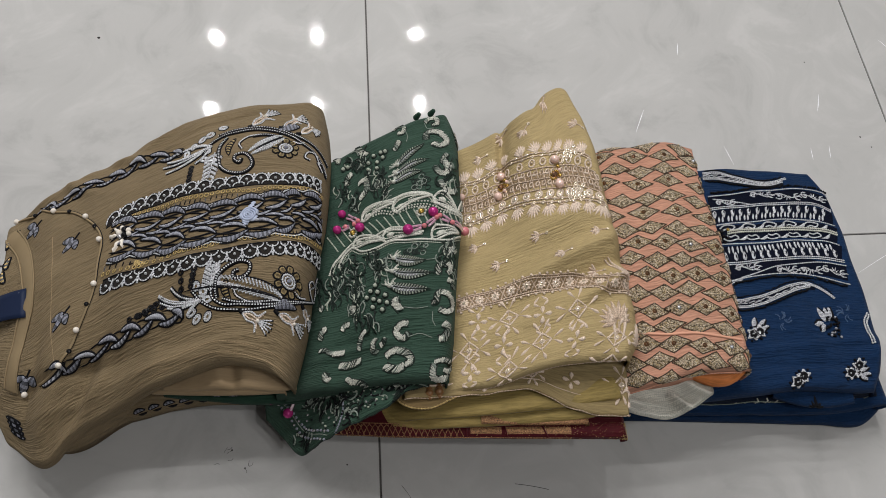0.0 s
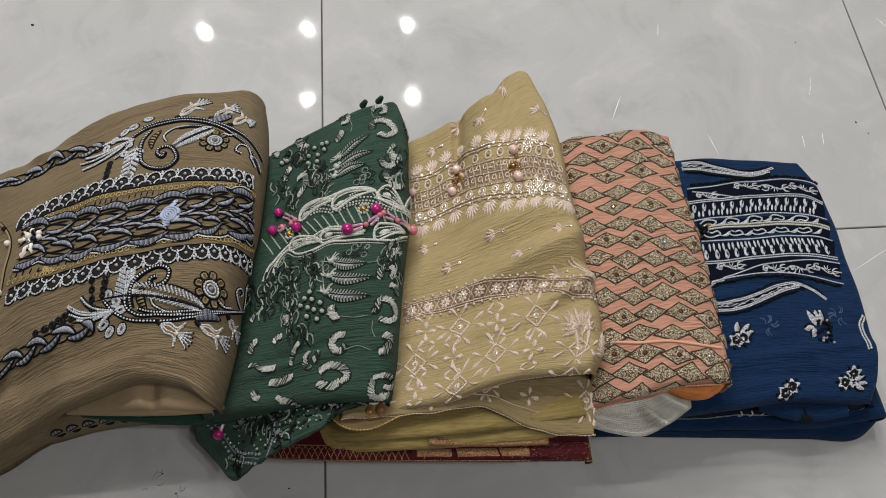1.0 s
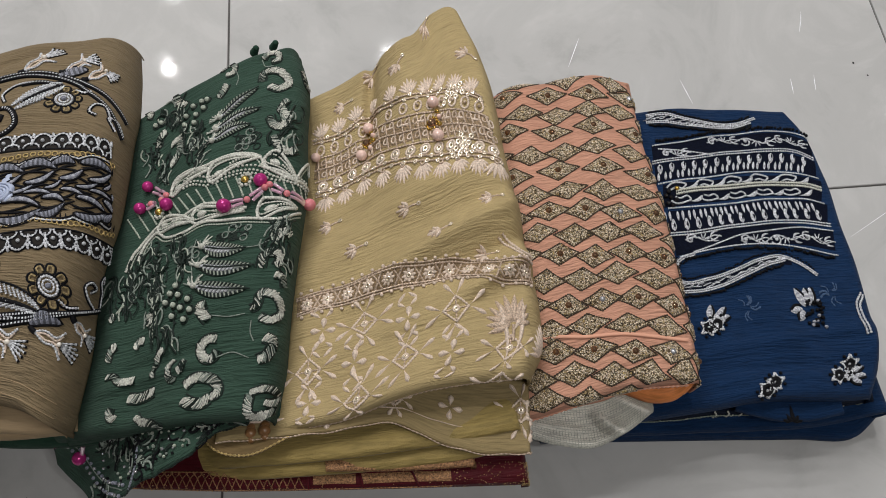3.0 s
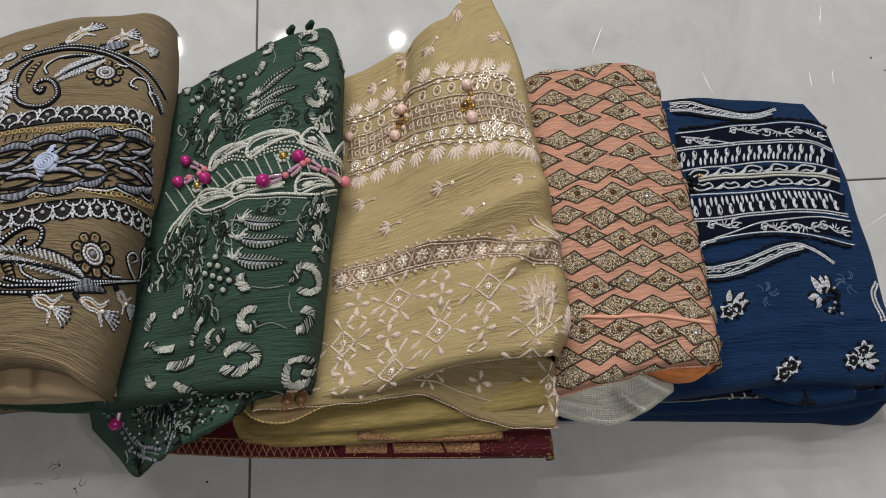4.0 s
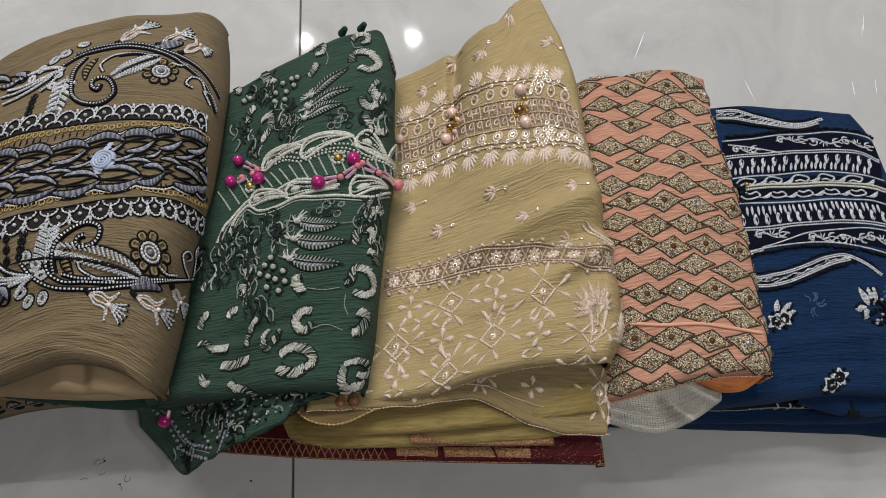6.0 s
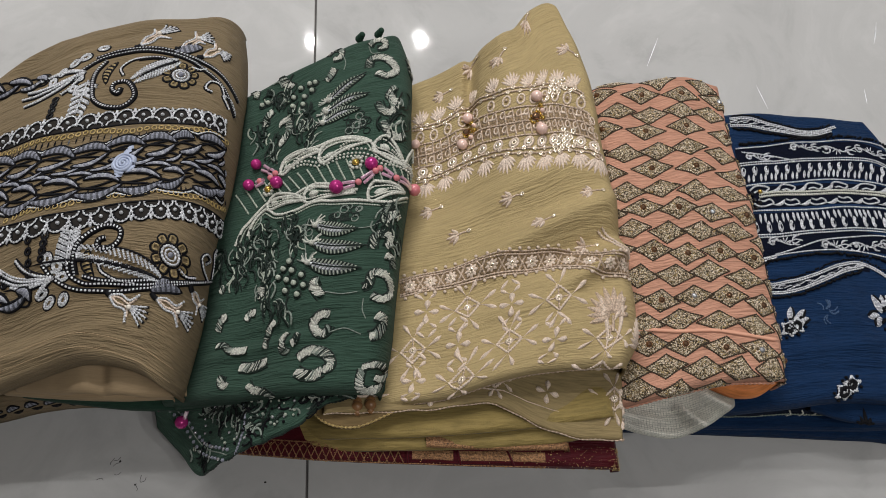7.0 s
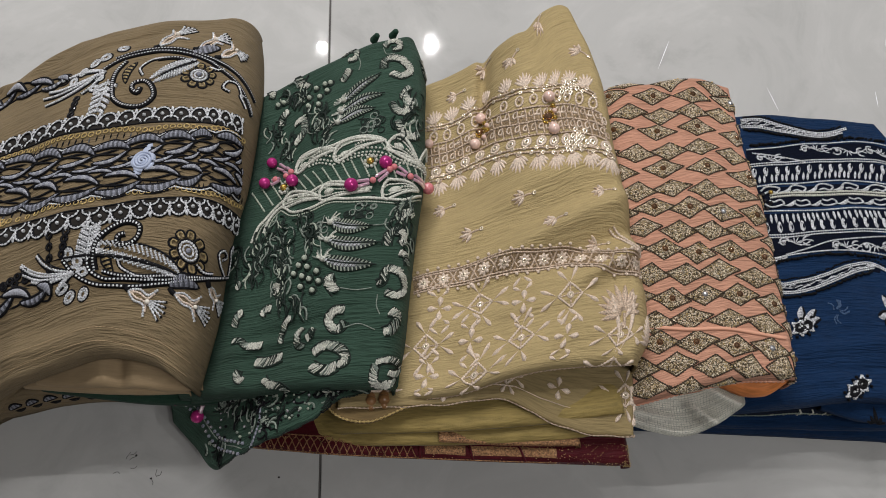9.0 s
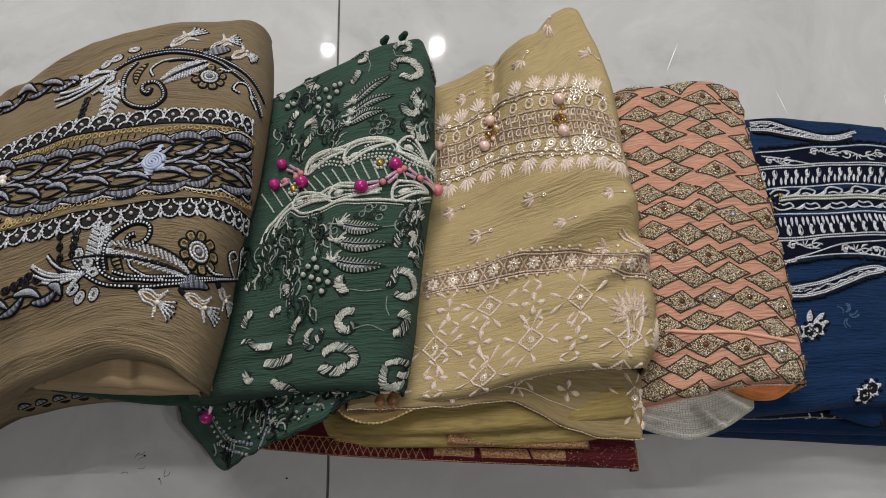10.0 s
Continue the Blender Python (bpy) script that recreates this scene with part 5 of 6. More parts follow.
for i in range(n):
    s = (i + 0.5) / n
    c = w.beside(YS, s, 0)[0]
    for k in range(8):
        p = w.spot(c, [(0.001, 0), (0.0062, 0)], k * 45)
        w.leaf(p[0], p[1], 0.0036, T_CHAMPAGNE)
    w.sequin(c, 0.0024)
    for e in (-1, 1):
        d = w.beside(YS, min(s + 0.5 / n, 1), 0)[0]
        w.cord([w.spot(d, [(-0.0035, e * 0.0065)])[0], w.spot(d, [(0.0035, -e * 0.0065)])[0]], 0.0009, T_PINKGOLD, smooth=False)
    w.done("strip_flower", "champagne flower with sequin centre")


def lattice_flower(w, c, size=0.0108):
    for k in range(4):
        p = w.spot(c, [(0.0012, 0), (size, 0)], k * 90 - 6)
        w.leaf(p[0], p[1], size * 0.5, T_CHAMPAGNE, height=0.002, skew=1.7)
    for sd in (-1, 1) if size > 0.0101 else ():
        for e in (-1, 1):
            p = w.spot(c, [(e * 0.0015, sd * 0.0105), (e * 0.0085, sd * 0.0160)])
            w.leaf(p[0], p[1], 0.0034, T_CHAMPAGNE, skew=2.0)
            p = w.spot(c, [(e * 0.0085, sd * 0.0165), (e * 0.001, sd * 0.0235)])
            w.leaf(p[0], p[1], 0.0030, T_CHAMPAGNE)
    w.done("lattice_flower", "four petalled champagne flower")


def lattice_star(w, c, big=1.0):
    w.loop(c, 0.0024, 0.0009, T_CHAMPAGNE, n=8)
    w.sequin(c, 0.0021)
    for k in range(4):
        w.cord(w.spot(c, [(0.003, 0), (0.0095 * big, 0)], k * 90), 0.0007, T_PINKGOLD, knots=0.5, pitch=0.0026, smooth=False)
        w.cord(w.spot(c, [(0.0105 * big, 0), (0, 0.0105 * big)], k * 90), 0.0010, T_CHAMPAGNE, knots=0.4, pitch=0.0026, smooth=False)
        for e in (-1, 1):
            p = w.spot(c, [(0.0105 * big, 0), (0.0245 * big, e * 0.0092 * big)], k * 90)
            w.leaf(p[0], p[1], 0.0037, T_CHAMPAGNE, skew=2.4, height=0.0018)
    w.done("lattice_star", "sequin centred diamond star")


for c in [(0.492, 0.24), (0.348, 0.19), (0.608, 0.147), (0.238, 0.128), (0.263, 0.275)]:
    lattice_flower(w, c)
for c in [(0.62, 0.23), (0.375, 0.265), (0.485, 0.165), (0.763, 0.14), (0.228, 0.193), (0.772, 0.033), (0.372, 0.11)]:
    lattice_star(w, c)
PINE = (0.77, 0.182)
for k in range(11):
    a = 100 + (k - 5) * 19
    p = w.spot(PINE, [(0.002, 0), (0.0270 - 0.0011 * abs(k - 5), 0)], a)
    w.leaf(p[0], p[1], 0.0056, T_PINKGOLD, height=0.0018)
w.cord([PINE, (PINE[0], PINE[1] - 0.03)], 0.0014, T_PINKGOLD, smooth=False)
w.done("pine_leaf", "large champagne fan leaf")
for k in range(7):
    p = w.spot((0.90, 0.13), [(0.0, 0.0), (0.028, 0)], 105 + k * 13)
    w.leaf(p[0], p[1], 0.004, T_CHAMPAGNE)
w.done("side_leaf", "champagne fan leaf at the fold")
for o in (-0.0022, 0.0022):
    w.cord(w.beside(spline([(0.77, 0.357), (0.797, 0.338), (0.823, 0.315), (0.888, 0.312)]), np.linspace(0, 1, 20), o), 0.0012, T_CHAMPAGNE, knots=0.4)
w.done("edge_curl", "champagne curl at the fold")
# front hem line
w.cord(np.c_[np.linspace(0.0, 0.86, 40), np.full(40, 0.035)], 0.0008, T_PINKGOLD, knots=0.5, pitch=0.004)
w.done("hem_stitch")
for c, r in zip([(0.233, 0.713), (0.398, 0.738), (0.383, 0.66), (0.618, 0.675), (0.625, 0.593)], (0.0044, 0.0052, 0.0050, 0.0052, 0.0052)):
    w.bead(c, r, M_PINKPEARL, seg=18, rows=12)
    w.done("pearl", "pale pink pearl")
for c in [(0.403, 0.693), (0.608, 0.633)]:
    for k in range(10):
        w.bead(w.spot(c, [(0.0052, 0)], k * 36)[0], 0.0015, M_GOLDBEAD, seg=7, rows=5)
    w.bead(c, 0.0038, M_STONE, seg=12, rows=8, squash=0.7)
    for k, (x, y) in enumerate(((0.006, 0.008), (0.0075, 0.002), (0.0075, -0.005), (0.004, -0.010))):
        w.bead(w.spot(c, [(x, y)])[0], 0.0023, M_PINKPEARL if k % 2 else M_GOLDBEAD)
    w.done("bead_flower", "gold bead flower with amber stone")

# ---- orange dress: rows of diamonds ----
w = Sew(DR["orange"], THINGS["orange"])
T_ZDARK = thread("dark bronze thread", (0.055, 0.036, 0.018), 0.5, 0.2, vary=0.9)


def diamond(w, c, hw, hh, stone, tilt):
    """A lens of gold bead fill in a dark bronze outline, tips drawn out to meet the next one."""
    n = 7
    g = np.linspace(-1, 1, n)
    X, Y = np.meshgrid(g, g)
    x, y = (X + Y) / 2, (X - Y) / 2
    y = y * (1 - 0.10 * abs(x))
    uv = w.spot(c, np.stack((x * hw * 0.97, y * hh), -1), tilt)
    h = 0.0018 * (1 - np.maximum(abs(X), abs(Y))**4)
    P, _ = w.d.at(uv, h + 0.0002)
    i, j = np.meshgrid(np.arange(n - 1), np.arange(n - 1), indexing="ij")
    w.add(P, np.stack((i * n + j, i * n + j + 1, (i + 1) * n + j + 1, (i + 1) * n + j), -1).reshape(-1, 4), M_ZARI)
    k = w.rng.uniform(0.98, 1.05)
    ring_ = [(hw * 1.06, 0), (hw * 0.5, hh * 0.48), (0, hh * k), (-hw * 0.5, hh * 0.48), (-hw * 1.06, 0), (-hw * 0.5, -hh * 0.48), (0, -hh * k), (hw * 0.5, -hh * 0.48), (hw * 1.06, 0)]
    w.cord(w.spot(c, ring_, tilt), 0.00065, T_ZDARK, knots=0.5, pitch=0.0022, smooth=False, lift=0.0002)
    for _ in range(26):
        gx, gy = w.rng.uniform(-1, 1), w.rng.uniform(-1, 1)
        w.bead(w.spot(c, [((gx + gy) / 2 * hw * 0.88, (gx - gy) / 2 * hh * 0.88)], tilt)[0], w.rng.uniform(0.0006, 0.0010), (T_GOLD, T_ZDARK, T_CHAMPAGNE)[w.rng.randrange(3)], lift=0.0015, seg=5, rows=3)
    if stone:
        w.loop(c, 0.0040, 0.0009, T_ZDARK, n=9, lift=0.001)
        w.bead(c, 0.0031, M_STONE if w.rng.random() > 0.15 else M_SILVER, lift=0.0016, seg=8, rows=4, squash=0.75)
    w.done("diamond", "gold beaded diamond with a copper stone" if stone else "gold beaded diamond")


# each row: first and last diamond in cloth coordinates, how many, and whether they carry stones
ROWS = (
    (*[(0.275, 0.922), (0.723, 0.875)], 3, 0), (*[(0.2, 0.868), (0.802, 0.825)], 4, 1), (*[(0.28, 0.805), (0.738, 0.775)], 4, 0), (*[(0.205, 0.765), (0.792, 0.713)], 4, 1),
    (*[(0.288, 0.69), (0.745, 0.657)], 4, 0), (*[(0.2, 0.645), (0.8, 0.595)], 4, 1), (*[(0.268, 0.58), (0.73, 0.54)], 4, 0), (*[(0.328, 0.525), (0.782, 0.478)], 4, 1),
    (*[(0.27, 0.475), (0.713, 0.43)], 4, 0), (*[(0.345, 0.415), (0.775, 0.367)], 4, 1), (*[(0.273, 0.365), (0.718, 0.32)], 4, 0), (*[(0.348, 0.3), (0.772, 0.26)], 4, 1),
    (*[(0.265, 0.25), (0.723, 0.208)], 4, 0), (*[(0.275, 0.198), (0.733, 0.145)], 4, 1), (*[(0.34, 0.138), (0.78, 0.085)], 4, 0), (*[(0.217, 0.098), (0.38, 0.062)], 2, 0))
for r, (a, b, n, stone) in enumerate(ROWS):
    a, b = np.asarray(a), np.asarray(b)
    ang, ln = w.aim(a, b)
    pitch = ln / (n - 1)
    before = 1 if a[0] - (b[0] - a[0]) / (n - 1) > 0.02 else 0
    for k in range(-before, n + 1):
        c = a + (b - a) * k / (n - 1) + np.array((0, 0.006 * math.sin(2.1 * k + r)))
        if 0.02 < c[0] < 0.985 and 0.01 < c[1] < 0.97:
            hw = min(pitch * 0.56, 0.0190) * (1.0 if c[0] < 0.78 else 0.9)
            diamond(w, tuple(c), hw, 0.0099 + w.rng.uniform(-0.0005, 0.0006), stone, ang + 5 * math.sin(1.7 * k + r))
w.cord([(0.217, 0.24), (0.355, 0.223), (0.51, 0.203), (0.652, 0.185), (0.802, 0.173)], 0.0018, M_ORANGE, lift=0.0)
w.done("seam_ridge", "raised peach seam")
for k in range(3):
    w.cord(np.c_[np.linspace(0.0, 0.8, 40), 0.012 + 0.008 * k + 0.006 * np.sin(np.linspace(0, 9 + 3 * k, 40))], 0.0014, M_ORANGE, knots=0.4, pitch=0.004, lift=0.0006)
w.done("hem_edging", "crocheted peach hem")

# ---- blue dress: white cords ----
w = Sew(DR["blue"], THINGS["blue"])
M_NAVY = thread("dark navy thread", (0.003, 0.005, 0.014), 0.7, spec=0.08)
BR = [spline(p) for p in (
    [(0.2, 0.775), (0.323, 0.78), (0.512, 0.797), (0.675, 0.807), (0.775, 0.805), (0.838, 0.785)],
    [(0.195, 0.723), (0.31, 0.725), (0.463, 0.733), (0.645, 0.745), (0.755, 0.738), (0.8, 0.72)],
    [(0.208, 0.657), (0.318, 0.66), (0.468, 0.67), (0.625, 0.68), (0.725, 0.67), (0.785, 0.657)],
    [(0.263, 0.625), (0.355, 0.63), (0.482, 0.633), (0.633, 0.642), (0.733, 0.635), (0.78, 0.623)],
    [(0.235, 0.585), (0.348, 0.58), (0.473, 0.585), (0.618, 0.595), (0.72, 0.595), (0.777, 0.58)],
    [(0.228, 0.512), (0.338, 0.51), (0.458, 0.517), (0.598, 0.527), (0.703, 0.53), (0.78, 0.52)],
    [(0.253, 0.45), (0.31, 0.458), (0.422, 0.463), (0.562, 0.468), (0.672, 0.455), (0.77, 0.438)])]
for (a, b, q) in ((0, 1, 0.020), (1, 2, 0.021), (2, 4, 0.025), (4, 5, 0.023), (5, 6, 0.021)):
    C = spline([tuple((BR[a](np.array([s]))[0] + BR[b](np.array([s]))[0]) / 2) for s in np.linspace(0, 1, 8)])
    w.patch(C, q, M_NAVY, 0.0004)
    w.done("dark_band", "dark navy stitched ground")
for k, C in enumerate(BR):
    for o in {1: (-0.0012, 0.0016), 3: (-0.0017, 0.0017), 5: (-0.0012, 0.0016)}.get(k, (0.0,)):
        w.cord(w.beside(C, np.linspace(0, 1, 70), o), 0.0012 if k == 3 else 0.0008, T_CREAM if k == 3 else T_WHITE, knots=0.45, pitch=0.0026, lift=0.0007)
        w.done("cord_line", "white twisted cord")
w.cord([(0.22, 0.763), (0.315, 0.75), (0.417, 0.73)], 0.0008, T_WHITE, knots=0.4, lift=0.0007)
w.done("cord_line", "white twisted cord")
w.cord([(0.3, 0.46), (0.385, 0.475), (0.46, 0.492), (0.573, 0.505), (0.698, 0.515), (0.782, 0.505)], 0.0008, T_WHITE, knots=0.4, lift=0.0007)
w.done("cord_line", "white twisted cord")
for (a, b, flip) in ((1, 2, 1), (5, 4, -1)):
    n = 14
    for i in range(n):
        s = 0.02 + 0.97 * i / n
        A, B = BR[a](np.array([s]))[0], BR[b](np.array([s]))[0]
        at = lambda e, q: A + (B - A) * q + np.array((e, 0))
        j = w.rng.uniform(-0.003, 0.003)
        # a plump drop with an open eye, and two small feet beside it
        w.leaf(at(0.012 + j, 0.12), at(0.006 + j, 0.60), 0.0052, T_WHITE, height=0.0018, blunt=0.15, lift=0.0006, skew=0.7)
        w.leaf(at(0.011 + j, 0.22), at(0.009 + j, 0.42), 0.0018, M_NAVY, height=0.0010, lift=0.0026)
        for e in (-0.022, -0.006):
            w.leaf(at(e + 0.006 + j, 0.50), at(e + j, 0.90), 0.0028, T_WHITE, height=0.0014, blunt=0.1, lift=0.0006, skew=1.3)
        w.done("drop_motif", "white stitched drop with two feet")
for (a, b) in ((2, 3), (3, 4)):
    n = 10
    for i in range(n):
        s = 0.06 + 0.92 * i / n
        c = (BR[a](np.array([s]))[0] + BR[b](np.array([s]))[0]) / 2
        if i % 2:
            w.leaf(w.spot(c, [(-0.007, -0.003)])[0], w.spot(c, [(0.008, 0.003)])[0], 0.0044, T_WHITE, bend=-0.18, lift=0.0005, skew=1.6)
        else:
            loop_ = [(-0.010, 0.000), (-0.006, 0.0034), (0.003, 0.0036), (0.009, 0.0008), (0.006, -0.0028), (-0.001, -0.0012), (-0.006, -0.0030)]
            w.cord(w.spot(c, loop_, 0, 1.0, 1 if b == 3 else -1), 0.0010, T_WHITE, lift=0.0006, knots=0.2, pitch=0.002)
        w.done("scroll_link", "white scroll link")


def vine_row(w, C, n):
    s = np.linspace(0, 1, 50)
    w.cord(np.array([w.beside(C, x, 0.0030 * math.sin(x * n * 2.2))[0] for x in s]), 0.0007, T_WHITE, knots=0.3, lift=0.0006)
    for i in range(n):
        c = w.beside(C, (i + 0.5) / n, 0.001 * (-1)**i)[0]
        k = i % 3
        if k == 0:
            a_ = np.linspace(0, 5.2, 11)
            w.cord(w.spot(c, np.c_[np.cos(a_), np.sin(a_)] * (0.0056 * (1 - a_ / 9))[:, None], 70 * i), 0.0009, T_WHITE, lift=0.0006, knots=0.2)
            w.bead(c, 0.0020, T_WHITE, seg=7, rows=4, squash=0.6)
        elif k == 1:
            w.fan(c, 0.0090, 60 if i % 2 else -110, T_WHITE, 5, 140, 0.17)
        else:
            for e in (-1, 1):
                w.leaf(w.spot(c, [(-0.004, 0)])[0], w.spot(c, [(0.005, e * 0.0048)])[0], 0.0026, T_WHITE, bend=0.2 * e)
            w.cord(w.spot(c, [(-0.007, -0.002), (0, 0.001), (0.007, -0.001)]), 0.0007, T_WHITE, lift=0.0004)
    w.done("floral_vine", "white stitched floral vine")


vine_row(w, spline([(0.405, 0.768), (0.525, 0.777), (0.635, 0.775), (0.728, 0.775), (0.8, 0.763)]), 9)
vine_row(w, spline([(0.455, 0.475), (0.547, 0.48), (0.625, 0.487), (0.705, 0.485), (0.77, 0.47)]), 9)
vine_row(w, spline([(0.233, 0.748), (0.28, 0.74), (0.333, 0.745)]), 3)
vine_row(w, spline([(0.278, 0.492), (0.333, 0.49), (0.39, 0.492)]), 3)
STROKES = (([(0.3, 0.455), (0.245, 0.438), (0.225, 0.413), (0.245, 0.39), (0.338, 0.388), (0.43, 0.403), (0.515, 0.427), (0.578, 0.435), (0.628, 0.417), (0.677, 0.385)],
            [(0.2, 0.438), (0.188, 0.41), (0.215, 0.372), (0.28, 0.36), (0.37, 0.367), (0.455, 0.388), (0.54, 0.415), (0.59, 0.425)]),
           ([(0.195, 0.873), (0.268, 0.873), (0.367, 0.848), (0.458, 0.833), (0.557, 0.835), (0.645, 0.853)], [(0.19, 0.85), (0.26, 0.848), (0.36, 0.83), (0.45, 0.82), (0.537, 0.823), (0.615, 0.838)]))
for up, lo in STROKES:
    U, L = spline(up), spline(lo)
    w.patch(lambda s: (U(s * 0.9) + L(s)) / 2, 0.0075, M_NAVY, 0.0004)
    for C in (U, L):
        for o in (-0.0007, 0.0012):
            w.cord(w.beside(C, np.linspace(0, 1, 70), o), 0.0008, T_WHITE, knots=0.4, pitch=0.0026, lift=0.0008)
    for i in range(46):
        x = i / 45
        q = w.rng.uniform(0.25, 0.75)
        a, b = U(np.array([x * 0.85]))[0], L(np.array([x * 0.95]))[0]
        c = a * (1 - q) + b * q
        w.cord(w.spot(c, [(-0.0042, w.rng.uniform(-0.0015, 0.0015)), (0, w.rng.uniform(-0.001, 0.001)), (0.0042, w.rng.uniform(-0.0015, 0.0015))], 15), 0.0006, T_WHITE if i % 3 else T_GREY, lift=0.0009, k=4)
    for x in np.linspace(0.03, 0.97, 70):
        w.bead(w.beside(L, x, -0.0042 + w.rng.uniform(-0.001, 0.001))[0], 0.0015, T_BLACK, seg=6, rows=4)
        w.bead(w.beside(U, x, 0.0042 + w.rng.uniform(-0.001, 0.001))[0], 0.0011, T_BLACK, seg=6, rows=4)
    w.done("paisley_stroke", "long white paisley stroke with black picots")
for C, o in ((BR[6], -0.0040), (BR[0], 0.0045)):
    for x in np.linspace(0.03, 0.97, 52):
        w.bead(w.beside(C, x, o + w.rng.uniform(-0.001, 0.001))[0], w.rng.uniform(0.0013, 0.0021), T_BLACK, seg=6, rows=4)
    w.done("picot_edge", "black picot edging")


def star_flower(w, c, r, ang):
    pts = [((r if k % 2 == 0 else r * 0.5) * math.cos(k * math.pi / 5), (r if k % 2 == 0 else r * 0.5) * math.sin(k * math.pi / 5)) for k in range(10)]
    w.loop(c, r * 0.45, r * 0.30, T_BLACK, n=9)
    w.cord(w.spot(c, pts, ang), 0.0011, T_WHITE, closed=True, smooth=False, lift=0.0012, knots=0.35, pitch=0.0022)
    for k in range(5):
        w.bead(w.spot(c, [(r * 1.05, 0)], ang + 36 + 72 * k)[0], 0.0017, T_BLACK, seg=6, rows=4)
    w.bead(c, r * 0.16, T_WHITE, seg=7, rows=4)


def petal(w, a, b, width):
    """A narrow looped petal: white outline, pale fill, black shade stitch beside it."""
    w.leaf(a, b, width, T_PALE, height=0.0020, stripes=9, m2=T_WHITE, edge=T_WHITE, edge_r=0.0008)
    ang, ln = w.aim(a, b)
    w.cord(w.spot(a, [(0, -width * 0.6), (ln * 0.5, -width * 0.75), (ln, -width * 0.2)], ang), 0.0014, T_BLACK)


for c, r, tips in (([(0.315, 0.27), (0.34, 0.275)], 0.0085, [(0.32, 0.292), (0.328, 0.323), (0.338, 0.288), (0.372, 0.315), (0.34, 0.285), (0.385, 0.292)]),
                   ([(0.49, 0.1), (0.512, 0.12)], 0.0090, ()),
                   ([(0.7, 0.138), (0.735, 0.168), (0.733, 0.138)], 0.0088, [(0.743, 0.14), (0.79, 0.135), (0.743, 0.147), (0.775, 0.16), (0.745, 0.135), (0.782, 0.115)])):
    for k, p in enumerate(c):
        star_flower(w, p, r if k < 2 else r * 0.6, 25 * k)
    for k in range(0, len(tips), 2):
        petal(w, tips[k], tips[k + 1], 0.0050)
    w.done("flower_spray", "white star flowers edged in black")
tips = [(0.62, 0.307), (0.595, 0.35), (0.628, 0.31), (0.625, 0.352), (0.635, 0.31), (0.645, 0.355), (0.608, 0.3), (0.57, 0.292), (0.613, 0.295), (0.595, 0.27)]
for k in range(0, len(tips), 2):
    petal(w, tips[k], tips[k + 1], 0.0062)
c = (0.642, 0.295)
for k in range(34):
    w.bead(w.spot(c, [(w.rng.uniform(-0.009, 0.010), w.rng.uniform(-0.016, 0.012))])[0], 0.0019, T_BLACK if k % 6 else T_PALE, seg=6, rows=4)
w.done("flower_spray", "white petals with black beadwork")
T_GHOST = thread("navy tone thread", (0.05, 0.10, 0.20), 0.6)
for c in [(0.44, 0.305), (0.708, 0.338)]:
    for k in range(9):
        a_ = w.rng.uniform(0, 360)
        w.cord(w.spot(c, [(0.003, 0.001), (0.007, -0.001), (0.012, 0.002)], a_), 0.0006, T_GHOST, knots=0.4, pitch=0.003)
    w.done("tone_flower", "faint navy stitched star")
out = [(0.802, 0.34), (0.777, 0.31), (0.78, 0.273), (0.79, 0.235)]
w.cord(out, 0.0011, T_WHITE, knots=0.4, lift=0.0008)
w.cord(w.beside(spline(out), np.linspace(0, 1, 20), 0.0035), 0.0011, T_WHITE, knots=0.4, lift=0.0008)
w.done("paisley", "white outlined paisley at the fold")
for k in range(12):
    p, nn = w.d.at(np.array([(0.955, 0.585 + 0.010 * k)]), np.array([0.003]))
    w.bead((0.95, 0.6), w.rng.uniform(0.0024, 0.0036), (M_JET, M_JET, M_GOLDBEAD)[k % 3], at=p[0] + np.array((w.rng.uniform(-0.004, 0.004), 0, w.rng.uniform(-0.002, 0.002))))
w.done("bead_tassel", "black bead tassel at the fold")
c = (0.26, 0.625)
for k, (x, y) in enumerate(((0.5, 1.0), (-1.5, 0.4), (-2.2, -0.6), (-1.0, -1.2), (0.3, -2.0), (-1.8, -2.6), (-0.6, -3.4))):
    w.bead(w.spot(c, [(x * 0.004, y * 0.004)])[0], 0.0024, M_JET if k else M_GOLDBEAD)
w.done("bead_tassel", "navy bead cluster")

# ---- layers under the top sheets ----
def layer(owner, name, m, front, back_y, heights, sides=None, label="", seed=1, wrinkle=0.001, nu=70, nv=50, thick=0.001, right=None, creases=()):
    (x0, y0), (x1, y1) = front[0], front[-1]
    d = Drape(front, [(x0, back_y), ((x0 + x1) / 2, back_y), (x1, back_y)], [(x0, y0), (x0, (y0 + back_y) / 2), (x0, back_y)],
              right or [(x1, y1), (x1, (y1 + back_y) / 2), (x1, back_y)], heights,
              sides or dict(right=(0.008, 0.008, 170), front=(0.008, 0.008, 170), back=(0.01, 0.01, 120)), nu, nv, seed, wrinkle, creases)
    under(owner, d.sheet(name, m, None, label, thick))
    return d


soft = dict(right=(0.01, 0.012, 170), front=(0.010, 0.009, 175), back=(0.01, 0.01, 120))
low = lambda z, n=4: [[z] * n, [z] * n]

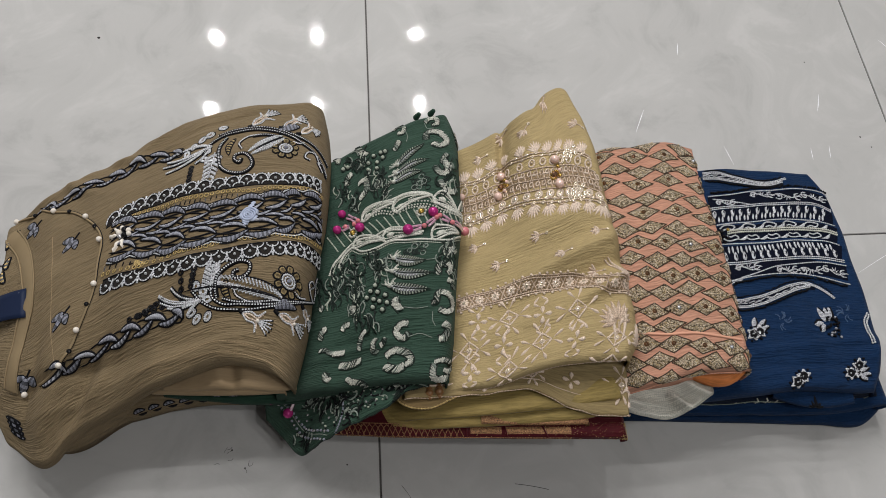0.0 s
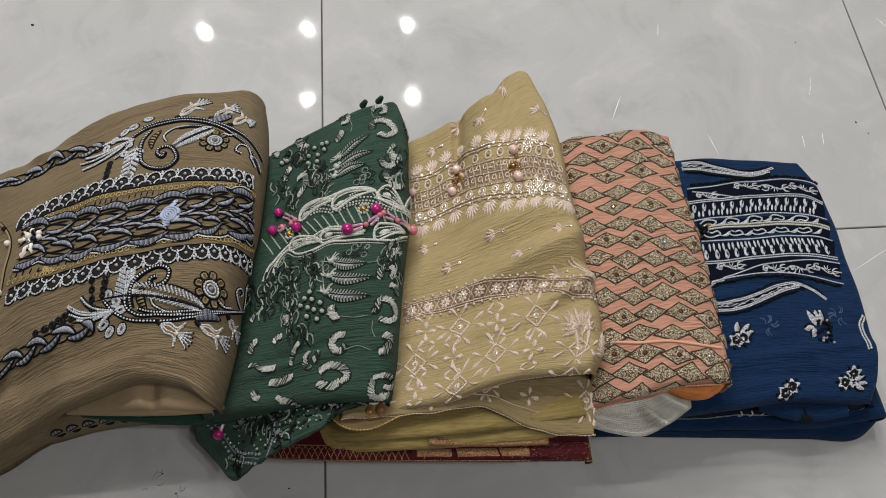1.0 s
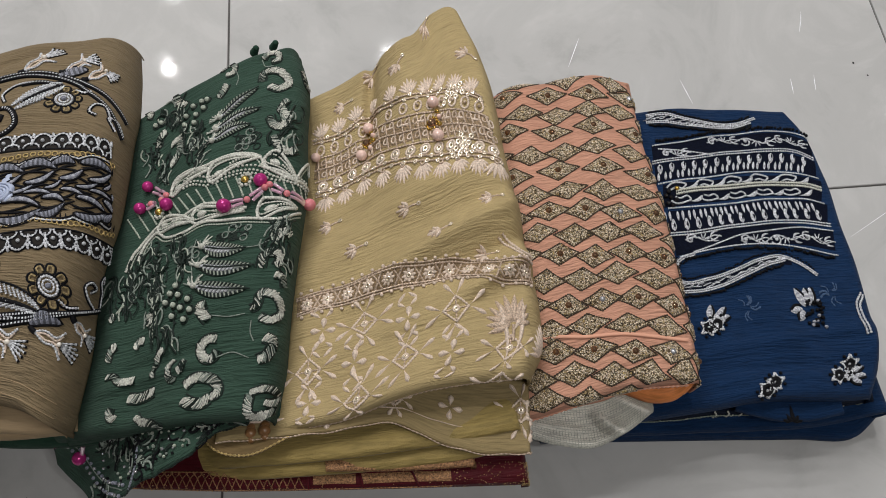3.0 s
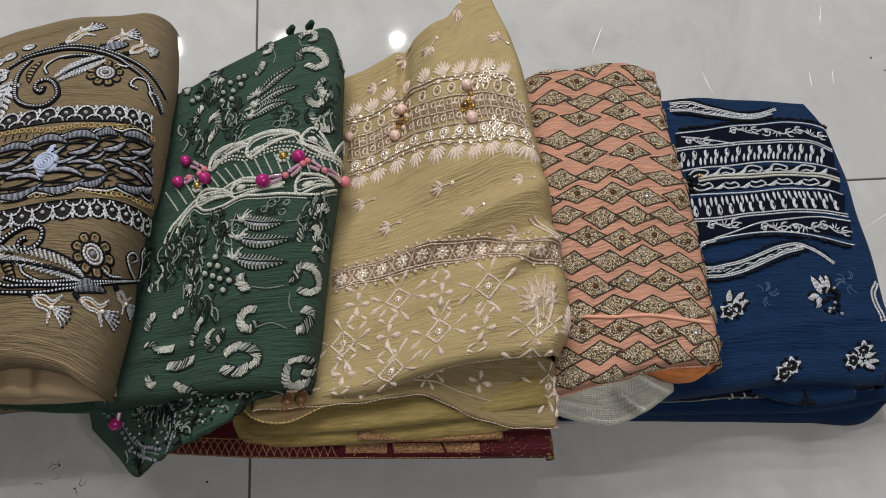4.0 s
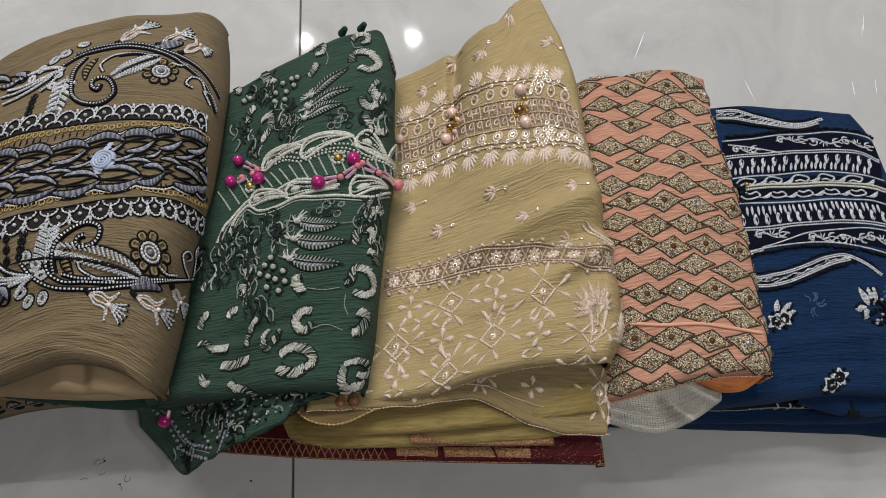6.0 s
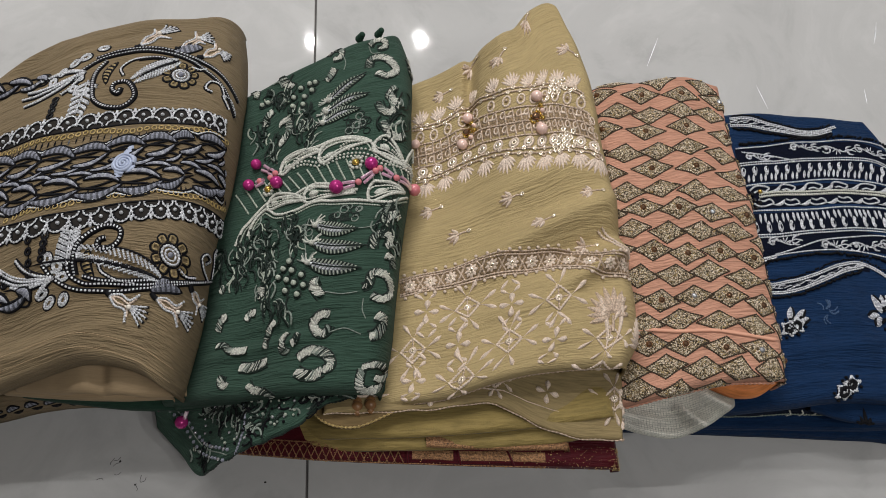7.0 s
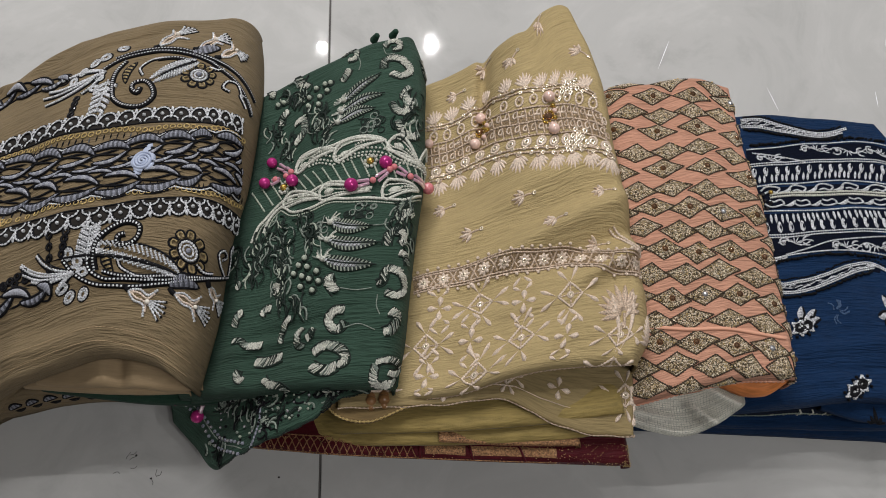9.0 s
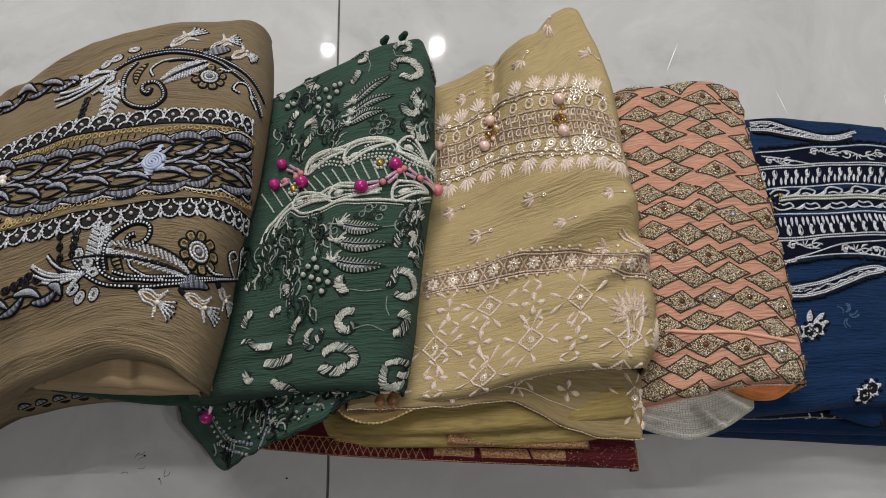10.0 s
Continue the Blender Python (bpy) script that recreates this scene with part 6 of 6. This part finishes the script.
# navy layers below the blue top
B = THINGS["blue"]
# recessed layers: near-black navy cloth, with the shade of the gaps in its colour
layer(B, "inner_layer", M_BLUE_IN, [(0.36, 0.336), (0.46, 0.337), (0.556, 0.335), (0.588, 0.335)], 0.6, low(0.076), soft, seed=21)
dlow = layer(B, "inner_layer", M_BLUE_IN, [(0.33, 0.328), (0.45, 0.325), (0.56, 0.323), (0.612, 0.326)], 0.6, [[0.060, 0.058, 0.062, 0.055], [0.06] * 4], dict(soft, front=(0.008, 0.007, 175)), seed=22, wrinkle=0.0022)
layer(B, "inner_layer", M_BLUE, [(0.32, 0.319), (0.45, 0.313), (0.55, 0.309), (0.628, 0.316)], 0.6, low(0.046), dict(soft, front=(0.007, 0.006, 175)), seed=23, wrinkle=0.0022)
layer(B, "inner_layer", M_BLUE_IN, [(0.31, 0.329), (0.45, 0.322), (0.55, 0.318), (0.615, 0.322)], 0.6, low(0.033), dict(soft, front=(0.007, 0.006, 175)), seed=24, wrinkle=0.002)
d = layer(B, "bottom_layer", M_BLUE, [(0.30, 0.322), (0.45, 0.311), (0.55, 0.303), (0.605, 0.300), (0.630, 0.316)], 0.62, [[0.019] * 5] * 2, dict(right=(0.01, 0.009, 175), front=(0.009, 0.0085, 178), back=(0.01, 0.01, 90)), seed=25, wrinkle=0.001)
dflap = layer(B, "folded_flap", M_BLUE, [(0.47, 0.326), (0.505, 0.314), (0.54, 0.311), (0.568, 0.314)], 0.5, [[0.070, 0.069, 0.069, 0.070], [0.07] * 4], dict(right=(0.002, 0.003, 120), front=(0.003, 0.004, 140), back=(0.01, 0.01, 90)), "navy folded flap", 26, 0.001)
w = Sew(dflap, B)
for k in range(5):
    p = w.spot((0.42, 0.035), [(0.001, 0), (0.010, 0)], 20 + 34 * k)
    w.leaf(p[0], p[1], 0.0045, T_BLACK, height=0.0014)
w.done("dark_leaf", "black stitched leaf")
w = Sew(dlow, B)
for k in range(3):
    zu = 0.36 + 0.035 * k
    w.cord([(zu, 0.02), (zu + 0.008, 0.035), (zu + 0.002, 0.05), (zu + 0.010, 0.065), (zu + 0.004, 0.08)], 0.0009, T_CREAM, lift=0.0006, smooth=False)
    w.done("zigzag_stitch", "cream zigzag stitch")
for k in range(14):
    u = 0.12 + 0.05 * k + w.rng.uniform(-0.01, 0.01)
    w.cord([(u, 0.02), (u + w.rng.uniform(0, 0.02), 0.06)], 0.0007, T_SAGE if k % 3 else T_CREAM, lift=0.0004, smooth=False)
w.cord(np.c_[np.linspace(0.05, 0.6, 40), 0.05 + 0.012 * np.sin(np.linspace(0, 14, 40))], 0.0008, T_SAGE, knots=0.4, lift=0.0004)
w.done("inner_stitching", "pale stitching on the inner layer")

# peach lining and white net below the orange top
O = THINGS["orange"]
layer(O, "lining", M_ORANGE_IN, [(0.36, 0.342), (0.385, 0.331), (0.40, 0.331), (0.417, 0.341)], 0.5, [[0.118, 0.118, 0.122, 0.135], [0.13] * 4], dict(right=(0.008, 0.012, 170), front=(0.008, 0.010, 170), back=(0.01, 0.01, 90)), "bright orange satin lining", 31, 0.002)
layer(O, "inner_layer", M_ORANGE, [(0.25, 0.330), (0.33, 0.337), (0.40, 0.346), (0.424, 0.348)], 0.63, [[0.120] * 4, [0.115] * 4], dict(right=(0.012, 0.03, 150), front=(0.01, 0.02, 150), back=(0.01, 0.02, 120)), seed=32)

net = thing("net_cloth", (0.33, 0.36, 0.0), "crumpled white net cloth tucked under the peach dress", "cloth", "folded clothes on the floor")
dnet = layer(net, "net_sheet", M_WHITE, [(0.27, 0.318), (0.30, 0.307), (0.338, 0.304), (0.356, 0.310), (0.386, 0.327)], 0.42, [[0.098, 0.094, 0.090, 0.100, 0.100], [0.115, 0.112, 0.11, 0.112, 0.115]],
             dict(right=(0.004, 0.004, 120), front=(0.004, 0.006, 120), back=(0.01, 0.01, 90)), "", 33, 0.004, 90, 60, 0.0008,
             creases=[((0.335, 0.33), (0.365, 0.30), 0.004, 0.008), ((0.35, 0.34), (0.385, 0.322), 0.004, 0.007), ((0.28, 0.325), (0.33, 0.315), 0.003, 0.003)])
w = Sew(dnet, net)
for v in np.linspace(0.03, 0.4, 26):
    w.cord(np.c_[np.linspace(0.02, 0.95, 40), np.full(40, v)], 0.00025, T_CREAM, lift=0.0004, k=3, step=0.004)
for u in np.linspace(0.02, 0.95, 54):
    w.cord(np.c_[np.full(12, u), np.linspace(0.03, 0.4, 12)], 0.00025, T_CREAM, lift=0.0004, k=3, step=0.004)
w.done("net_mesh", "open white mesh threads")

# yellow dress: sheer net hem and mustard layers
Y = THINGS["yellow"]
dn = layer(Y, "sheer_hem", M_NET, [(0.03, 0.322), (0.12, 0.322), (0.165, 0.324), (0.194, 0.309), (0.228, 0.297), (0.268, 0.294)], 0.40,
           [[0.158, 0.160, 0.163, 0.160, 0.152, 0.148], [0.12, 0.13, 0.14, 0.15, 0.155, 0.15]], dict(right=(0.003, 0.004, 100), front=(0.003, 0.004, 100), back=(0.01, 0.01, 90)), "sheer yellow net with champagne embroidery", 41, 0.0016, 110, 60, 0.0006,
           right=[(0.268, 0.294), (0.273, 0.34), (0.276, 0.40)])
w = Sew(dn, Y)
for c in ((0.60, 0.34), (0.93, 0.22)):
    lattice_flower(w, c, 0.010)
lattice_star(w, (0.785, 0.34), 0.9)
lattice_star(w, (0.45, 0.30), 0.6)
lattice_flower(w, (0.28, 0.2), 0.010)
w.cord(np.c_[np.linspace(0.0, 0.97, 90), 0.05 + 0.012 * np.sin(np.linspace(0, 60, 90))], 0.0006, T_PINKGOLD, knots=0.5, pitch=0.003, lift=0.0006)
w.done("hem_scallop", "gold scalloped net hem")
layer(Y, "mustard_layer", M_MUSTARD, [(-0.01, 0.312), (0.05, 0.306), (0.12, 0.303), (0.20, 0.306), (0.262, 0.312)], 0.42, [[0.105, 0.140, 0.153, 0.156, 0.156], [0.09, 0.10, 0.11, 0.12, 0.12]], dict(right=(0.008, 0.006, 170), front=(0.009, 0.006, 176), back=(0.01, 0.01, 120)), "mustard silk lining fold", 42, 0.0012)
layer(Y, "mustard_layer", M_MUSTARD, [(-0.035, 0.307), (0.02, 0.300), (0.109, 0.294), (0.18, 0.293), (0.236, 0.297), (0.258, 0.303)], 0.42, [[0.095, 0.120, 0.138, 0.145, 0.146, 0.146], [0.08, 0.09, 0.10, 0.10, 0.11, 0.11]], dict(right=(0.008, 0.006, 170), front=(0.009, 0.006, 176), back=(0.01, 0.01, 120)), "mustard silk lining fold", 43, 0.0012)
# folded sheer tab with wooden drop beads
M_TAB = fabric("brown sheer net", (0.24, 0.165, 0.075), 0.6, 0.4, alpha=0.8)
dt = layer(Y, "sheer_tab", M_TAB, [(0.015, 0.332), (0.03, 0.316), (0.052, 0.310), (0.078, 0.318), (0.10, 0.328)], 0.38, [[0.150, 0.152, 0.156, 0.158, 0.160], [0.12, 0.13, 0.14, 0.14, 0.14]], dict(right=(0.003, 0.003, 100), front=(0.003, 0.003, 100), back=(0.01, 0.01, 90)), "sheer net tab", 44, 0.0012, 50, 40, 0.0006)
w = Sew(dt, Y)
M_AMBER = mat("brown wooden bead", (0.22, 0.11, 0.045), 0.3)
for c in ((0.42, 0.30), (0.52, 0.28)):
    for k in range(5):
        w.bead(w.spot(c, [(0, 0.009 - 0.0042 * k)])[0], (0.003, 0.0034, 0.0042, 0.005, 0.0032)[k], M_AMBER, seg=10, rows=7)
    w.done("drop_bead", "brown drop bead string")
w.cord(np.c_[np.linspace(0.05, 0.95, 40), np.full(40, 0.06)], 0.0009, T_GOLD, knots=0.5, lift=0.0006)
w.done("tab_edging")

# maroon brocade
mar = thing("brocade_cloth", (0.1, 0.42, 0.0), "folded maroon silk brocade with woven gold border", "cloth", "folded clothes on the floor")
dm = layer(mar, "brocade_fold", M_MAROON, [(-0.05, 0.303), (0.02, 0.293), (0.10, 0.285), (0.19, 0.278), (0.266, 0.273)], 0.42, [[0.105, 0.120, 0.131, 0.136, 0.138], [0.08, 0.09, 0.10, 0.11, 0.115]],
           dict(right=(0.006, 0.008, 175), front=(0.011, 0.0072, 176), back=(0.01, 0.01, 120)), "", 51, 0.0008, 140, 60)
w = Sew(dm, mar)
M_BROCADE = thread("woven gold brocade", (0.34, 0.18, 0.085), 0.4, 0.5, vary=0.95)
for a, b in ((0.385, 0.47), (0.48, 0.66)):
    w.patch(spline([(a, 0.092), ((a + b) / 2, 0.094), (b, 0.092)]), 0.008, M_BROCADE, 0.0004)
    w.done("gold_border", "woven gold border")
for i in range(22):
    u = 0.01 + 0.016 * i
    w.cord([(u, 0.068), (u + 0.02, 0.128)], 0.0005, M_BROCADE, lift=0.0003, smooth=False)
    w.cord([(u + 0.02, 0.068), (u, 0.128)], 0.0005, M_BROCADE, lift=0.0006, smooth=False)
w.done("border_lattice", "dull gold lattice lines on maroon")
for i in range(3):
    u = 0.375 + 0.10 * i
    w.cord([(u + 0.01 * (i % 3), 0.066), (u, 0.13)], 0.0010, M_MAROON, lift=0.0006, smooth=False)
    w.done("border_bar", "maroon bar over gold")
for vv in (0.060, 0.134):
    w.cord([(0.0, vv), (0.3, vv), (0.66, vv)], 0.0006, M_BROCADE, lift=0.0003, knots=0.4)
    w.done("border_line", "thin woven gold line")
for i in range(420):
    w.bead((w.rng.uniform(0.02, 0.93) if i % 2 else w.rng.uniform(0.64, 0.93), w.rng.uniform(0.03, 0.14)), w.rng.uniform(0.0003, 0.0006), T_GOLD, lift=0.0004, seg=4, rows=3)
w.done("gold_flecks", "gold thread flecks")
layer(mar, "patterned_fold", M_BROCADE, [(0.11, 0.296), (0.17, 0.291), (0.225, 0.289)], 0.40, [[0.143] * 3, [0.10] * 3], dict(right=(0.004, 0.003, 170), front=(0.005, 0.003, 170), back=(0.01, 0.01, 90)), "dull gold patterned fold", 52, 0.0006)

# green dress: embroidered panel that hangs over the front
G = THINGS["green"]
dg = layer(G, "hanging_panel", M_GREEN, [(-0.128, 0.335), (-0.108, 0.313), (-0.088, 0.292), (-0.058, 0.297), (-0.024, 0.303), (0.010, 0.313), (0.029, 0.327), (0.055, 0.333)], 0.375,
           [[0.055, 0.049, 0.056, 0.100, 0.142, 0.160, 0.166, 0.168], [0.10, 0.105, 0.115, 0.13, 0.142, 0.152, 0.158, 0.160]], dict(right=(0.003, 0.003, 100), front=(0.002, 0.003, 90), back=(0.01, 0.01, 90)), "green panel with dark beadwork", 61, 0.0022, 120, 70, 0.0012)
w = Sew(dg, G)
for i in range(17):
    c = (0.10 + 0.016 * i, 0.55 - 0.028 * i)
    for sd in (-1, 1):
        w.bead(w.spot(c, [(sd * 0.0030, sd * 0.0034)])[0], 0.0017, T_LILAC if i % 3 else M_SILVER, seg=6, rows=4)
w.cord([(0.10, 0.55), (0.36, 0.10)], 0.0006, T_SAGE, smooth=False)
w.done("bead_string", "double row of silver beads")
for k in range(46):
    c = (0.22 + 0.0155 * k + w.rng.uniform(-0.01, 0.01), w.rng.uniform(0.16, 0.85))
    a = w.rng.uniform(0, 180)
    for e in range(8):
        p = w.spot(c, [(w.rng.uniform(-0.009, 0.009), w.rng.uniform(-0.009, 0.009))])[0]
        bow = w.rng.choice((-1, 1)) * 0.0022
        w.cord(w.spot(p, [(-0.005, 0), (-0.0015, bow), (0.002, bow), (0.0055, 0)], a + w.rng.uniform(-40, 40)), w.rng.uniform(0.0007, 0.0012), (T_DGREEN, T_BLACK, T_SAGE, T_DGREEN)[e % 4], lift=0.0005 * (e % 3), k=4)
    if k % 3 == 0:
        comb(w, w.spot(c, [(-0.004, 0.003), (0, 0.0055), (0.004, 0.002)]), 0.0028, T_SAGE, T_BGREEN)
for k in range(220):
    w.bead((w.rng.uniform(0.24, 0.92), w.rng.uniform(0.15, 0.85)), w.rng.uniform(0.0010, 0.0016), (T_SAGE, M_SILVER, T_BLACK, T_BGREEN)[k % 4], seg=6, rows=4)
w.done("dark_beadwork", "dense dark green and silver beadwork")
w.cord(np.c_[np.linspace(0.26, 0.98, 90), 0.03 + 0.02 * np.sin(np.linspace(0, 70, 90))], 0.0007, T_DGREEN, knots=0.5, pitch=0.003, lift=0.0004)
w.cord([(0.40, 0.05), (0.43, 0.3), (0.42, 0.5)], 0.0012, T_LILAC, knots=0.4)
w.cord([(0.50, 0.08), (0.50, 0.3), (0.53, 0.5)], 0.0010, T_DGREEN, knots=0.4)
w.done("panel_edging", "sage crocheted edging")
for c in ((0.06, 0.62), (0.16, 0.48)):
    w.bead(c, 0.0058, M_MAGENTA, lift=0.006, seg=18, rows=12)
    w.done("magenta_bead", "shiny magenta pearl bead")
    w.cord([w.spot(c, [(0.002, 0.004)])[0], w.spot(c, [(0.006, 0.02)])[0]], 0.002, M_CRYSTAL, lift=0.004, smooth=False, k=6, flat=1)
    w.done("crystal_tube", "clear pink glass tube bead")
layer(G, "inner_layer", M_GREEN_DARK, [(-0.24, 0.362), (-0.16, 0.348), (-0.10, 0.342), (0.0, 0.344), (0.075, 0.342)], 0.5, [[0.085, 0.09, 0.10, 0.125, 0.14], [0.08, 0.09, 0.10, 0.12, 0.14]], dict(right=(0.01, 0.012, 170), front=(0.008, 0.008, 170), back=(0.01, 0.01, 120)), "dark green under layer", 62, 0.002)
layer(G, "inner_layer", M_GREEN, [(-0.10, 0.341), (0.0, 0.337), (0.05, 0.336), (0.083, 0.335)], 0.64, [[0.11, 0.135, 0.155, 0.160], [0.10, 0.13, 0.15, 0.155]], dict(right=(0.014, 0.012, 170), front=(0.008, 0.006, 170), back=(0.012, 0.012, 120)), "", 63, 0.0014)

# tan shirt: plain inner folds, body below, label
T = THINGS["tan"]
layer(T, "inner_fold", M_TAN_IN, [(-0.235, 0.362), (-0.19, 0.354), (-0.14, 0.349), (-0.10, 0.345), (-0.086, 0.347)], 0.6, [[0.106, 0.123, 0.136, 0.139, 0.139], [0.14, 0.15, 0.16, 0.165, 0.165]], dict(right=(0.012, 0.016, 170), front=(0.006, 0.007, 172), back=(0.01, 0.01, 120)), "plain smooth tan inner fold", 71, 0.003, 90, 60, creases=[((-0.16, 0.40), (-0.15, 0.34), 0.008, -0.008)])
layer(T, "inner_fold", M_TAN_IN, [(-0.25, 0.362), (-0.19, 0.352), (-0.14, 0.346), (-0.098, 0.346)], 0.6, [[0.095, 0.112, 0.125, 0.128], [0.12] * 4], dict(right=(0.012, 0.012, 170), front=(0.006, 0.007, 172), back=(0.01, 0.01, 120)), "plain smooth tan inner fold", 72, 0.002)
dl = layer(T, "lower_layer", M_TAN, [(-0.35, 0.345), (-0.28, 0.352), (-0.22, 0.356), (-0.16, 0.352), (-0.12, 0.352)], 0.62, [[0.04, 0.055, 0.08, 0.10, 0.105], [0.05, 0.08, 0.10, 0.11, 0.11]], dict(right=(0.012, 0.02, 150), front=(0.014, 0.03, 120), back=(0.02, 0.05, 100)), "", 73, 0.002)
w = Sew(dl, T)
for k in range(9):
    c = (0.25 + 0.07 * k, 0.05)
    p = w.spot(c, [(0, 0), (0.016, 0.003)])
    w.leaf(p[0], p[1], 0.008, T_GREY, bend=0.15, stripes=7, m2=T_LILAC, edge=T_BLACK, edge_r=0.0011)
    p = w.spot(c, [(0.004, -0.005), (0.018, -0.003)])
    w.leaf(p[0], p[1], 0.006, T_BLACK, bend=-0.15)
w.done("edge_braid", "black braid on the lower edge")
layer(T, "lower_layer", M_TAN, [(-0.42, 0.34), (-0.36, 0.32), (-0.30, 0.348), (-0.2, 0.38), (-0.12, 0.39)], 0.60, [[0.05, 0.06, 0.07, 0.10, 0.12], [0.06, 0.08, 0.10, 0.12, 0.13]], dict(right=(0.02, 0.06, 110), front=(0.01, 0.05, 95), back=(0.02, 0.06, 95), left=(0.02, 0.05, 95)), "", 74, 0.002)

# navy woven label on the collar
lab = Soup()
d = DR["tan"]
pts = np.array([(0.03, 0.56), (0.115, 0.557), (0.125, 0.465), (0.048, 0.47)])
P, N = d.at(pts, np.full(4, 0.004))
P[0] += (-0.012, 0, 0.0)
P[3] += (-0.012, 0, 0.0)
g = np.linspace(0, 1, 7)
top = np.array([[(P[3] * (1 - a) + P[2] * a) * (1 - b) + (P[0] * (1 - a) + P[1] * a) * b + np.array((0, 0, 0.0025 * math.sin(math.pi * a))) for a in g] for b in g])
low_ = top - np.array((0, 0, 0.0012))
q = [(i * 7 + j, i * 7 + j + 1, (i + 1) * 7 + j + 1, (i + 1) * 7 + j) for i in range(6) for j in range(6)]
lab.add(top, q)
lab.add(low_, [f[::-1] for f in q])
edge = [(0, j) for j in range(7)] + [(i, 6) for i in range(1, 7)] + [(6, j) for j in range(5, -1, -1)] + [(i, 0) for i in range(5, 0, -1)]
ids = [i * 7 + j for i, j in edge]
lab.f += [(ids[k], ids[k] + 49, ids[(k + 1) % len(ids)] + 49, ids[(k + 1) % len(ids)]) for k in range(len(ids))]
label_ob = under(T, piece("label", lab, M_LABEL, None, "small navy woven neck label"))
w = Sew(DR["tan"], T)
w.cord([(0.02, 0.545), (0.05, 0.560), (0.08, 0.540), (0.10, 0.55)], 0.0005, T_LILAC, lift=0.007)
w.done("label_thread", "loose pale thread on the label")

# added cloths, assumed to carry the pile; coloured dark like the shade there
sup = thing("cloth_pile", (0.05, 0.47, 0.0), "assumed cloths added under the pile, unseen, coloured dark as the shade there", "cloth", "folded clothes on the floor")
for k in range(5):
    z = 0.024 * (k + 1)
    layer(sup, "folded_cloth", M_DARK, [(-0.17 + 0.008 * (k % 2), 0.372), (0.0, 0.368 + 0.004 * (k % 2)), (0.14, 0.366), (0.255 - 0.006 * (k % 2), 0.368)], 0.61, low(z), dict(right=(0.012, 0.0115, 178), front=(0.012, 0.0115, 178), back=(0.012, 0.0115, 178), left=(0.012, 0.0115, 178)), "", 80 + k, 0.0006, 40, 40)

# ---- dust and marks on the floor ----
M_SPECK = mat("dark dust speck", (0.02, 0.018, 0.016), 0.9)
rng = random.Random(12)


def speck(x, y, r, m=M_SPECK, name="dust_speck", label="tiny dark dust speck on the floor tile"):
    s = Soup()
    k = 7
    a0 = rng.uniform(0, 6)
    s.add([(r * rng.uniform(0.7, 1.2) * math.cos(a0 + i * math.tau / k), r * rng.uniform(0.7, 1.2) * math.sin(a0 + i * math.tau / k), 0) for i in range(k)] + [(0, 0, r * 0.6)], [(i, (i + 1) % k, k) for i in range(k)])
    ob = tagged(piece(name, s, m), label, "dust", "dust on the floor")
    ob.location = (x, y, 0.0003)


for x, y, r in ((-0.412, 0.961, 0.0026), (0.701, 0.886, 0.0013), (0.748, 0.739, 0.0016), (0.76, 0.72, 0.0012), (-0.039, 0.29, 0.0012), (-0.176, 0.315, 0.0012), (-0.16, 0.293, 0.001)):
    speck(x, y, r)


def hair(points, r=0.0002):
    cu = bpy.data.curves.new("stray_thread", "CURVE")
    cu.dimensions, cu.bevel_depth, cu.bevel_resolution = "3D", r, 1
    sp = cu.splines.new("NURBS")
    sp.points.add(len(points) - 1)
    for p, c in zip(sp.points, points):
        p.co = (*c, 0.0006, 1)
    sp.use_endpoint_u = True
    cu.materials.append(M_SPECK)
    tagged(new("stray_thread", cu), "thin dark stray thread lying on the floor", "thread", "dust on the floor")


for x, y, n in ((-0.178, 0.318, 3), (-0.16, 0.296, 3), (-0.185, 0.30, 2)):
    for k in range(n):
        a = rng.uniform(0, 6.3)
        px, py = x + rng.uniform(-0.006, 0.006), y + rng.uniform(-0.006, 0.006)
        pts = [(px, py)]
        for j in range(4):
            a += rng.uniform(-1.3, 1.3)
            px, py = px + 0.002 * math.cos(a), py + 0.002 * math.sin(a)
            pts.append((px, py))
        hair(pts)
hair([(0.025, 0.262), (0.030, 0.255), (0.036, 0.248), (0.038, 0.240)])
hair([(0.16, 0.256), (0.18, 0.253), (0.20, 0.247)], 0.0003)

# scratches that catch the lamps; the glint is put into a pale colour
M_SCRATCH = mat("floor scratch with painted glint", (0.85, 0.86, 0.88), 0.35)
for (x0, y0), (x1, y1), wd in (((0.420, 0.800), (0.400, 0.758), 0.0011), ((0.706, 0.822), (0.698, 0.795), 0.0010), ((0.703, 0.812), (0.694, 0.788), 0.0007), ((0.694, 0.725), (0.690, 0.703), 0.0010), ((0.664, 0.722), (0.662, 0.700), 0.0010), ((0.530, 0.73), (0.538, 0.695), 0.0008), ((0.735, 0.545), (0.672, 0.512), 0.0008), ((0.50, 0.93), (0.495, 0.905), 0.001), ((0.84, 0.93), (0.855, 0.905), 0.001)):
    s = Soup()
    n = np.array((y0 - y1, x1 - x0)) / math.hypot(x1 - x0, y1 - y0)
    row = []
    for k in range(9):
        q = k / 8
        h = wd * 0.5 * math.sin(math.pi * (0.06 + 0.88 * q)) * rng.uniform(0.7, 1.2)
        p = np.array((x0 + (x1 - x0) * q, y0 + (y1 - y0) * q))
        row += [(*(p + n * h), 0.0004), (*(p - n * h), 0.0004)]
    s.add(row, [(2 * k, 2 * k + 1, 2 * k + 3, 2 * k + 2) for k in range(8)])
    tagged(piece("scratch", s, M_SCRATCH), "short scratch in the floor polish, its glint painted pale", "scratch", "scratches on the floor")
